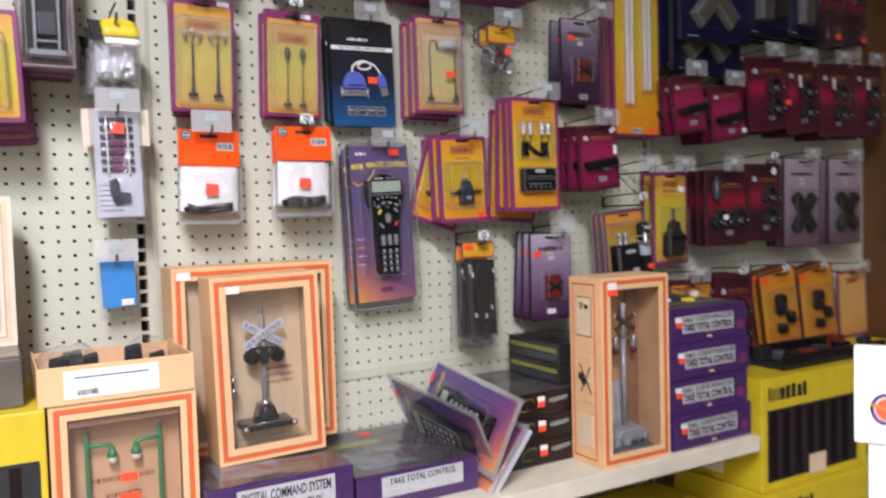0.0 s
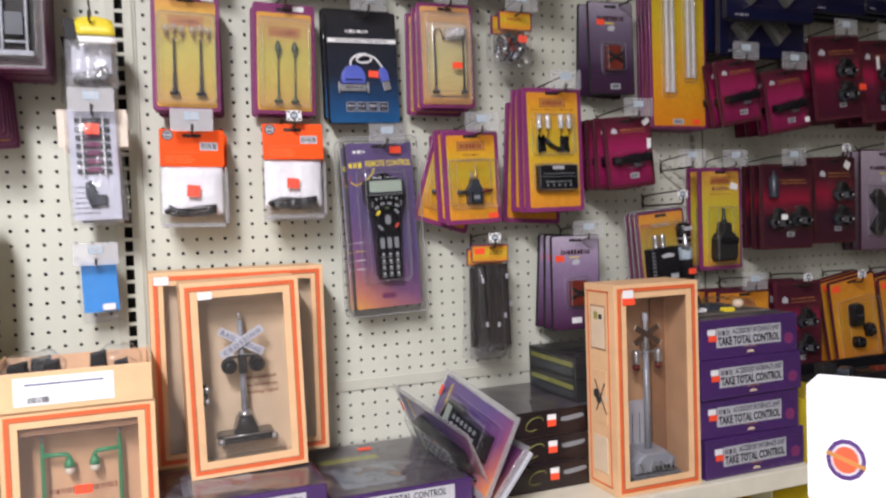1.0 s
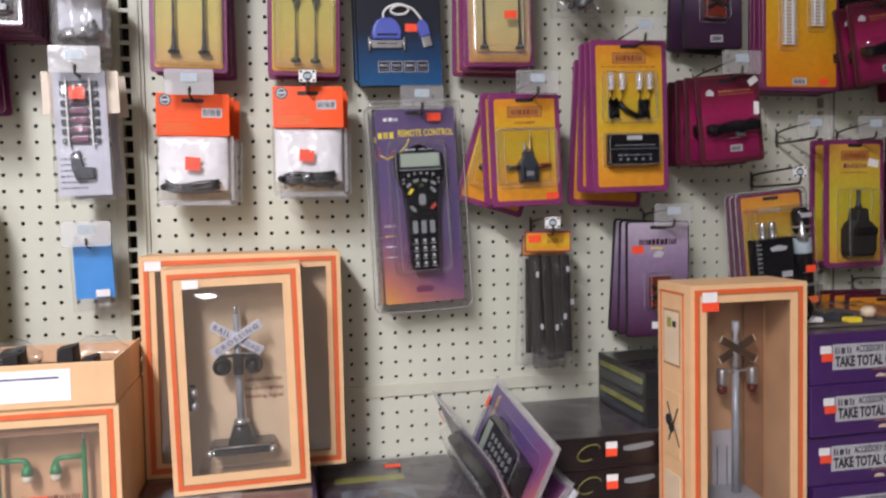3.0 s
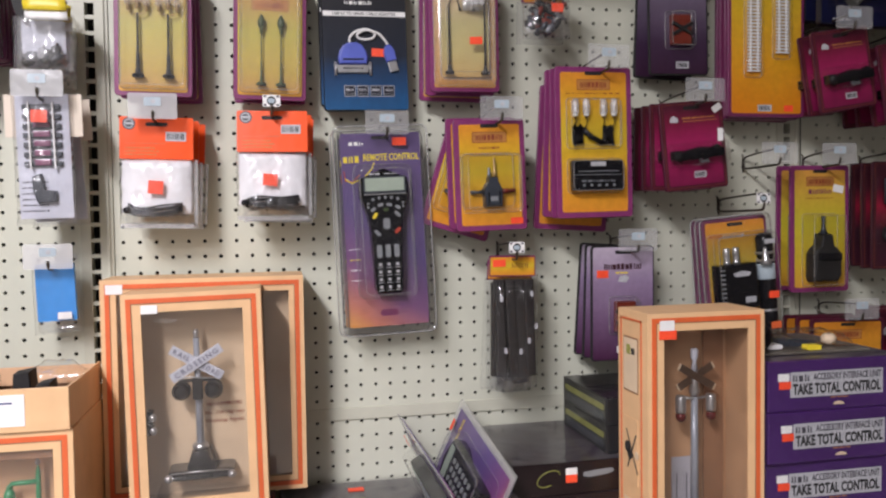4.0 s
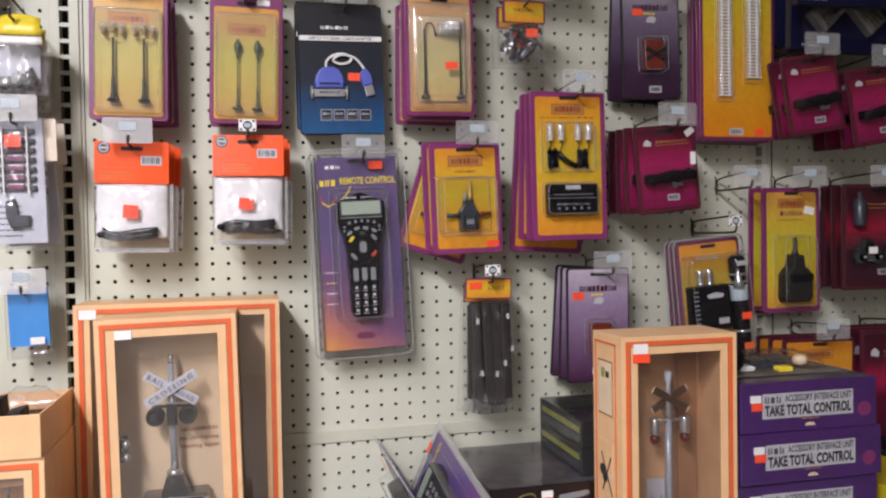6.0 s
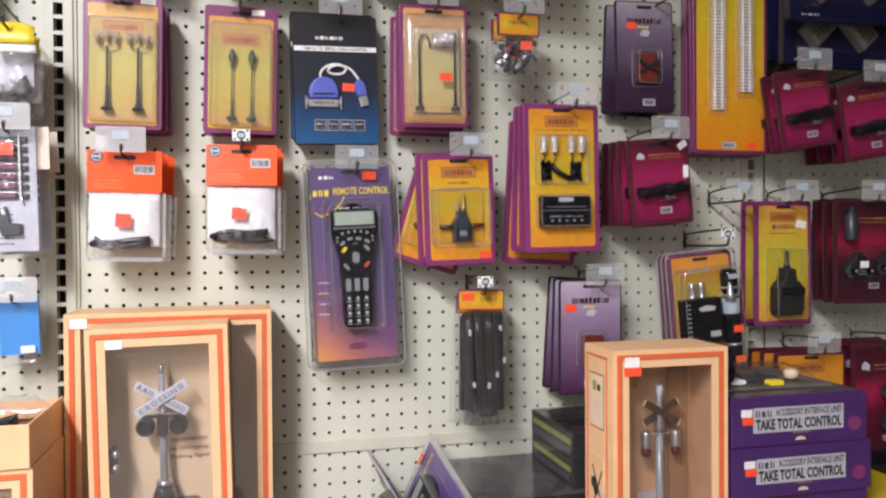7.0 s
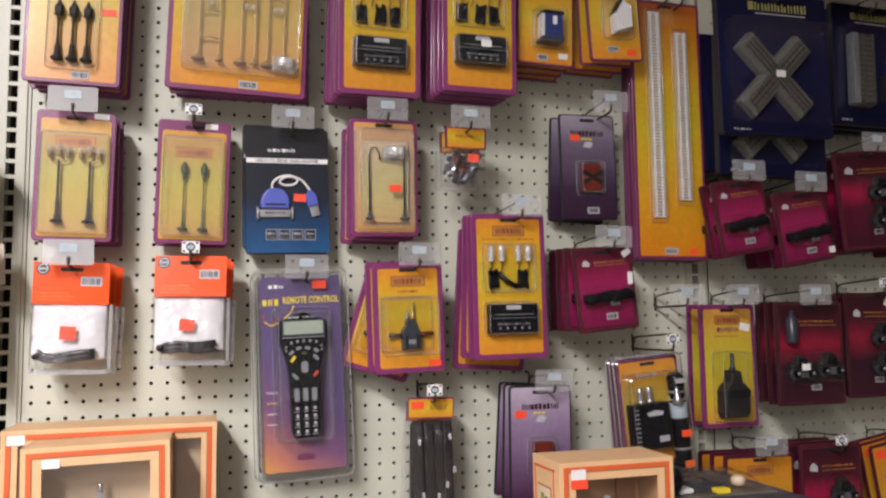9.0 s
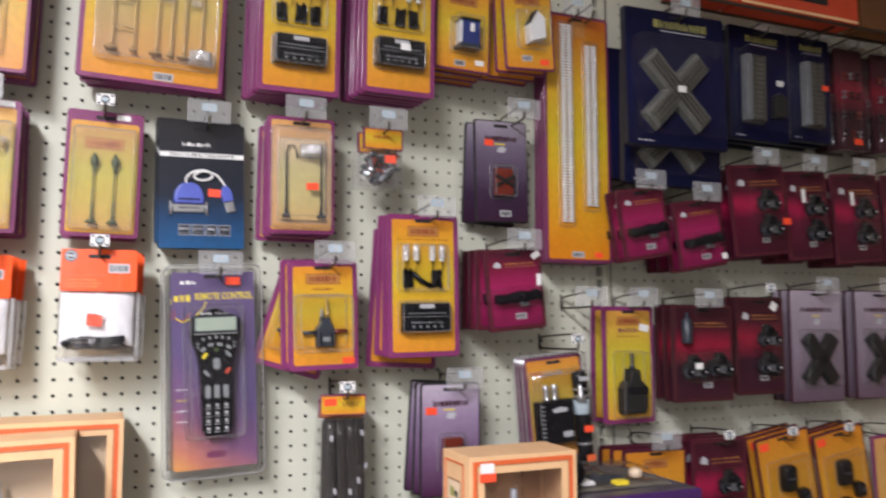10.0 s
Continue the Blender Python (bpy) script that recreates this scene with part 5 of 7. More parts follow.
# bag of dark track ties
ob = thing("track_bag", pose(0.624, -0.095, 1.222, 0, 1.0, 0), "clear bag of dark brown track sections with an orange header card", "parts bag")
part("header_card", prism(rounded(-0.039, 0.041, 0.072, 0.107, 0.002), 0.001, -0.0016), M_PLUM, ob)
part("header_face", plate(-0.037, 0.039, 0.074, 0.104, -0.0017, -0.0021, 0.001), M_RAIL, ob, "orange printed header")
part("name_shape", bars(0.0, 0.030, 0.091, -0.0022, 0.009, 4, 9), M_NAMEINK, ob)
rnd = random.Random(77)
for k in range(4):
    x = -0.0235 + 0.0165 * k
    deep = 0.004 * (k % 2)
    bm = box(x - 0.0081, x + 0.0081, -0.010 - deep, 0.004, -0.094 - 0.006 * (k % 3), 0.068, 0.0025)
    part("track_section", turned(bm, -3.0 + rnd.uniform(-1.2, 1.2), (x, 0, 0.07)), M_TRACKD, ob, "dark brown plastic track section")
for x, z in ((0.030, 0.044), (0.026, -0.034), (-0.022, 0.036), (0.012, -0.052), (-0.014, -0.050), (0.038, -0.010)):
    part("rail_clip", turned(plate(x - 0.0024, x + 0.0024, z - 0.005, z + 0.005, -0.0165, -0.0178, 0.002), rnd.uniform(-12, 12), (x, 0, z)), M_LABELG, ob, "small pale clip")
part("bag", pillow(-0.042, 0.046, -0.116, 0.074, 0.008, -0.023, 0.0060, 63, 6, 12), M_BAG, ob, "crinkled clear bag", True)
part("bag_fold", pillow(-0.026, 0.034, -0.119, -0.088, -0.004, -0.022, 0.0060, 64, 5, 4), M_POUCH, ob, "gathered clear bag bottom", True)
sticker(ob, -0.022, 0.094, -0.0023, 0.022, 0.012, -2)
copy_thing(ob, pose(0.629, -0.052, 1.212, 0, 3.0, 0))
hook(0.627, 1.322, 0.090, "square")

# lilac cards
def lilac_card(cx, cz, w, h, rot, d, label, face=None, art=True, edge=None):
    ob = hung("track_part_pack", cx, cz, w, h, rot, d, edge or M_BLACKM, face or M_LILAC, 0.0030, label, RAILCAT)
    part("name_shape", bars(-w * 0.30, w * 0.30, h * 0.32, -0.0009, 0.0105, 9, 5), M_DARKMAR, ob)
    part("emblem", prism([(-0.010, h * 0.19), (-0.006, h * 0.235), (0.004, h * 0.245), (0.011, h * 0.225), (0.006, h * 0.18)], -0.0008, -0.0012), M_LABELG, ob, "small printed emblem")
    part("emblem", bars(-0.014, 0.010, h * 0.265, -0.0009, 0.003, 3, 2), M_YELINK, ob)
    if art:
        part("switch_part", box(-0.018, 0.018, -0.014, -0.001, -h * 0.24, h * 0.02, 0.002), M_RUST, ob, "red-brown cast track part")
        for s in (-1, 1):
            part("switch_bar", turned(box(-0.022, 0.022, -0.018, -0.013, -h * 0.12, -h * 0.09, 0.001), 28 * s, (0, 0, -h * 0.1)), M_BLACKM, ob)
        blister(ob, -0.026, 0.026, -h * 0.27, h * 0.06, 0.022)
    return ob


ob = lilac_card(0.828, 1.241, 0.117, 0.200, -0.3, 0.087, "lilac blister card with a red-brown track part")
sticker(ob, -0.038, 0.051, -0.0010, 0.021, 0.013, 0)
sticker(ob, 0.0, -0.080, -0.0010, 0.024, 0.012, 0, M_WHITE)
fan(ob, 0.842, 1.330, ((0.026, 1.6), (0.050, 3.6)))
hook(0.842, 1.330, 0.087)
ob = lilac_card(0.947, 1.740, 0.114, 0.200, 1.0, 0.062, "lilac to dark purple blister card with a red-brown track part", M_LILACD)
barcode(ob, 0.006, -0.082, -0.0009, 0.024, 0.012)
sticker(ob, -0.026, 0.055, -0.0010, 0.019, 0.012, 0)
copy_thing(ob, pose(0.938, -0.030, 1.738, 0, 2.5, 0))
hook(0.968, 1.832, 0.085)

# handheld and power unit pack
ob = hung("power_unit_pack", 1.031, 1.292, 0.125, 0.190, 5.0, 0.115, M_PLUM, M_RAIL, 0.006, "orange clamshell pack with a black power unit and silver pen", "clamshell pack")
part("name_shape", bars(-0.050, -0.024, 0.066, -0.0009, 0.008, 3, 8), M_REDINK, ob)
row_of_print(ob, -0.024, 0.020, 0.064, 4, 0.008, M_LABELG)
pu = part("power_unit", box(-0.052, 0.022, -0.024, -0.001, -0.062, 0.016, 0.003), M_BLACK, ob, "black power unit")
for k in range(9):
    part("vent_rib", box(-0.048, -0.040, -0.0258, -0.0238, -0.056 + 0.0078 * k, -0.0535 + 0.0078 * k), M_BTN, pu)
part("unit_badge", prism([(-0.020, -0.006), (0.006, -0.006), (0.010, 0.0), (-0.007, 0.004), (-0.024, 0.0)], -0.024, -0.0246), M_LABELG, pu)
part("unit_label", plate(-0.004, 0.016, -0.052, -0.042, -0.024, -0.0246, 0.001), M_LABELG, pu)
for px in (-0.027, -0.009):
    part("connector", lathe([(0.0065, 0), (0.0065, 0.004), (0.0052, 0.005), (0.0065, 0.007), (0.0052, 0.009), (0.0065, 0.011), (0.0052, 0.013), (0.0062, 0.015), (0.0060, 0.026), (0.0045, 0.028)], px, -0.012, 0.016, 10), M_SILVER, ob, "", True)
part("pen", lathe([(0.006, 0), (0.0135, 0.006), (0.0145, 0.030), (0.0130, 0.034), (0.0145, 0.038), (0.0150, 0.086), (0.0150, 0.118), (0.0115, 0.124), (0.0140, 0.128), (0.0150, 0.160), (0.0090, 0.168)], 0.044, -0.016, -0.104, 14), M_BLACK, ob, "glossy black pen-shaped tool", True)
part("pen_cone", lathe([(0.0100, 0), (0.0060, 0.010), (0.0036, 0.024), (0.0020, 0.030)], 0.036, -0.030, 0.010, 10), M_SILVER, ob, "silver cone tip", True)
part("pen_label", lathe([(0.0152, 0), (0.0155, 0.001), (0.0155, 0.026), (0.0152, 0.027)], 0.044, -0.016, -0.016, 14), M_PALEBLUE, ob, "blue-grey printed sleeve", True)
part("pen_cap", plate(0.034, 0.054, 0.046, 0.054, -0.0325, -0.0330, 0.001), M_LABELG, ob, "grey printed cap label")
for z0 in (-0.072, 0.014, 0.028):
    part("pen_band", lathe([(0.0150, 0), (0.0156, 0.001), (0.0156, 0.003), (0.0150, 0.004)], 0.044, -0.016, z0, 14), M_SILVER, ob, "silver band", True)
clamshell(ob, -0.067, 0.070, -0.125, 0.098, 0.004, -0.006)
blister(ob, -0.056, 0.062, -0.106, 0.068, 0.034, 0.008)
sticker(ob, 0.044, -0.042, -0.0345, 0.019, 0.012, 2)
sticker(ob, 0.044, -0.095, -0.0345, 0.019, 0.012, 0, M_ORLINE)
for k in range(1, 3):
    copy_thing(ob, pose(1.031 + 0.004 * k, -0.115 + 0.024 * k, 1.290, 0, -5.0 + 0.5 * k, 0))
hook(1.060, 1.398, 0.115, "square")
hook(1.112, 1.478, 0.085)

# long flexible track pack
ob = hung("flexible_track_pack", 1.110, 1.818, 0.153, 0.505, 0.0, 0.079, M_PLUM, M_LONG, 0.007, "tall plum and orange blister card with two pale track strips", RAILCAT, 0, 0.006)
part("name_panel", plate(-0.012, 0.020, 0.205, 0.238, -0.0009, -0.0012, 0.002), M_GOLD, ob)
for px, z0, z1 in ((-0.028, -0.172, 0.226), (0.029, -0.138, 0.190)):
    strip = box(px - 0.0078, px - 0.0062, -0.008, -0.004, z0, z1)
    strip = box(px + 0.0062, px + 0.0078, -0.008, -0.004, z0, z1, 0, strip)
    z = z0
    while z < z1:
        strip = box(px - 0.0128, px + 0.0128, -0.006, -0.003, z, z + 0.0027, 0, strip)
        z += 0.0060
    part("track_strip", strip, M_TIES, ob, "pale grey flexible track strip")
    blister(ob, px - 0.017, px + 0.017, z0 - 0.010, z1 + 0.008, 0.013, 0.005, 0.003)
barcode(ob, -0.004, -0.236, -0.0009, 0.028, 0.012)
sticker(ob, 0.044, -0.236, -0.0009, 0.018, 0.011, 0)
stack(ob, 3, 0.021, 0.005, 0.0, 0, 41)
hook(1.095, 2.055, 0.079)
hook(1.130, 2.055, 0.079, "none")

# ---- the section past the second upright ----
def navy_card(cx, cz, w, h, rot, d, label, art, yaw=0.0, bed=0.0):
    ob = hung("track_pack", cx, cz, w, h, rot, d, M_NAVYE, M_NAVY, 0.003, label, RAILCAT, yaw, 0.012)
    part("name_shape", bars(-w * 0.22, w * 0.32, h * 0.40, -0.0009, h * 0.06, 9, 6), M_PALEYEL, ob)
    part("print_line", box(-w * 0.16, w * 0.30, -0.0008, -0.0011, h * 0.345, h * 0.352), M_LABELG, ob)
    if art == "cross":
        for s in (-1, 1):
            leg = turned(prism(rounded(-0.024, 0.024, -0.094, 0.094, 0.003), -0.001, -0.018, inset=0.009), 45 * s, (0, 0, 0))
            bmesh.ops.translate(leg, vec=(-0.010, 0, -0.026), verts=leg.verts)
            part("roadbed", leg, M_TRACK, ob, "grey crossing track roadbed")
            for o in (-0.009, 0.0, 0.009):
                rail = turned(box(o - 0.0010, o + 0.0010, -0.0225, -0.0178, -0.084, 0.084), 45 * s, (0, 0, 0))
                bmesh.ops.translate(rail, vec=(-0.010, 0, -0.026), verts=rail.verts)
                part("rail", rail, M_RAILM, ob, "dull rail")
            for k in range(15):
                z = -0.080 + 0.0114 * k
                if abs(z) > 0.022:
                    tie = turned(box(-0.0135, 0.0135, -0.0195, -0.0178, z - 0.0022, z + 0.0022), 45 * s, (0, 0, 0))
                    bmesh.ops.translate(tie, vec=(-0.010, 0, -0.026), verts=tie.verts)
                    part("tie", tie, M_TIEM, ob)
        sticker(ob, -0.009, -0.026, -0.0245, 0.020, 0.013, 0, M_WHITE)
    else:
        part("roadbed", prism(rounded(bed - 0.030, bed + 0.028, -0.090, 0.060, 0.003), -0.001, -0.020, inset=0.008), M_TRACK, ob, "grey straight track roadbed")
        # Grey strip on the left only: the roadbed's side highlight as colour.
        part("roadbed_highlight", box(bed - 0.034, bed - 0.018, -0.024, -0.004, -0.090, 0.058, 0.003), M_GREY, ob)
        for k in range(14):
            part("tie", box(bed - 0.014, bed + 0.022, -0.0222, -0.019, -0.085 + 0.0105 * k, -0.080 + 0.0105 * k), M_TIEM, ob)
        for o in (bed - 0.008, bed + 0.016):
            part("rail", box(o - 0.0012, o + 0.0012, -0.024, -0.019, -0.088, 0.058), M_RAILM, ob)
    blister(ob, -w * 0.44, w * 0.46, -h * 0.43, h * 0.30, 0.032, 0.012, 0.010, None, False)
    part("print_line", bars(-w * 0.40, -w * 0.24, -h * 0.46, -0.0009, 0.004, 3, 3), M_LABELG, ob)
    return ob


ob = navy_card(1.286, 1.930, 0.247, 0.276, 0.8, 0.17, "navy blue blister card with a grey crossing track", "cross")
copy_thing(ob, pose(1.318, -0.115, 1.862, 0, 1, 0))
copy_thing(ob, pose(1.312, -0.075, 1.880, 0, -1, 0))
hook(1.290, 2.052, 0.165)
ob = navy_card(1.569, 1.972, 0.172, 0.256, -1.0, 0.10, "navy blue blister card with a grey straight track", "straight", 0.0, -0.022)
part("spare_part", prism([(0.030, -0.075), (0.066, -0.070), (0.070, -0.030), (0.050, -0.014), (0.032, -0.024)], -0.001, -0.016, inset=0.004), M_BLACKM, ob, "small black spare part")
sticker(ob, 0.060, 0.010, -0.0010, 0.020, 0.012, 0, M_WHITE)
stack(ob, 2, 0.034, -0.004, 0, 0, 51)
hook(1.569, 2.080, 0.10)
ob = navy_card(1.720, 1.977, 0.128, 0.245, -0.5, 0.10, "narrow navy blue blister card with a grey straight track", "straight")
sticker(ob, 0.012, -0.004, -0.0325, 0.020, 0.012, 0)
stack(ob, 2, 0.034, -0.004, 0, 0, 52)
hook(1.720, 2.086, 0.10)


def pink_bag(cx, cz, w, h, d):
    ob = thing("wheel_bag", pose(cx, -d, cz), "clear bag of small dark wheels on a crimson card", "parts bag")
    part("insert_card", prism(rounded(-w / 2, w / 2, -h / 2, h / 2, 0.003), 0.002, -0.001), M_MARP, ob, "dark crimson printed card")
    for k in range(12):
        part("wheel_set", lathe([(0.006, 0), (0.006, 0.002), (0.002, 0.003), (0.002, 0.012), (0.006, 0.013), (0.006, 0.015)], -w * 0.25 + w * 0.25 * (k % 3), -0.008, -h * 0.38 + h * 0.19 * (k // 3), 8), (M_BLACKM, M_RUST, M_GREY, M_BLACKM)[k % 4], ob, "", True)
    part("bag", prism(rounded(-w / 2 - 0.003, w / 2 + 0.003, -h / 2 - 0.004, h / 2, 0.008), 0.003, -0.020, inset=0.003), M_CLEAR, ob, "clear bag")
    sticker(ob, 0.0, -h * 0.44, -0.0205, 0.024, 0.014, 0)
    return ob


for cx, d in ((1.843, 0.10), (1.962, 0.10)):
    ob = pink_bag(cx, 1.968, 0.090, 0.240, d)
    stack(ob, 2, 0.034, 0.003, 0, 0, 53)
    hook(cx, 2.084, d)

CR = "crimson blister card with a black metal coupler"
for cx, cz, w, h, rot, d, seed in ((1.221, 1.643, 0.115, 0.142, 9.0, 0.14, 61), (1.357, 1.627, 0.122, 0.142, 9.5, 0.14, 62)):
    ob = crimson_card(cx, cz, w, h, rot, d, CR)
    sticker(ob, w * 0.44, -0.012 if seed == 61 else -0.052, -0.0010, 0.014, 0.012, 0, M_WHITE)
    fan(ob, cx - 0.005, cz + h / 2 - 0.010, ((0.034, -1.0), (0.066, 2.5), (0.096, 4.0)))
    hook(cx - 0.005, cz + h / 2 - 0.010, d)
TK = "dark crimson blister card with black truck frames"
for cx, cz, w, h, rot, seed in ((1.537, 1.688, 0.158, 0.198, 5.5, 63), (1.676, 1.684, 0.130, 0.198, 5.0, 64), (1.827, 1.684, 0.150, 0.206, 4.0, 65), (1.982, 1.690, 0.140, 0.206, 3.0, 66)):
    ob = crimson_card(cx, cz, w, h, rot, 0.12, TK, M_PINKD, None, 0, "stack", seed)
    if seed == 63:
        sticker(ob, 0.045, -0.030, -0.0285, 0.022, 0.014, 4)
    else:
        # White strip painted as the upright glint on the blister.
        sticker(ob, -w * 0.3, h * 0.2, -0.0290, 0.010, 0.030, 0, M_WHITE)
    stack(ob, 2, 0.042, 0.004, -0.003, 1.0, seed)
    hook(cx - 0.006, cz + h / 2 - 0.010, 0.12)

# smoke unit card and the dark cards beside it
ob = rail_card(1.234, 1.363, 0.124, 0.236, 0.2, 0.061, "plum and yellow blister card with a black smoke unit", M_RAILY, 0.009)
part("name_shape", bars(-0.024, 0.026, 0.070, -0.0009, 0.010, 6, 7), M_PLUM, ob)
row_of_print(ob, -0.030, 0.030, 0.057, 8, 0.002)
part("smoke_unit", prism([(-0.027, -0.098), (0.024, -0.098), (0.030, -0.088), (0.030, -0.044), (0.020, -0.034), (0.013, -0.030), (0.010, -0.008), (-0.012, -0.008), (-0.016, -0.030), (-0.024, -0.036), (-0.030, -0.046), (-0.031, -0.088)], -0.0015, -0.026, inset=0.006), M_BLACKM, ob, "matt black smoke unit")
part("smoke_cap", box(-0.022, 0.026, -0.030, -0.020, -0.058, -0.044, 0.003), M_BLACK, ob)
part("funnel", lathe([(0.008, 0), (0.004, 0.010), (0.003, 0.020), (0.004, 0.034)], 0.000, -0.010, -0.010, 8), M_SLATE, ob, "", True)
blister(ob, -0.038, 0.036, -0.106, 0.028, 0.032)
sticker(ob, 0.038, 0.074, -0.0010, 0.022, 0.014, 12, M_WHITE)
copy_thing(ob, pose(1.230, -0.026, 1.364, 0, 0.5, 0))
hook(1.240, 1.478, 0.075)
ob = crimson_card(1.374, 1.386, 0.156, 0.196, -0.3, 0.12, "dark maroon blister card with two black truck frames", M_MARP, M_DARKMAR, 0, "pair", 71)
sticker(ob, -0.036, -0.024, -0.0290, 0.018, 0.012, 0, M_WHITE)
part("oil_bottle", lathe([(0.010, 0), (0.011, 0.004), (0.011, 0.045), (0.004, 0.052), (0.003, 0.062)], -0.050, -0.012, 0.020, 10), M_SLATE, ob, "small dark grey oil bottle", True)
stack(ob, 2, 0.034, 0.006, 0, 0, 71)
hook(1.366, 1.476, 0.12)
ob = crimson_card(1.544, 1.398, 0.136, 0.208, 0.0, 0.10, "dark maroon blister card with stacked black truck frames", M_MARP, M_DARKMAR, 0, "stack", 72)
sticker(ob, 0.040, 0.084, -0.0010, 0.018, 0.018, 30, M_WHITE)
stack(ob, 2, 0.030, 0.006, 0, 0, 72)
hook(1.550, 1.500, 0.10, "square")
for cx, w in ((1.731, 0.160), (1.930, 0.158)):
    ob = lilac_card(cx, 1.395, w, 0.252, -0.5, 0.08, "grey-lilac blister card with a black crossing part", M_LILACG, False, M_DARKMAR)
    cr = None
    for s in (-1, 1):
        cr = join(cr, turned(prism(rounded(-0.016, 0.016, -0.064, 0.064, 0.004), -0.001, -0.018, inset=0.004), 38 * s, (0, 0, 0)))
    bmesh.ops.translate(cr, vec=(0, 0, -0.030), verts=cr.verts)
    part("crossing_part", cr, M_BLACKM, ob, "black plastic crossing part")
    blister(ob, -0.055, 0.055, -0.092, 0.036, 0.024)
    stack(ob, 2, 0.030, 0.006, 0, 0, 73)
    hook(cx, 1.508, 0.085)

# lowest row
ob = rail_card(1.270, 1.100, 0.155, 0.196, -1.0, 0.09, "maroon and orange blister card hanging behind the cartons", M_ORANGEF, 0.007, edge=M_MAROON)
stack(ob, 2, 0.024, -0.012, 0.002, 0, 81)
hook(1.276, 1.197, 0.09)
ob = crimson_card(1.434, 1.098, 0.146, 0.221, 0.0, 0.09, "crimson blister card with black truck frames", M_PINKD, None, 0, "stack", 82)
stack(ob, 2, 0.034, -0.008, 0, 0, 82)
hook(1.434, 1.198, 0.09, "square")
for cx, seed in ((1.622, 83), (1.787, 84)):
    ob = rail_card(cx, 1.096, 0.155, 0.228, 9.0, 0.09, "maroon and orange blister card with black signal parts", M_ORANGEF, 0.005, brand=False, edge=M_MAROON)
    sticker(ob, -0.054, 0.094, -0.0010, 0.024, 0.016, 0)
    rnd = random.Random(seed)
    for x, z, hw, hh, tilt in ((-0.008, 0.020, 0.019, 0.029, 6), (0.030, -0.026, 0.013, 0.017, -8), (-0.010, -0.048, 0.016, 0.014, 12)):
        part("signal_part", turned(prism(rounded(x - hw, x + hw, z - hh, z + hh, hw * 0.55), -0.002, -0.020, inset=0.006), tilt, (x, 0, z)), M_BLACK, ob, "glossy black signal part", True)
        part("signal_rib", turned(box(x - hw * 0.55, x + hw * 0.5, -0.0215, -0.0195, z - 0.002, z + 0.002, 0.0006), tilt, (x, 0, z)), M_SLATE, ob)
    blister(ob, -0.055, 0.060, -0.085, 0.060, 0.026)
    stack(ob, 2, 0.030, 0.004, 0, 0, seed)
    hook(cx - 0.016, 1.196, 0.09, "square")
ob = rail_card(1.950, 1.090, 0.140, 0.200, 3.0, 0.09, "plum and orange blister card near the end panel", M_OCHRE, 0.007)
hook(1.950, 1.182, 0.09)

# ---- the section before the first upright ----
ob = rail_card(-0.297, 1.632, 0.140, 0.172, 2.0, 0.15, "plum and yellow blister card with a black lantern", M_RAILY, 0.008)
part("lantern", lathe([(0.012, 0), (0.014, 0.004), (0.012, 0.020), (0.016, 0.028), (0.010, 0.048), (0.004, 0.058)], 0.020, -0.012, -0.050, 10), M_BLACKM, ob, "", True)
blister(ob, -0.040, 0.050, -0.065, 0.050, 0.028)
stack(ob, 6, 0.021, 0.003, -0.004, -0.3, 91)
hook(-0.297, 1.708, 0.15)
ob = hung("signal_pack", -0.190, 1.760, 0.084, 0.250, 0.0, 0.14, M_PLUM, M_DARKMAR, 0.006, "dark plum clamshell pack with a black signal tower", "clamshell pack", 0, 0.008)
part("clear_rim", ring(-0.040, 0.040, -0.122, 0.122, 0.004, -0.0022, -0.0009), M_RIM, ob, "pale moulded plastic rim")
part("tower_panel", plate(-0.030, 0.030, -0.100, 0.100, -0.0008, -0.002, 0.003), M_BLACKM, ob)
for s in (-1, 1):
    part("tower_leg", box(0.017 * s - 0.002, 0.017 * s + 0.002, -0.016, -0.003, -0.098, 0.090, 0.0008), M_GREY, ob, "grey tower leg")
for k in range(5):
    part("tower_rung", box(-0.017, 0.017, -0.012, -0.008, -0.085 + 0.040 * k, -0.082 + 0.040 * k), M_GREY, ob)
part("tower_window", box(-0.013, 0.013, -0.018, -0.004, -0.075, -0.040, 0.001), M_SLATE, ob)
part("tower_base", box(-0.026, 0.026, -0.018, -0.002, -0.106, -0.098, 0.001), M_GREY, ob)
blister(ob, -0.036, 0.036, -0.114, 0.110, 0.028, 0.008, 0.006)
stack(ob, 7, 0.017, 0.0005, 0.0, 0, 92)
hook(-0.190, 1.876, 0.14)

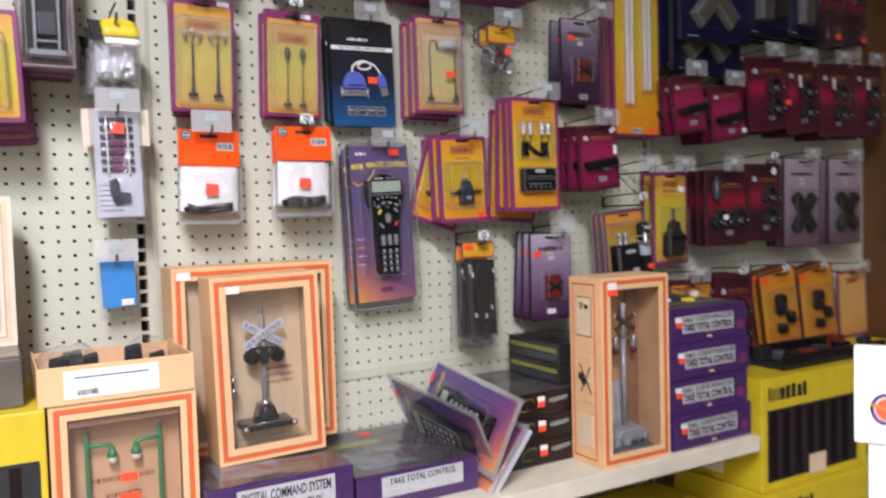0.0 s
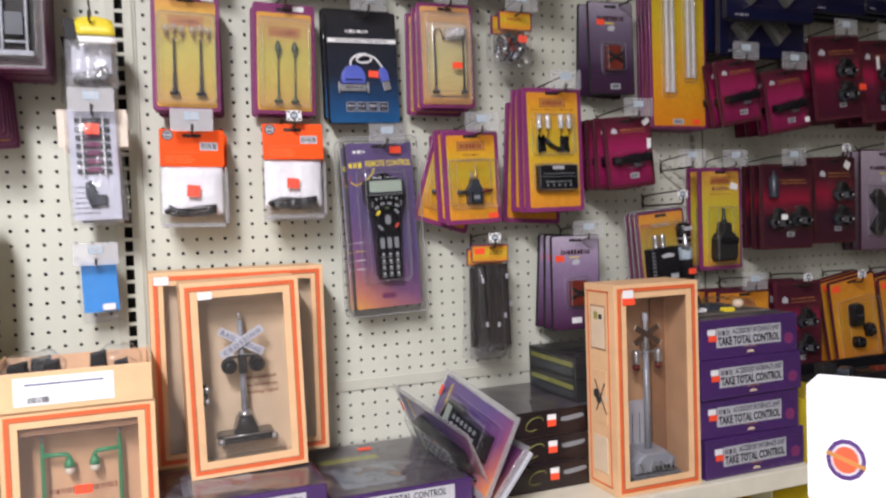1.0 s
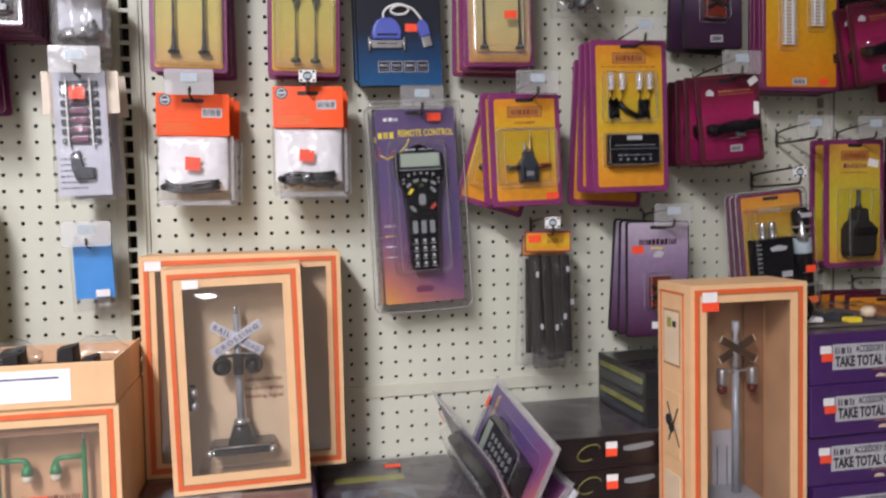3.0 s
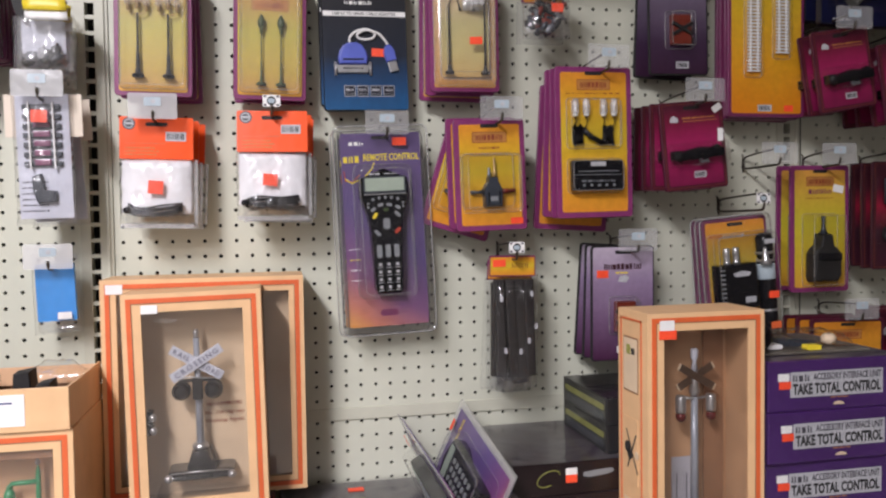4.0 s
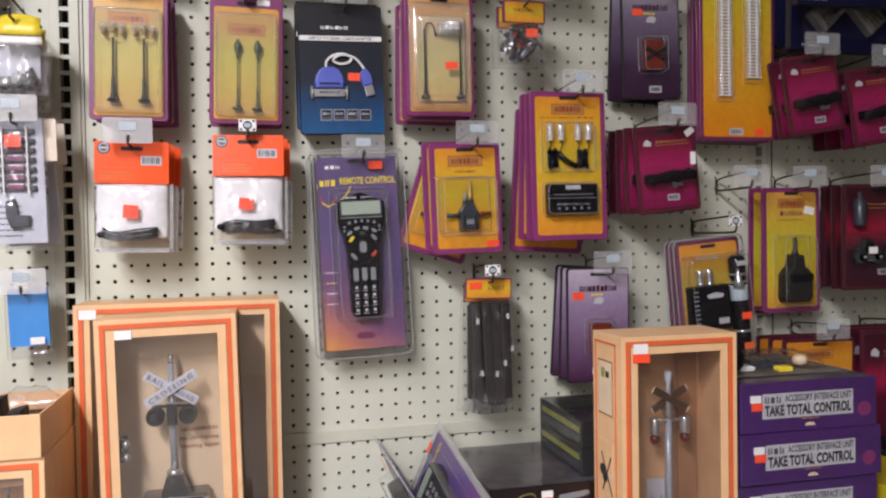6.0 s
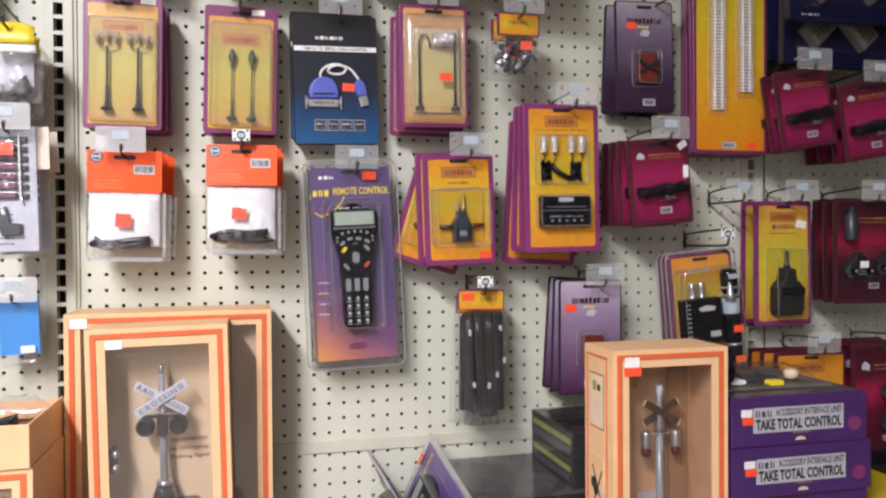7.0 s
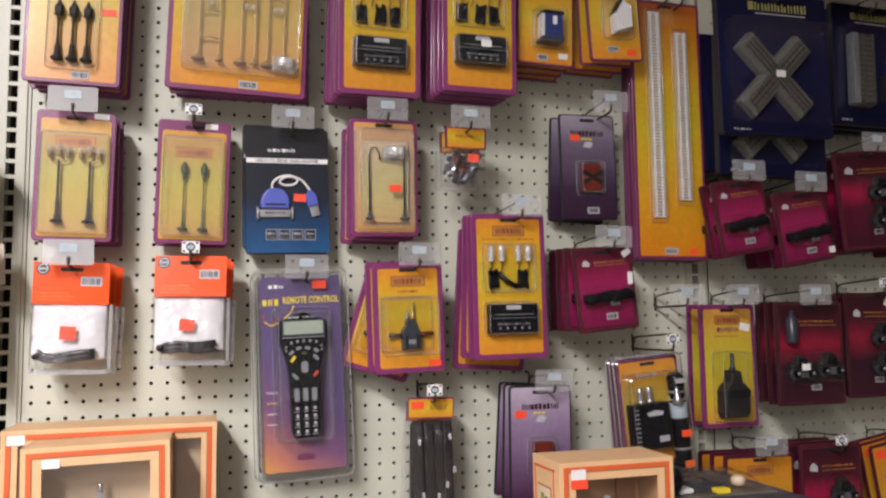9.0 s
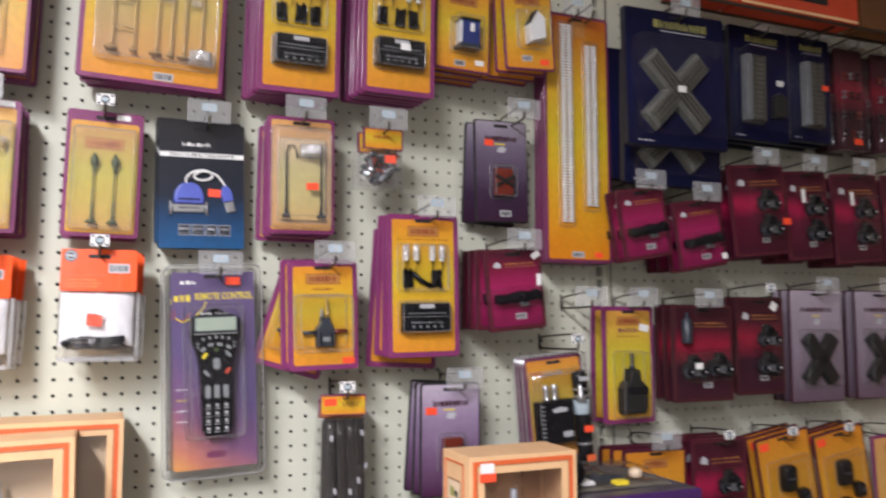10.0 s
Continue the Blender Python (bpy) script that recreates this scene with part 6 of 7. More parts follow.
ob = thing("motor_bag", pose(-0.085, -0.10, 1.676), "small clear bag of dark parts with a yellow and black header", "parts bag")
def folded_header(z0, z1, x0, x1, bulge, drop):
    """A header card folded over the bag's mouth, its face rolled forward."""
    bm = bmesh.new()
    grid = []
    for j in range(7):
        v = j / 6
        z = z0 + (z1 - z0) * (1 - (1 - v) ** 1.2)
        y = -0.010 - bulge * math.sin(math.pi * min(1.0, 0.25 + v * 0.85)) + 0.008 * v
        grid.append([bm.verts.new((x0 + (x1 - x0) * u + 0.004 * (1 - v), y, z - drop * (u - 0.5) ** 2 * 4 * v)) for u in (0, 0.2, 0.4, 0.6, 0.8, 1)])
    for a, b in zip(grid, grid[1:]):
        for i in range(5):
            bm.faces.new((a[i], a[i + 1], b[i + 1], b[i]))
    made = bmesh.ops.extrude_face_region(bm, geom=bm.faces[:])
    bmesh.ops.translate(bm, vec=(0, 0.0012, 0), verts=[g for g in made["geom"] if isinstance(g, bmesh.types.BMVert)])
    bmesh.ops.recalc_face_normals(bm, faces=bm.faces)
    return bm


part("header_card", prism([(-0.042, 0.052), (-0.034, 0.020), (-0.022, 0.010), (-0.018, 0.050)], 0.002, -0.006), M_BLACKM, ob, "black folded header side")
part("header_face", folded_header(0.024, 0.058, -0.024, 0.034, 0.010, 0.006), M_YELINK, ob, "faded yellow printed header", True)
part("header_label", folded_header(0.010, 0.030, -0.021, 0.036, 0.012, 0.0), M_WHITE, ob, "white label", True)
part("insert_card", plate(-0.030, 0.030, -0.034, 0.014, 0.008, 0.007, 0.002), M_SLIP, ob)
rnd = random.Random(23)
for k in range(7):
    a, b = rnd.uniform(-0.020, 0.020), rnd.uniform(-0.048, -0.030)
    part("motor_part", turned(lathe([(0.004, -0.010), (0.007, -0.007), (0.007, 0.005), (0.003, 0.007), (0.002, 0.012)], a, rnd.uniform(-0.006, 0.002), b, 9), rnd.uniform(0, 180), (a, 0, b)), (M_BLACKM, M_SLATE, M_GREY, M_BLACK, M_LABELG)[k % 5], ob, "", True)
part("bag", pillow(-0.040, 0.040, -0.058, 0.020, 0.010, -0.022, 0.005, 65, 7, 7), M_CLOUD, ob, "crinkled cloudy bag", True)
stack(ob, 2, 0.034, -0.004, -0.008, 1.5, 93)
hook(-0.085, 1.722, 0.10, "none")

ob = thing("track_clip_bag", pose(-0.088, -0.10, 1.490, 0, -1.2, 0), "clear bag with a dark track piece and white slip", "parts bag")
part("insert_card", plate(-0.036, 0.037, -0.090, 0.092, 0.002, 0.0, 0.002), M_SLIP, ob, "white printed slip")
for k in range(6):
    part("print_line", bars(-0.032, 0.004, -0.036 - 0.0085 * k, -0.0002, 0.0026, 12, 30 + k), M_GREYINK, ob)
part("backing_card", plate(-0.052, 0.054, 0.030, 0.092, 0.0065, 0.004, 0.001), M_PALE, ob, "tan backing card")
for s in (-1, 1):
    part("rail", box(0.0165 * s - 0.0010, 0.0165 * s + 0.0010, -0.009, -0.004, -0.018, 0.080), M_WHITE, ob, "pale metal rail")
for k in range(7):
    part("tie", box(-0.026, 0.026, -0.005, -0.001, -0.014 + 0.0138 * k, -0.006 + 0.0138 * k, 0.001), M_SLATE, ob)
    if k < 6:
        part("centre_block", box(-0.011, 0.011, -0.0068, -0.001, -0.012 + 0.0138 * k, -0.0035 + 0.0138 * k, 0.001), M_PLUM, ob)
part("clip", prism([(-0.016, -0.028), (-0.004, -0.024), (0.000, -0.048), (0.016, -0.050), (0.016, -0.066), (-0.010, -0.068), (-0.016, -0.050)], -0.001, -0.010, inset=0.002), M_SLATE, ob, "dark plastic clip")
part("bag", pillow(-0.041, 0.041, -0.098, 0.094, 0.003, -0.017, 0.0042, 66, 8, 14), M_POUCH, ob, "crinkled clear bag", True)
sticker(ob, 0.0, 0.058, -0.0165, 0.022, 0.018, 3)
stack(ob, 1, 0.040, 0.006, -0.002, -2, 94)
hook(-0.088, 1.573, 0.095)

ob = thing("blue_card_bag", pose(-0.090, -0.05, 1.287, 0, -2, 0), "small clear bag with a sky-blue card", "parts bag")
part("insert_card", plate(-0.028, 0.028, -0.044, 0.044, 0.004, -0.004, 0.002), M_BLUEBOX, ob, "sky-blue card")
part("bag", pillow(-0.034, 0.034, -0.064, 0.058, 0.006, -0.010, 0.0012, 67, 6, 9), M_BAG, ob, "crinkled clear bag", True)
part("bag_fold", pillow(-0.028, 0.030, -0.062, -0.042, 0.004, -0.012, 0.004, 68, 5, 3), M_POUCH, ob, "gathered clear bag bottom", True)
sticker(ob, 0.012, -0.036, -0.0095, 0.020, 0.011, 0, M_WHITE)
hook(-0.094, 1.322, 0.045)


# ---- cartons on the shelves ----
def window_carton(cx, z0, w, h, yfront, depth, label, inside, yaw=0.0, frame_w=0.026, card=None, shell=None, line=None, lean=0.0):
    """A cream display carton with an orange line round its film window; its foot stands at z0."""
    ob = thing("window_carton", pose(cx, yfront, z0, 0, lean, yaw), label, "display carton")
    shell, line = shell or M_CREAM, line or M_ORLINE
    a, b = -w / 2, w / 2
    t = 0.003
    part("side_panel", box(a, a + t, 0.001, depth, 0, h, 0.0008), shell, ob)
    part("side_panel", box(b - t, b, 0.001, depth, 0, h, 0.0008), shell, ob)
    part("top_panel", box(a + t, b - t, 0.001, depth, h - t, h, 0.0008), shell, ob)
    part("bottom_panel", box(a + t, b - t, 0.001, depth, 0, t, 0.0008), shell, ob)
    part("back_panel", box(a + t, b - t, depth - t, depth, t, h - t), inside, ob, "brown inner card")
    part("front_frame", ring(a, b, 0, h, frame_w, -0.0015, 0.001), shell, ob, "cream front frame")
    part("orange_line", ring(a + 0.0066, b - 0.0066, 0.0066, h - 0.0066, 0.0066, -0.0022, -0.0014), line, ob, "orange printed line")
    part("dark_line", ring(a + 0.0134, b - 0.0134, 0.0134, h - 0.0134, 0.0011, -0.0021, -0.0014), M_KRAFTD, ob, "thin dark printed line")
    part("inner_wall", ring(a + t + 0.0002, b - t - 0.0002, t + 0.0002, h - t - 0.0002, 0.012, 0.004, depth - t - 0.001), inside, ob, "brown card inner walls")
    if card:
        part("inner_card", box(a + 0.0155, b - 0.0155, card, card + 0.0015, 0.0155, h - 0.0155), inside, ob, "tan printed inner card")
    part("window", box(a + frame_w - 0.004, b - frame_w + 0.004, 0.0014, 0.0018, frame_w - 0.004, h - frame_w + 0.004), M_WIN, ob, "clear film window")
    return ob


# violet system cartons lying flat under the window cartons
def violet_flat(x0, x1, y0, y1, z0, z1, label, text, tsize):
    ob = thing("system_carton", pose((x0 + x1) / 2, y0, z0), label, "carton")
    w, d, h = (x1 - x0) / 2, y1 - y0, z1 - z0
    part("carton", box(-w, w, 0, d, 0, h, 0.003), M_VIOBOX, ob)
    part("top_mottle", box(-w + 0.006, w - 0.006, 0.006, d - 0.006, h + 0.0004, h + 0.001), M_TOPPRINT, ob, "mottled grey top")
    part("top_picture", box(-w * 0.75, w * 0.15, d * 0.12, d * 0.5, h + 0.0011, h + 0.0016), M_PICT, ob, "grey-blue printed picture")
    part("top_band", box(-w * 0.8, w * 0.1, d * 0.62, d * 0.70, h + 0.0011, h + 0.0016), M_OLIVE, ob, "olive printed band")
    part("wrap", box(-w - 0.001, w + 0.001, -0.001, d + 0.001, 0.0005, h + 0.0025, 0.003), M_SHRINK, ob, "glossy shrink wrap")
    part("title_panel", box(-w * 0.62, w * 0.72, -0.0016, -0.0024, h * 0.34, h * 0.92), M_LABELG, ob, "pale title panel")
    for i, line in enumerate(text):
        lettering(line, w * 0.05, h * (0.77 - 0.27 * i), -0.0027, w * tsize[i], h * 0.19, M_INK, ob)
    return ob


ob = violet_flat(-0.012, 0.232, -0.312, -0.012, 0.880, 0.972, "violet shrink-wrapped command system carton lying flat on the shelf", ("DIGITAL COMMAND SYSTEM", "TAKE TOTAL CONTROL"), (1.22, 1.0))
ob = violet_flat(0.240, 0.484, -0.305, -0.012, 0.880, 0.942, "violet shrink-wrapped carton lying flat on the shelf", ("TAKE TOTAL CONTROL",), (1.1,))
part("price_sticker", box(-0.012, 0.014, 0.235, 0.252, 0.0648, 0.0654), M_STICK, ob, "small fluorescent red price sticker")

# large carton behind, then the crossing signal carton before it
ob = window_carton(0.134, 0.9745, 0.296, 0.333, -0.118, 0.10, "large cream carton with an orange line and a wide film window", M_TAN, 0, 0.0225, 0.030)
part("tag", plate(-0.140, -0.116, 0.312, 0.326, -0.0024, -0.0030, 0.001), M_WHITE, ob, "white price tag")
ob = window_carton(0.1305, 0.9765, 0.189, 0.318, -0.205, 0.082, "cream window carton holding a crossing flasher signal", M_TAN, 0, 0.026, 0.061, lean=-1.1)
part("tag", plate(-0.068, -0.046, 0.290, 0.302, -0.0024, -0.0030, 0.001), M_WHITE, ob, "white price tag")
signal_from = set(ob.children)
sg = part("signal_mast", tube([(0, 0.036, 0.090), (0, 0.036, 0.254)], [0.0058, 0.0042], 10), M_MAST, ob, "grey signal mast", True)
part("mast_tip", lathe([(0.0045, 0), (0.003, 0.004), (0.0045, 0.008), (0.002, 0.013)], 0, 0.036, 0.254, 10), M_SILVER, ob, "", True)
for s, words in ((1, (("RAIL", -0.0235, 0.026), ("ROAD", 0.0225, 0.027))), (-1, (("CROSSING", 0.0, 0.070),))):
    tip = Matrix.Translation((0, 0, 0.219)) @ Matrix.Rotation(radians(31 * s), 4, "Y") @ Matrix.Translation((0, 0, -0.219))
    y0 = 0.0255 + 0.002 * s
    part("crossbuck", turned(box(-0.041, 0.041, y0, y0 + 0.0025, 0.2120, 0.2260, 0.0008), 31 * s, (0, 0, 0.219)), M_BOARDW, ob, "white crossbuck board")
    for word, wx, ww in words:
        lettering(word, wx, 0.219, y0 - 0.001, ww, 0.0074, M_CROSSINK, ob, spacing=1.35).data.transform(tip)
part("lamp_bar", box(-0.026, 0.026, 0.024, 0.030, 0.192, 0.196, 0.001), M_BLACKM, ob)
part("lamp_bracket", box(-0.007, 0.007, 0.022, 0.034, 0.166, 0.198, 0.002), M_BLACKM, ob)
for s in (-1, 1):
    part("flasher_hood", disc(0.0225 * s, 0.034, 0.180, 0.0130, 0.014), M_BLACKM, ob, "black flasher hood")
    part("flasher_lens", ball(0.0225 * s, 0.019, 0.180, 0.0112), M_GLOSS, ob, "dark glossy round lens", True)
part("lamp_wire", tube(flowing([(-0.026, 0.024, 0.196), (-0.012, 0.022, 0.200), (0.004, 0.022, 0.198), (0.026, 0.024, 0.196)]), 0.0012, 6), M_SILVER, ob, "", True)
part("signal_foot", prism([(-0.021, 0.066), (0.021, 0.066), (0.015, 0.084), (0.011, 0.094), (-0.011, 0.094), (-0.015, 0.084)], 0.052, 0.016, inset=0.004), M_GLOSS, ob, "glossy black mast foot", True)
part("foot_collar", lathe([(0.0110, 0), (0.0120, 0.0025), (0.0105, 0.006), (0.0080, 0.008)], 0, 0.036, 0.093, 14), M_SILVER, ob, "silver collar", True)
part("signal_base", prism(rounded(-0.048, 0.048, 0.050, 0.066, 0.0078), 0.059, 0.008, inset=0.007), M_GLOSS, ob, "glossy black oval base", True)
# Silver balls and an edge line put the black base's glints into shapes.
for sx in (-1, 1):
    part("base_glint", ball(0.0435 * sx, 0.0115, 0.058, 0.0062, None, 0.9), M_SILVER, ob, "silver ball standing in for the base's white glint", True)
part("base_edge_glint", tube([(-0.040, 0.0085, 0.0655), (0.0, 0.0080, 0.0662), (0.040, 0.0085, 0.0655)], 0.0010, 6), M_SILVER, ob, "", True)
for piece in set(ob.children) - signal_from:
    piece.data.transform(Matrix.Translation((0, 0, -0.0065)))
part("side_clip", box(-0.070, -0.061, 0.010, 0.030, 0.116, 0.150, 0.002), M_BLACK, ob, "black side clip")
for z in (0.122, 0.141):
    part("lens_cap", ball(-0.061, 0.012, z, 0.0052, None, 1.1), M_SILVER, ob, "", True)
part("film_crease", turned(turned(prism([(-0.056, 0.278), (-0.044, 0.275), (-0.026, 0.276), (-0.020, 0.279), (-0.036, 0.2825), (-0.052, 0.282)], 0.0035, 0.0022, inset=0.0008), -24, (-0.038, 0.003, 0.279), "X"), -9, (-0.038, 0.003, 0.279), "Z"), M_CLEAR, ob, "crease in the film window")
lettering("No. 154 Highway", 0.034, 0.130, 0.0608, 0.056, 0.0075, M_NAMEINK, ob)
lettering("Flashing Signal", 0.034, 0.118, 0.0608, 0.054, 0.0075, M_NAMEINK, ob)
part("name_shape", bars(0.008, 0.060, 0.144, 0.0608, 0.0058, 12, 3), M_NAMEINK, ob)
part("inner_tray", box(-0.060, 0.062, 0.006, 0.070, 0.0155, 0.034, 0.003), M_WIN, ob, "clear plastic tray")

# tall signal carton at the shelf's edge
ob = window_carton(0.830, 0.8805, 0.180, 0.376, -0.356, 0.094, "tall cream window carton with a double crossing signal", M_KRAFT, 0, 0.025, 0.073)
part("tag", plate(-0.072, -0.050, 0.352, 0.366, -0.0024, -0.0030, 0.001), M_WHITE, ob, "white price tag")
sticker(ob, -0.060, 0.346, -0.0024, 0.026, 0.013, 0)
for z0, z1, mt in ((0.26, 0.335, M_TAN), (0.125, 0.22, M_CREAM), (0.035, 0.10, M_TAN)):
    part("side_picture", box(-0.0914, -0.0902, 0.028, 0.072, z0, z1), mt, ob, "small printed picture panel")
ln = box(-0.0911, -0.0902, 0.016, 0.0185, 0.012, 0.364)
ln = box(-0.0911, -0.0902, 0.0815, 0.084, 0.012, 0.364, 0, ln)
ln = box(-0.0911, -0.0902, 0.016, 0.084, 0.3615, 0.364, 0, ln)
part("side_line", box(-0.0911, -0.0902, 0.016, 0.084, 0.012, 0.0145, 0, ln), M_ORLINE, ob, "orange printed line")
for tilt, ln_ in ((58, 0.034), (-62, 0.030)):
    part("side_figure", turned(box(-0.0918, -0.0913, 0.046 - ln_, 0.046 + ln_, 0.1705, 0.1737), tilt, (-0.091, 0.046, 0.172), "X"), M_INK, ob, "dark printed crossbuck")
for fy, fz, fr_, mt in ((0.060, 0.176, 0.0085, M_INK), (0.052, 0.166, 0.0075, M_INK), (0.030, 0.170, 0.0060, M_TAN)):
    lamp = disc(0, 0, 0, fr_, 0.0006, 12)
    bmesh.ops.transform(lamp, matrix=Matrix.Translation((-0.0914, fy, fz)) @ Matrix.Rotation(radians(-90), 4, "Z"), verts=lamp.verts)
    part("side_figure", lamp, mt, ob, "dark printed lamp")
part("side_frame", box(-0.0911, -0.0902, 0.0265, 0.0735, 0.2575, 0.3375), M_KRAFTD, ob, "thin dark printed frame")
part("side_icon", box(-0.0918, -0.0913, 0.050, 0.062, 0.312, 0.326, 0.0002), M_OLIVE, ob)
part("side_icon", box(-0.0918, -0.0913, 0.036, 0.047, 0.313, 0.322, 0.0002), M_INK, ob)
part("signal_mast", tube([(0.004, 0.040, 0.066), (0.004, 0.040, 0.250)], [0.0062, 0.0050], 10), M_MAST, ob, "grey signal mast", True)
# Bluish white instead of silver puts the finial's bright reflection into its colour.
part("mast_tip", lathe([(0.005, 0), (0.003, 0.018), (0.0055, 0.022), (0.0055, 0.034), (0.004, 0.036)], 0.004, 0.040, 0.282, 10), M_BOARDW, ob, "silver mast finial whitened for its glint", True)
part("mast_collar", lathe([(0.006, 0), (0.008, 0.008), (0.006, 0.018), (0.008, 0.026), (0.005, 0.036)], 0.004, 0.040, 0.248, 10), M_SILVER, ob, "", True)
for s in (-1, 1):
    part("crossbuck", turned(box(-0.028, 0.036, 0.034 - 0.002 * s, 0.0365 - 0.002 * s, 0.272, 0.283, 0.0008), 30 * s, (0.004, 0, 0.2775)), M_WOODD, ob, "dark brown crossbuck board")
    for e in (-0.0285, 0.0345):
        part("crossbuck_tip", turned(box(e, e + 0.0020, 0.0338 - 0.002 * s, 0.0362 - 0.002 * s, 0.2725, 0.2825), 30 * s, (0.004, 0, 0.2775)), M_TAN, ob, "pale board end")
    part("lamp_body", lathe([(0.007, 0), (0.0075, 0.004), (0.0075, 0.022), (0.006, 0.025)], 0.004 + 0.024 * s, 0.036, 0.226, 10), M_SILVER, ob, "silver lamp body", True)
    part("lamp_lens", ball(0.004 + 0.024 * s, 0.036, 0.220, 0.0075), M_AMBERRED, ob, "dark red lens", True)
part("lamp_bar", tube([(-0.020, 0.038, 0.248), (0.004, 0.038, 0.244), (0.028, 0.038, 0.248)], 0.0022), M_SILVER, ob, "", True)
part("signal_base", prism([(-0.044, 0.026), (0.052, 0.026), (0.052, 0.050), (0.030, 0.068), (-0.022, 0.068), (-0.044, 0.050)], 0.068, 0.014, inset=0.007), M_MAST, ob, "grey cast base")
part("base_foot", box(-0.048, 0.056, 0.010, 0.070, 0.0155, 0.0275, 0.002), M_GREY, ob)
for k in range(4):
    part("base_strut", turned(box(-0.030 + 0.021 * k, -0.026 + 0.021 * k, 0.0105, 0.0142, 0.030, 0.050, 0.0006), 24 if k % 2 else -24, (-0.028 + 0.021 * k, 0, 0.040)), M_SILVER, ob)
for k in range(5):
    part("base_slot", box(0.0 + 0.0085 * k, 0.005 + 0.0085 * k, 0.0112, 0.0135, 0.034, 0.041), M_BLACKM, ob)
part("leaflet", box(-0.016, 0.026, 0.0705, 0.0722, 0.030, 0.150), M_SLIP, ob, "grey-white folded leaflet")
for lx_ in (-0.008, 0.008):
    part("leaflet_line", box(lx_ - 0.0006, lx_ + 0.0006, 0.0698, 0.0704, 0.045, 0.125), M_GREYINK, ob)
# Dark strip put in for the shade along the right inside.
part("shade_strip", box(0.030, 0.062, 0.060, 0.063, 0.02, 0.34), M_KRAFTD, ob)

# violet interface unit cartons
for k, (x0, x1, dy) in enumerate(((0.934, 1.176, 0.0), (0.929, 1.165, 0.004), (0.928, 1.170, -0.001), (0.931, 1.163, 0.002))):
    h = 0.0742
    ob = thing("interface_carton", pose((x0 + x1) / 2, -0.352 + dy, 0.8806 + 0.0746 * k, 0, 0, (0.8, -0.6, 0.5, -0.3)[k]), "violet carton with a pale title panel in a stack of four", "carton", "stacked violet cartons")
    w = (x1 - x0) / 2
    part("carton", box(-w, w, 0, 0.24, 0, h, 0.002), M_VIOBOX, ob)
    part("title_panel", box(-0.080, 0.074, -0.0008, -0.0002, 0.0205, 0.0575), M_LABELG, ob, "pale title panel")
    lettering("ACCESSORY INTERFACE UNIT", 0.014, 0.0497, -0.0011, 0.114, 0.0105, M_GREYINK, ob, bold=0.03)
    part("name_shape", bars(-0.076, -0.047, 0.0490, -0.0009, 0.0105, 3, 3), M_GREYINK, ob)
    lettering("TAKE TOTAL CONTROL", -0.003, 0.0325, -0.0011, 0.147, 0.0165, M_INK, ob, bold=0.045)
    part("wrap", box(-w - 0.001, w + 0.001, -0.0018, 0.241, 0.0004, h - 0.0002, 0.003), M_SHRINK, ob, "glossy shrink wrap")
    part("thumb_notch", prism([(0.009 * math.cos(a * 0.4488), 0.007 + 0.005 * math.sin(a * 0.4488)) for a in range(8)], -0.0002, -0.001), M_TAN, ob, "pale thumb notch")
    part("print_line", bars(-0.014, 0.018, 0.018, -0.0003, 0.0015, 3, 2), M_GOLD, ob)
    part("emblem", prism([(w - 0.022 + 0.012 * math.cos(a * 0.6283), 0.026 + 0.011 * math.sin(a * 0.6283)) for a in range(10)], -0.0002, -0.0006), M_PLUM_L, ob)
    part("tag", plate(-0.100, -0.082, 0.045, 0.056, -0.0004, -0.0010, 0.001), M_WHITE, ob, "white price tag")
    sticker(ob, -0.089, 0.039, -0.0010, 0.019, 0.011, 0)
    if k == 3:
        part("top_mottle", box(-w + 0.005, w - 0.005, 0.005, 0.235, h - 0.0001, h + 0.0003), M_TOPPRINT, ob, "mottled printed top")
ob = thing("wrapped_parts", pose(1.035, -0.22, 1.1796), "clear tray of dark parts lying on the violet cartons", "tray")
part("tray", box(-0.10, 0.10, -0.09, 0.06, 0, 0.004, 0.0015), M_BROWNGREY, ob, "brown-grey printed backing card")
part("dark_part", prism([(-0.070, 0.0045), (-0.022, 0.0045), (-0.028, 0.018), (-0.060, 0.021)], -0.040, 0.030, inset=0.003), M_BLACKM, ob)
part("dark_part", prism([(-0.012, 0.0045), (0.040, 0.0045), (0.034, 0.012), (-0.004, 0.017)], -0.045, 0.015, inset=0.003), M_SLATE, ob)
part("pale_part", plate(-0.066, -0.040, 0.006, 0.013, -0.072, -0.050, 0.003), M_TIES, ob, "small pale part")
part("pale_part", lathe([(0.004, 0), (0.011, 0.004), (0.012, 0.012), (0.007, 0.018)], 0.060, -0.045, 0.0045, 10), M_TAN, ob, "", True)
part("yellow_part", plate(-0.006, 0.018, 0.0045, 0.012, -0.084, -0.070, 0.002), M_YELINK, ob, "small yellow part")
part("dark_knob", ball(-0.082, -0.070, 0.0275, 0.023), M_BLACK, ob, "round glossy black knob", True)
for x, seed in ((-0.026, 81), (0.050, 82)):
    bag = pillow(-0.042, 0.042, -0.060, 0.050, 0.002, -0.013, 0.004, seed, 6, 6)
    bmesh.ops.transform(bag, matrix=Matrix.Translation((x, -0.010, 0.007)) @ Matrix.Rotation(radians(-90), 4, "X"), verts=bag.verts)
    part("crinkled_bag", bag, M_BAG, ob, "crinkled clear bag", True)

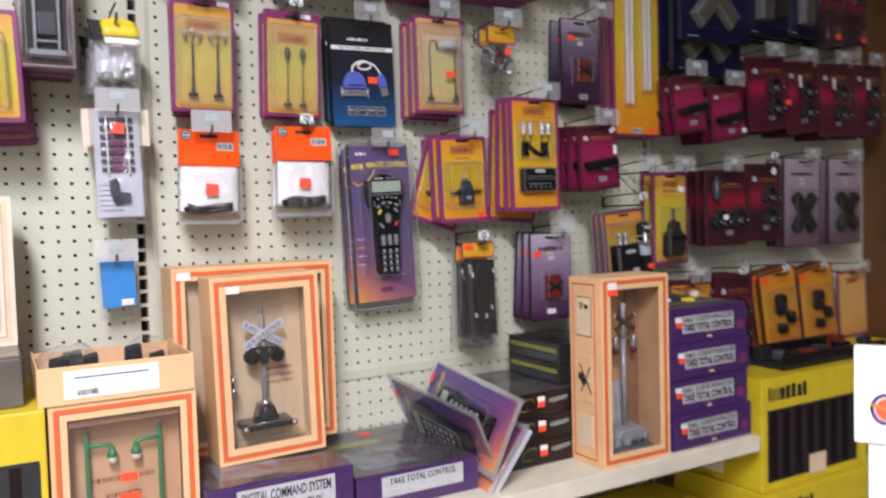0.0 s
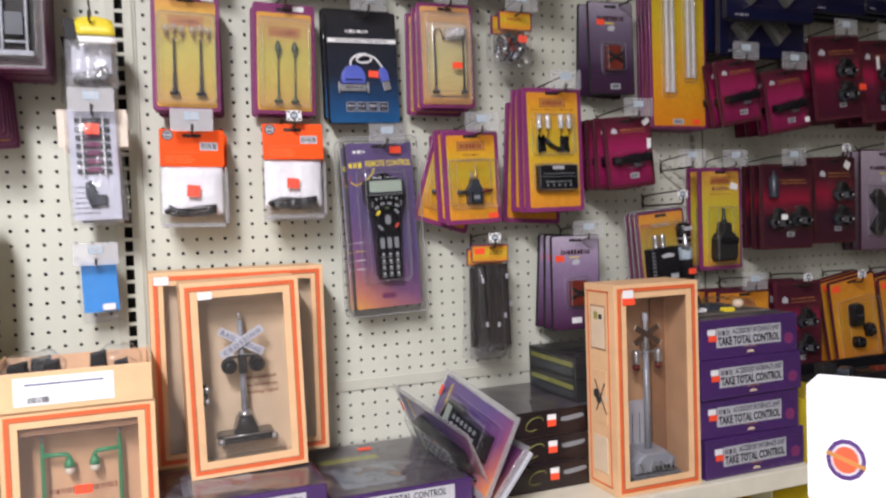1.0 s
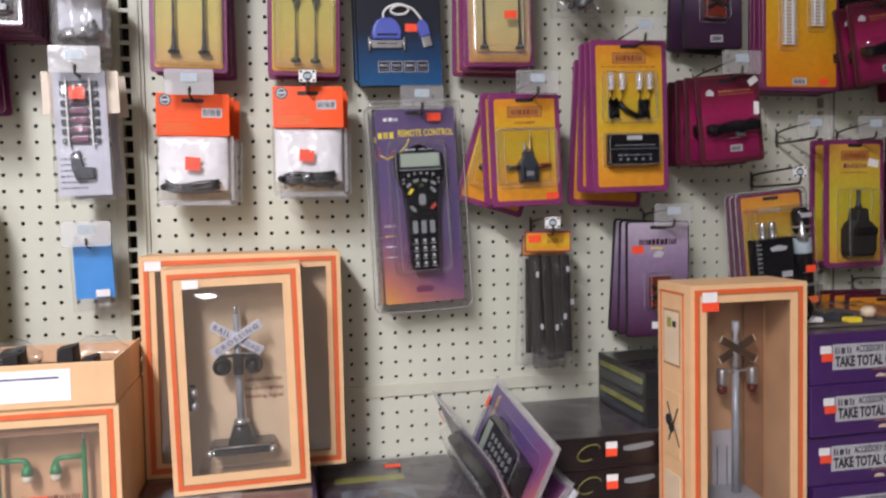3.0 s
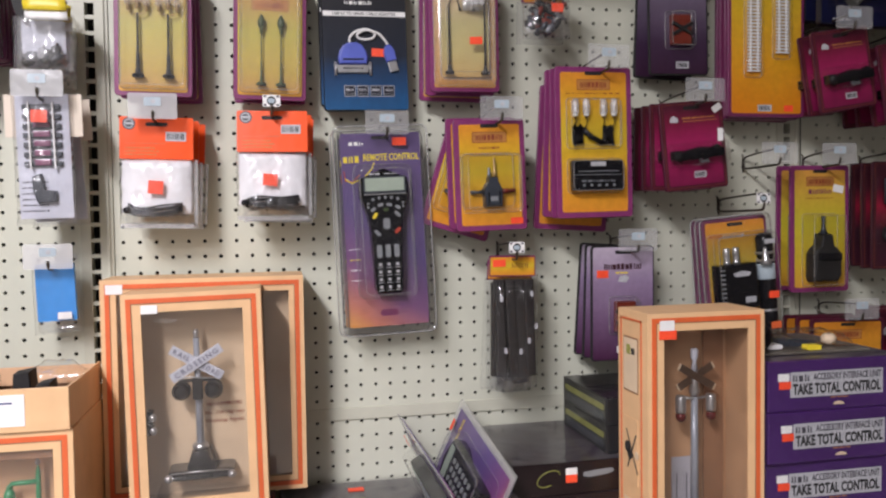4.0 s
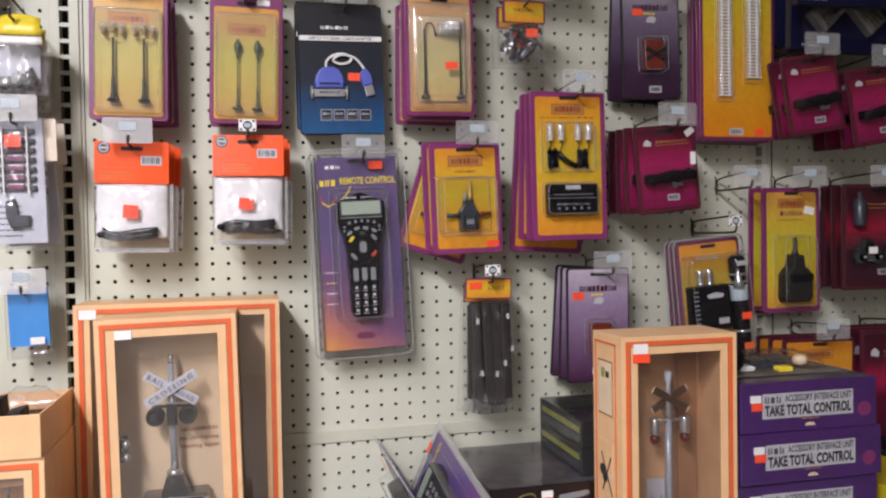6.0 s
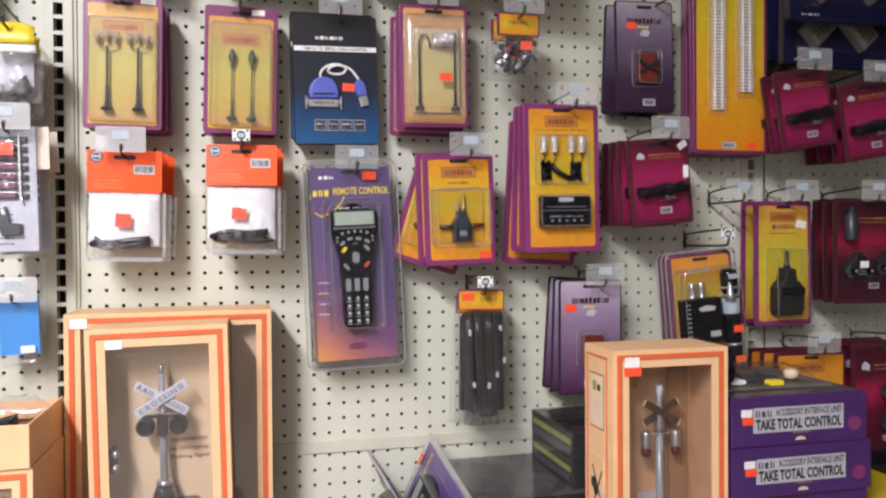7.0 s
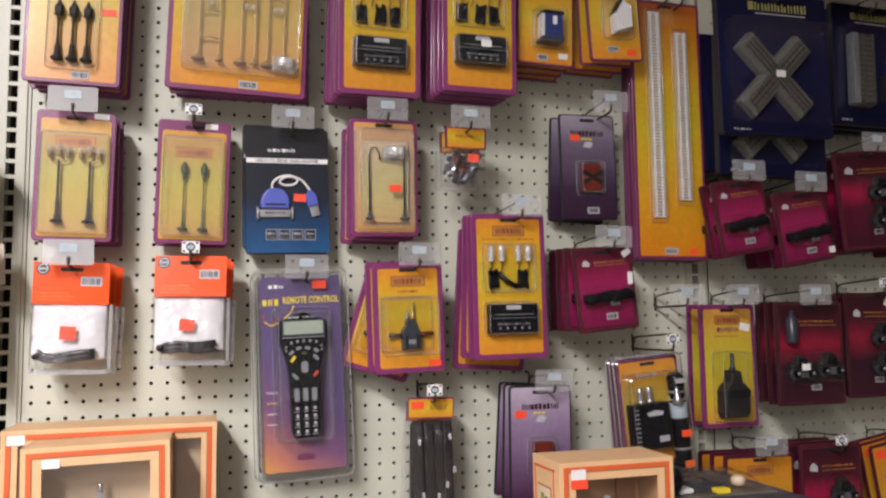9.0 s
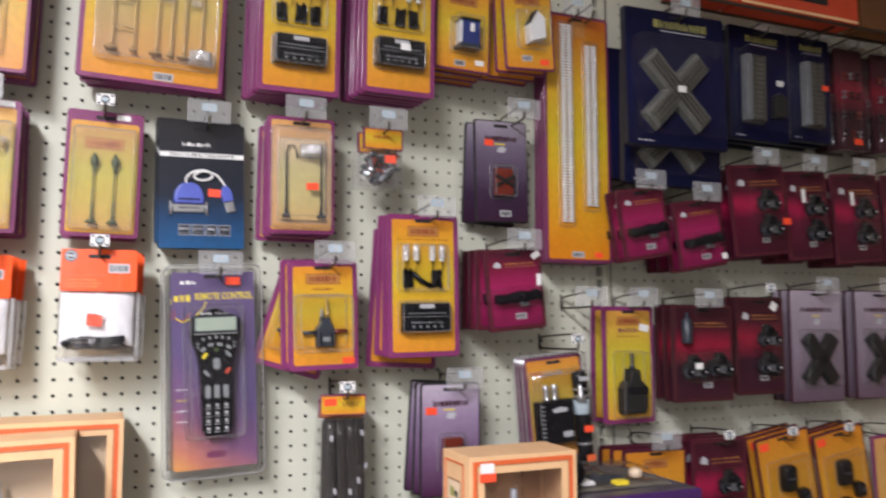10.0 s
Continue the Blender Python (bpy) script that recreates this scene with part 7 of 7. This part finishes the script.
# black cartons and olive cartons
for k in range(3):
    ob = thing("black_carton", pose(0.715, -0.262 + 0.003 * k, 0.8804 + 0.0487 * k, 0, 0, (0.6, -0.8, 0.4)[k]), "flat black carton with a small emblem, in a stack of three", "carton", "stacked black cartons")
    part("carton", box(-0.140, 0.140, 0, 0.235, 0, 0.0483, 0.0015), M_BLKBOX, ob)
    # Mottled grey puts the wrap's ceiling reflections into the black top's colour.
    part("top_mottle", box(-0.137, 0.137, 0.003, 0.232, 0.04832, 0.04840), M_TOPPRINT, ob, "mottled grey top")
    part("wrap", box(-0.141, 0.141, -0.001, 0.236, 0.0004, 0.0486, 0.002), M_SHRINK, ob, "glossy shrink wrap")
    sw = [(-0.085 + 0.018 * math.cos(a), -0.0016, 0.026 + 0.011 * math.sin(a) + 0.005 * math.cos(a)) for a in [0.45 * i for i in range(12)]]
    part("swoosh", tube(sw, 0.0009, 5), M_OLIVE, ob, "dull gold printed ring", True)
    part("name_plate", prism([(-0.030, 0.026), (-0.020, 0.024), (0.010, 0.027), (0.020, 0.031), (0.016, 0.036), (-0.012, 0.034), (-0.030, 0.032)], -0.0014, -0.0018), M_BTN, ob, "silver printed name shape")
    part("tag", plate(-0.058, -0.040, 0.030, 0.040, -0.0014, -0.0020, 0.001), M_WHITE, ob)
    sticker(ob, -0.049, 0.024, -0.0014, 0.018, 0.012, 0)
for k in range(2):
    ob = thing("olive_carton", pose(0.800, -0.235, 1.0272 + 0.043 * k), "flat dark carton with an olive printed edge on the black cartons", "carton", "olive cartons")
    part("carton", box(-0.068, 0.068, 0, 0.185, 0, 0.0425, 0.0015), M_GREYBOX, ob)
    part("side_band", box(-0.0688, -0.0678, 0.010, 0.175, 0.022, 0.031), M_OLIVE, ob, "olive printed band")
    part("side_print", box(-0.0687, -0.0678, 0.012, 0.172, 0.006, 0.017), M_SLATE, ob)
    part("wrap", box(-0.0695, 0.0695, -0.001, 0.186, 0.0002, 0.0428, 0.002), M_SHRINK, ob, "glossy shrink wrap")


# clamshells thrown on the shelf
def leaning_pack(back, front, drop, label):
    """A clamshell standing on its long edge: its upper edge runs from back to front, its width falls along drop."""
    back, front = Vector(back), Vector(front)
    up = (back - front).normalized()
    x = -Vector(drop)
    x = (x - x.dot(up) * up).normalized()
    y = up.cross(x)
    m = Matrix.Translation((back + front) / 2 - 0.078 * x) @ Matrix((x, y, up)).transposed().to_4x4()
    ob = thing("loose_remote_pack", m, label, "clamshell pack", "loose clamshells on the shelf")
    part("printed_face", plate(-0.071, 0.071, -0.158, 0.158, 0.0, -0.002, 0.004), M_REMOTE, ob)
    part("remote_body", prism([(-0.036, 0.070), (0, 0.084), (0.036, 0.070), (0.036, 0.036), (0.026, 0.0), (0.024, -0.110), (-0.024, -0.110), (-0.026, 0.0), (-0.036, 0.036)], -0.003, -0.024, inset=0.004), M_BLACK, ob, "black moulded remote body")
    part("lcd_screen", plate(-0.028, 0.028, 0.042, 0.064, -0.0245, -0.0255, 0.002), M_LCD, ob)
    for r in range(6):
        for c in range(3):
            part("key", plate(-0.018 + 0.014 * c, -0.010 + 0.014 * c, 0.016 - 0.019 * r, 0.025 - 0.019 * r, -0.0245, -0.0262, 0.002), M_BTN, ob)
    part("clamshell_rim", ring(-0.078, 0.078, -0.165, 0.165, 0.011, -0.005, -0.0025), M_RIM, ob, "cloudy clear plastic rim")
    blister(ob, -0.046, 0.046, -0.122, 0.095, 0.032, 0.010, 0.008)
    lettering("REMOTE CONTROL", 0.012, 0.119, -0.0024, 0.092, 0.0115, M_YELINK, ob)
    sticker(ob, 0.036, 0.143, -0.0102, 0.020, 0.012, 0)
    return ob


leaning_pack((0.556, -0.036, 1.077), (0.552, -0.363, 1.047), (-0.066, 0, -0.158), "violet clamshell remote pack tipped against the black cartons")
leaning_pack((0.446, -0.012, 1.055), (0.466, -0.338, 1.028), (0.040, 0, -0.090), "violet clamshell remote pack standing on its long edge")
ob = leaning_pack((0.573, -0.015, 0.990), (0.577, -0.345, 0.990), (-0.083, 0, -0.104), "clamshell remote pack with a pale inner tray behind another")
part("inner_tray", box(-0.072, 0.072, 0.002, 0.010, -0.166, 0.150, 0.002), M_LABELG, ob, "pale grey inner tray")

# green lamp carton and the open carton on it
ob = window_carton(-0.119, 0.8805, 0.206, 0.2505, -0.286, 0.19, "cream window carton with a pair of green gantry lamps", M_KRAFT, 0, 0.024)
# Dark box painted in for the shade below the carton's top.
part("header_shade", box(-0.078, 0.078, 0.006, 0.06, 0.214, 0.2375), M_KRAFTD, ob)
part("inner_card", box(-0.085, 0.085, 0.048, 0.050, 0.0155, 0.214), M_KRAFT, ob, "brown printed inner card")
part("name_shape", bars(-0.046, 0.046, 0.118, 0.0475, 0.009, 12, 3), M_NAMEINK, ob)
part("name_shape", bars(-0.026, 0.026, 0.092, 0.0475, 0.008, 9, 4), M_NAMEINK, ob)
part("name_shape", bars(-0.018, 0.018, 0.080, 0.0475, 0.007, 7, 4), M_NAMEINK, ob)
for s in (-1, 1):
    part("gantry_post", tube([(0.052 * s, 0.030, 0.0155), (0.052 * s, 0.030, 0.188), (0.052 * s, 0.030, 0.200)], [0.004, 0.0032, 0.001], 8), M_GREEN, ob, "green gantry post", True)
    part("gantry_tip", lathe([(0.002, 0), (0.0035, 0.003), (0.001, 0.009)], 0.052 * s, 0.030, 0.199, 8), M_SILVER, ob, "", True)
    part("gantry_arm", tube([(0.052 * s, 0.030, 0.177), (0.030 * s, 0.030, 0.1765), (0.0205 * s, 0.030, 0.176), (0.0175 * s, 0.030, 0.172), (0.0170 * s, 0.030, 0.165)], [0.0036, 0.0034, 0.0034, 0.0040, 0.0050], 8), M_GREEN, ob, "green lamp arm", True)
    part("lamp_shade", lathe([(0.0078, 0), (0.0070, 0.006), (0.0045, 0.012)], 0.017 * s, 0.030, 0.157, 10), M_GREEN, ob, "green lamp shade", True)
    part("lamp_bulb", ball(0.017 * s, 0.030, 0.1525, 0.0072), M_BULB, ob, "white bulb", True)
sticker(ob, 0.002, 0.130, 0.0010, 0.024, 0.013, 2)
sticker(ob, 0.002, 0.100, 0.0010, 0.030, 0.013, -3)

ob = thing("open_carton", pose(-0.126, -0.292, 1.1315), "shallow open cream carton of parts with a white shipping label", "carton")
w, h, d = 0.108, 0.055, 0.190
part("front_panel", box(-w, w, 0, 0.003, 0, h, 0.001), M_CREAM, ob)
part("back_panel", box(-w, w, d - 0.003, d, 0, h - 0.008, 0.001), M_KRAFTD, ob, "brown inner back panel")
for s in (-1, 1):
    part("side_panel", box(min(s * w, s * (w - 0.003)), max(s * w, s * (w - 0.003)), 0.003, d - 0.003, 0, h, 0.001), M_CREAM, ob)
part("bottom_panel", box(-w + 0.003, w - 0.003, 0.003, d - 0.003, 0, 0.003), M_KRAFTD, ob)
part("shipping_label", box(-0.074, 0.056, -0.0008, -0.0001, 0.008, 0.048), M_WHITE, ob, "white shipping label")
part("label_rule", box(-0.060, 0.042, -0.0011, -0.0008, 0.0365, 0.0385), M_BLUEINK, ob)
part("label_code", bars(-0.056, -0.028, 0.016, -0.0009, 0.009, 9, 4), M_GREYINK, ob)
for x, y, r, top in ((-0.074, 0.060, 0.017, 0.061), (-0.030, 0.070, 0.014, 0.060), (0.034, 0.080, 0.015, 0.066), (0.066, 0.060, 0.013, 0.054), (-0.05, 0.130, 0.018, 0.058)):
    part("dark_part", prism([(x - r, 0.003), (x + r, 0.003), (x + r * 0.7, top), (x - r * 0.8, top - 0.004)], y + 0.016, y - 0.014, inset=0.003), M_BLACKM, ob)
bag = pillow(-0.060, 0.030, -0.050, 0.045, 0.012, -0.022, 0.005, 71, 6, 6)
bmesh.ops.transform(bag, matrix=Matrix.Translation((-0.045, 0.10, 0.036)) @ Matrix.Rotation(radians(-70), 4, "X"), verts=bag.verts)
part("crinkled_bag", bag, M_POUCH, ob, "crinkled cloudy bag", True)
bag = pillow(-0.035, 0.035, -0.045, 0.045, 0.010, -0.016, 0.005, 72, 6, 6)
bmesh.ops.transform(bag, matrix=Matrix.Translation((0.062, 0.11, 0.038)) @ Matrix.Rotation(radians(-72), 4, "X"), verts=bag.verts)
part("crinkled_bag", bag, M_SHRINK, ob, "crinkled clear bag", True)
part("lid_flap", turned(box(-w + 0.004, w - 0.004, d - 0.006, d - 0.0035, h - 0.03, h - 0.004), -8, (0, d, h), "X"), M_KRAFT, ob, "folded brown flap")


def yellow_carton(x0, x1, y0, y1, z0, z1, label, window=True):
    ob = thing("yellow_carton", pose((x0 + x1) / 2, y0, z0), label, "carton", "yellow track cartons")
    w, d, h = (x1 - x0) / 2, y1 - y0, z1 - z0
    part("carton", box(-w, w, 0, d, 0, h, 0.003), M_YELBOX, ob)
    if window:
        part("picture_panel", plate(-w * 0.90, w * 0.92, h * 0.08, h * 0.72, -0.0004, -0.0010, 0.003), M_GREYBOX, ob, "dark picture panel")
        ties = None
        for k in range(7):
            ties = box(-w * 0.85 + w * 0.24 * k, -w * 0.72 + w * 0.24 * k, -0.0010, -0.0016, h * 0.10, h * 0.70, 0, ties)
        part("picture_stripes", ties, M_BLKBOX, ob)
        part("price_card", box(-w * 0.10, w * 0.24, -0.0018, -0.0026, h * 0.06, h * 0.24), M_TAN, ob, "small tan card")
    part("name_shape", bars(-w * 0.88, -w * 0.10, h * 0.86, -0.0003, h * 0.13, 7, 5), M_GREYBOX, ob)
    return ob


yellow_carton(1.20, 1.56, -0.36, -0.13, 0.741, 0.999, "yellow carton with a dark picture panel standing on another")
yellow_carton(1.57, 1.93, -0.36, -0.13, 0.741, 0.999, "yellow carton with a dark picture panel beside its twin")
yellow_carton(1.19, 1.56, -0.38, -0.10, 0.4805, 0.7405, "yellow carton under another on the low shelf")
yellow_carton(1.57, 1.93, -0.38, -0.10, 0.4805, 0.7405, "yellow carton under another on the low shelf")
yellow_carton(0.78, 1.15, -0.36, -0.08, 0.4805, 0.700, "yellow carton under the main shelf", False)
yellow_carton(-0.46, -0.226, -0.305, -0.06, 0.8805, 1.132, "bright yellow carton with a dark picture panel on the shelf")
ob = thing("kraft_carton", pose(0.52, -0.36, 0.4805), "brown kraft carton under the main shelf", "carton")
part("carton", box(-0.22, 0.22, 0, 0.28, 0, 0.24, 0.004), M_KRAFT, ob)
part("tape", box(-0.025, 0.025, -0.0006, 0.28, 0.2402, 0.2408), M_TAN, ob)
ob = thing("black_tray", pose(1.52, -0.30, 0.9995), "long black plastic tray lying on the yellow cartons", "tray")
part("tray_bottom", box(-0.20, 0.20, -0.03, 0.12, 0, 0.010, 0.003), M_BLACKM, ob)
part("tray_rim", box(-0.20, 0.20, -0.030, -0.020, 0.010, 0.034, 0.003), M_BLACK, ob)
rnd = random.Random(19)
for k in range(9):
    x, y = -0.17 + 0.042 * k, rnd.uniform(0.0, 0.08)
    part("dark_part", turned(box(x - 0.022, x + 0.020, y - 0.012, y + 0.014, 0.0105, rnd.uniform(0.022, 0.050), 0.004), rnd.uniform(-30, 30), (x, y, 0), "Z"), (M_BLACKM, M_SLATE, M_BLACK, M_RUST)[k % 4], ob)
part("tray_rim", box(-0.20, 0.20, 0.110, 0.120, 0.010, 0.034, 0.003), M_BLACK, ob)
ob = thing("wrapped_carton", pose(-0.345, -0.27, 1.1325), "grey shrink-wrapped carton on the yellow carton", "carton")
part("carton", box(-0.095, 0.095, 0, 0.18, 0, 0.07, 0.003), M_BROWNGREY, ob)
part("wrap", box(-0.098, 0.098, -0.003, 0.183, 0.0004, 0.074, 0.005), M_SHRINK, ob, "glossy shrink wrap")
ob = window_carton(-0.350, 1.2070, 0.196, 0.228, -0.16, 0.08, "pale cream carton with a pale front panel on the wrapped carton", M_PALE, 0, 0.020, 0.004, M_PALE, M_TAN)

# red cartons on the top shelf
for x0, x1 in ((1.280, 1.425), (1.435, 1.770)):
    ob = thing("red_carton", pose((x0 + x1) / 2, -0.195, 2.1036), "orange-red carton with a dark window on the top shelf", "carton", "red cartons on the top shelf")
    w = (x1 - x0) / 2
    part("carton", box(-w, w, 0, 0.062, 0, 0.13, 0.003), M_REDBOX, ob)
    part("edge_line", box(-w + 0.002, w - 0.002, -0.0008, -0.0001, 0.002, 0.008), M_CREAM, ob, "cream edge line")
    part("dark_window", box(-w * 0.75, w * 0.45, -0.0010, -0.0001, 0.030, 0.11), M_GREYBOX, ob, "dark window")
ob = thing("wooden_crate", pose(1.96, -0.19, 2.1036), "brown wooden crate on the top shelf", "crate")
part("crate", box(-0.17, 0.16, 0, 0.062, 0, 0.12, 0.003), M_WOOD, ob)
part("crate_rail", box(-0.17, 0.16, -0.006, -0.0005, 0.09, 0.115, 0.002), M_WOOD, ob)

# slim white lidded carton standing in the aisle
ob = thing("white_display_carton", pose(0.429, -1.078, 0.0, 0, 0, -57), "slim white lidded carton with a round emblem standing in the aisle", "carton")
part("carton", box(0.012, 0.30, 0.004, 0.040, 0, 1.18, 0.003), M_WHITE, ob)
part("lid", box(0, 0.312, 0, 0.045, 1.160, 1.248, 0.003), M_WHITE, ob, "white overhanging lid")
em_ = part("emblem", prism([(0.027 + 0.0135 * math.cos(a * 0.4488), 1.194 + 0.0155 * math.sin(a * 0.4488)) for a in range(14)], -0.0001, -0.0006), M_VIOBOX, ob, "round violet emblem")
part("emblem_ring", prism([(0.027 + 0.0105 * math.cos(a * 0.4488), 1.194 + 0.0120 * math.sin(a * 0.4488)) for a in range(14)], -0.0007, -0.0009), M_LABELG, em_, "pale ring")
part("emblem_disc", prism([(0.027 + 0.0088 * math.cos(a * 0.4488), 1.194 + 0.0100 * math.sin(a * 0.4488)) for a in range(14)], -0.0010, -0.0013), M_STICK, em_, "red disc")
part("emblem_band", turned(box(0.013, 0.041, -0.0017, -0.0014, 1.1925, 1.1955), 20, (0.027, 0, 1.194)), M_GOLD, em_, "gold band")
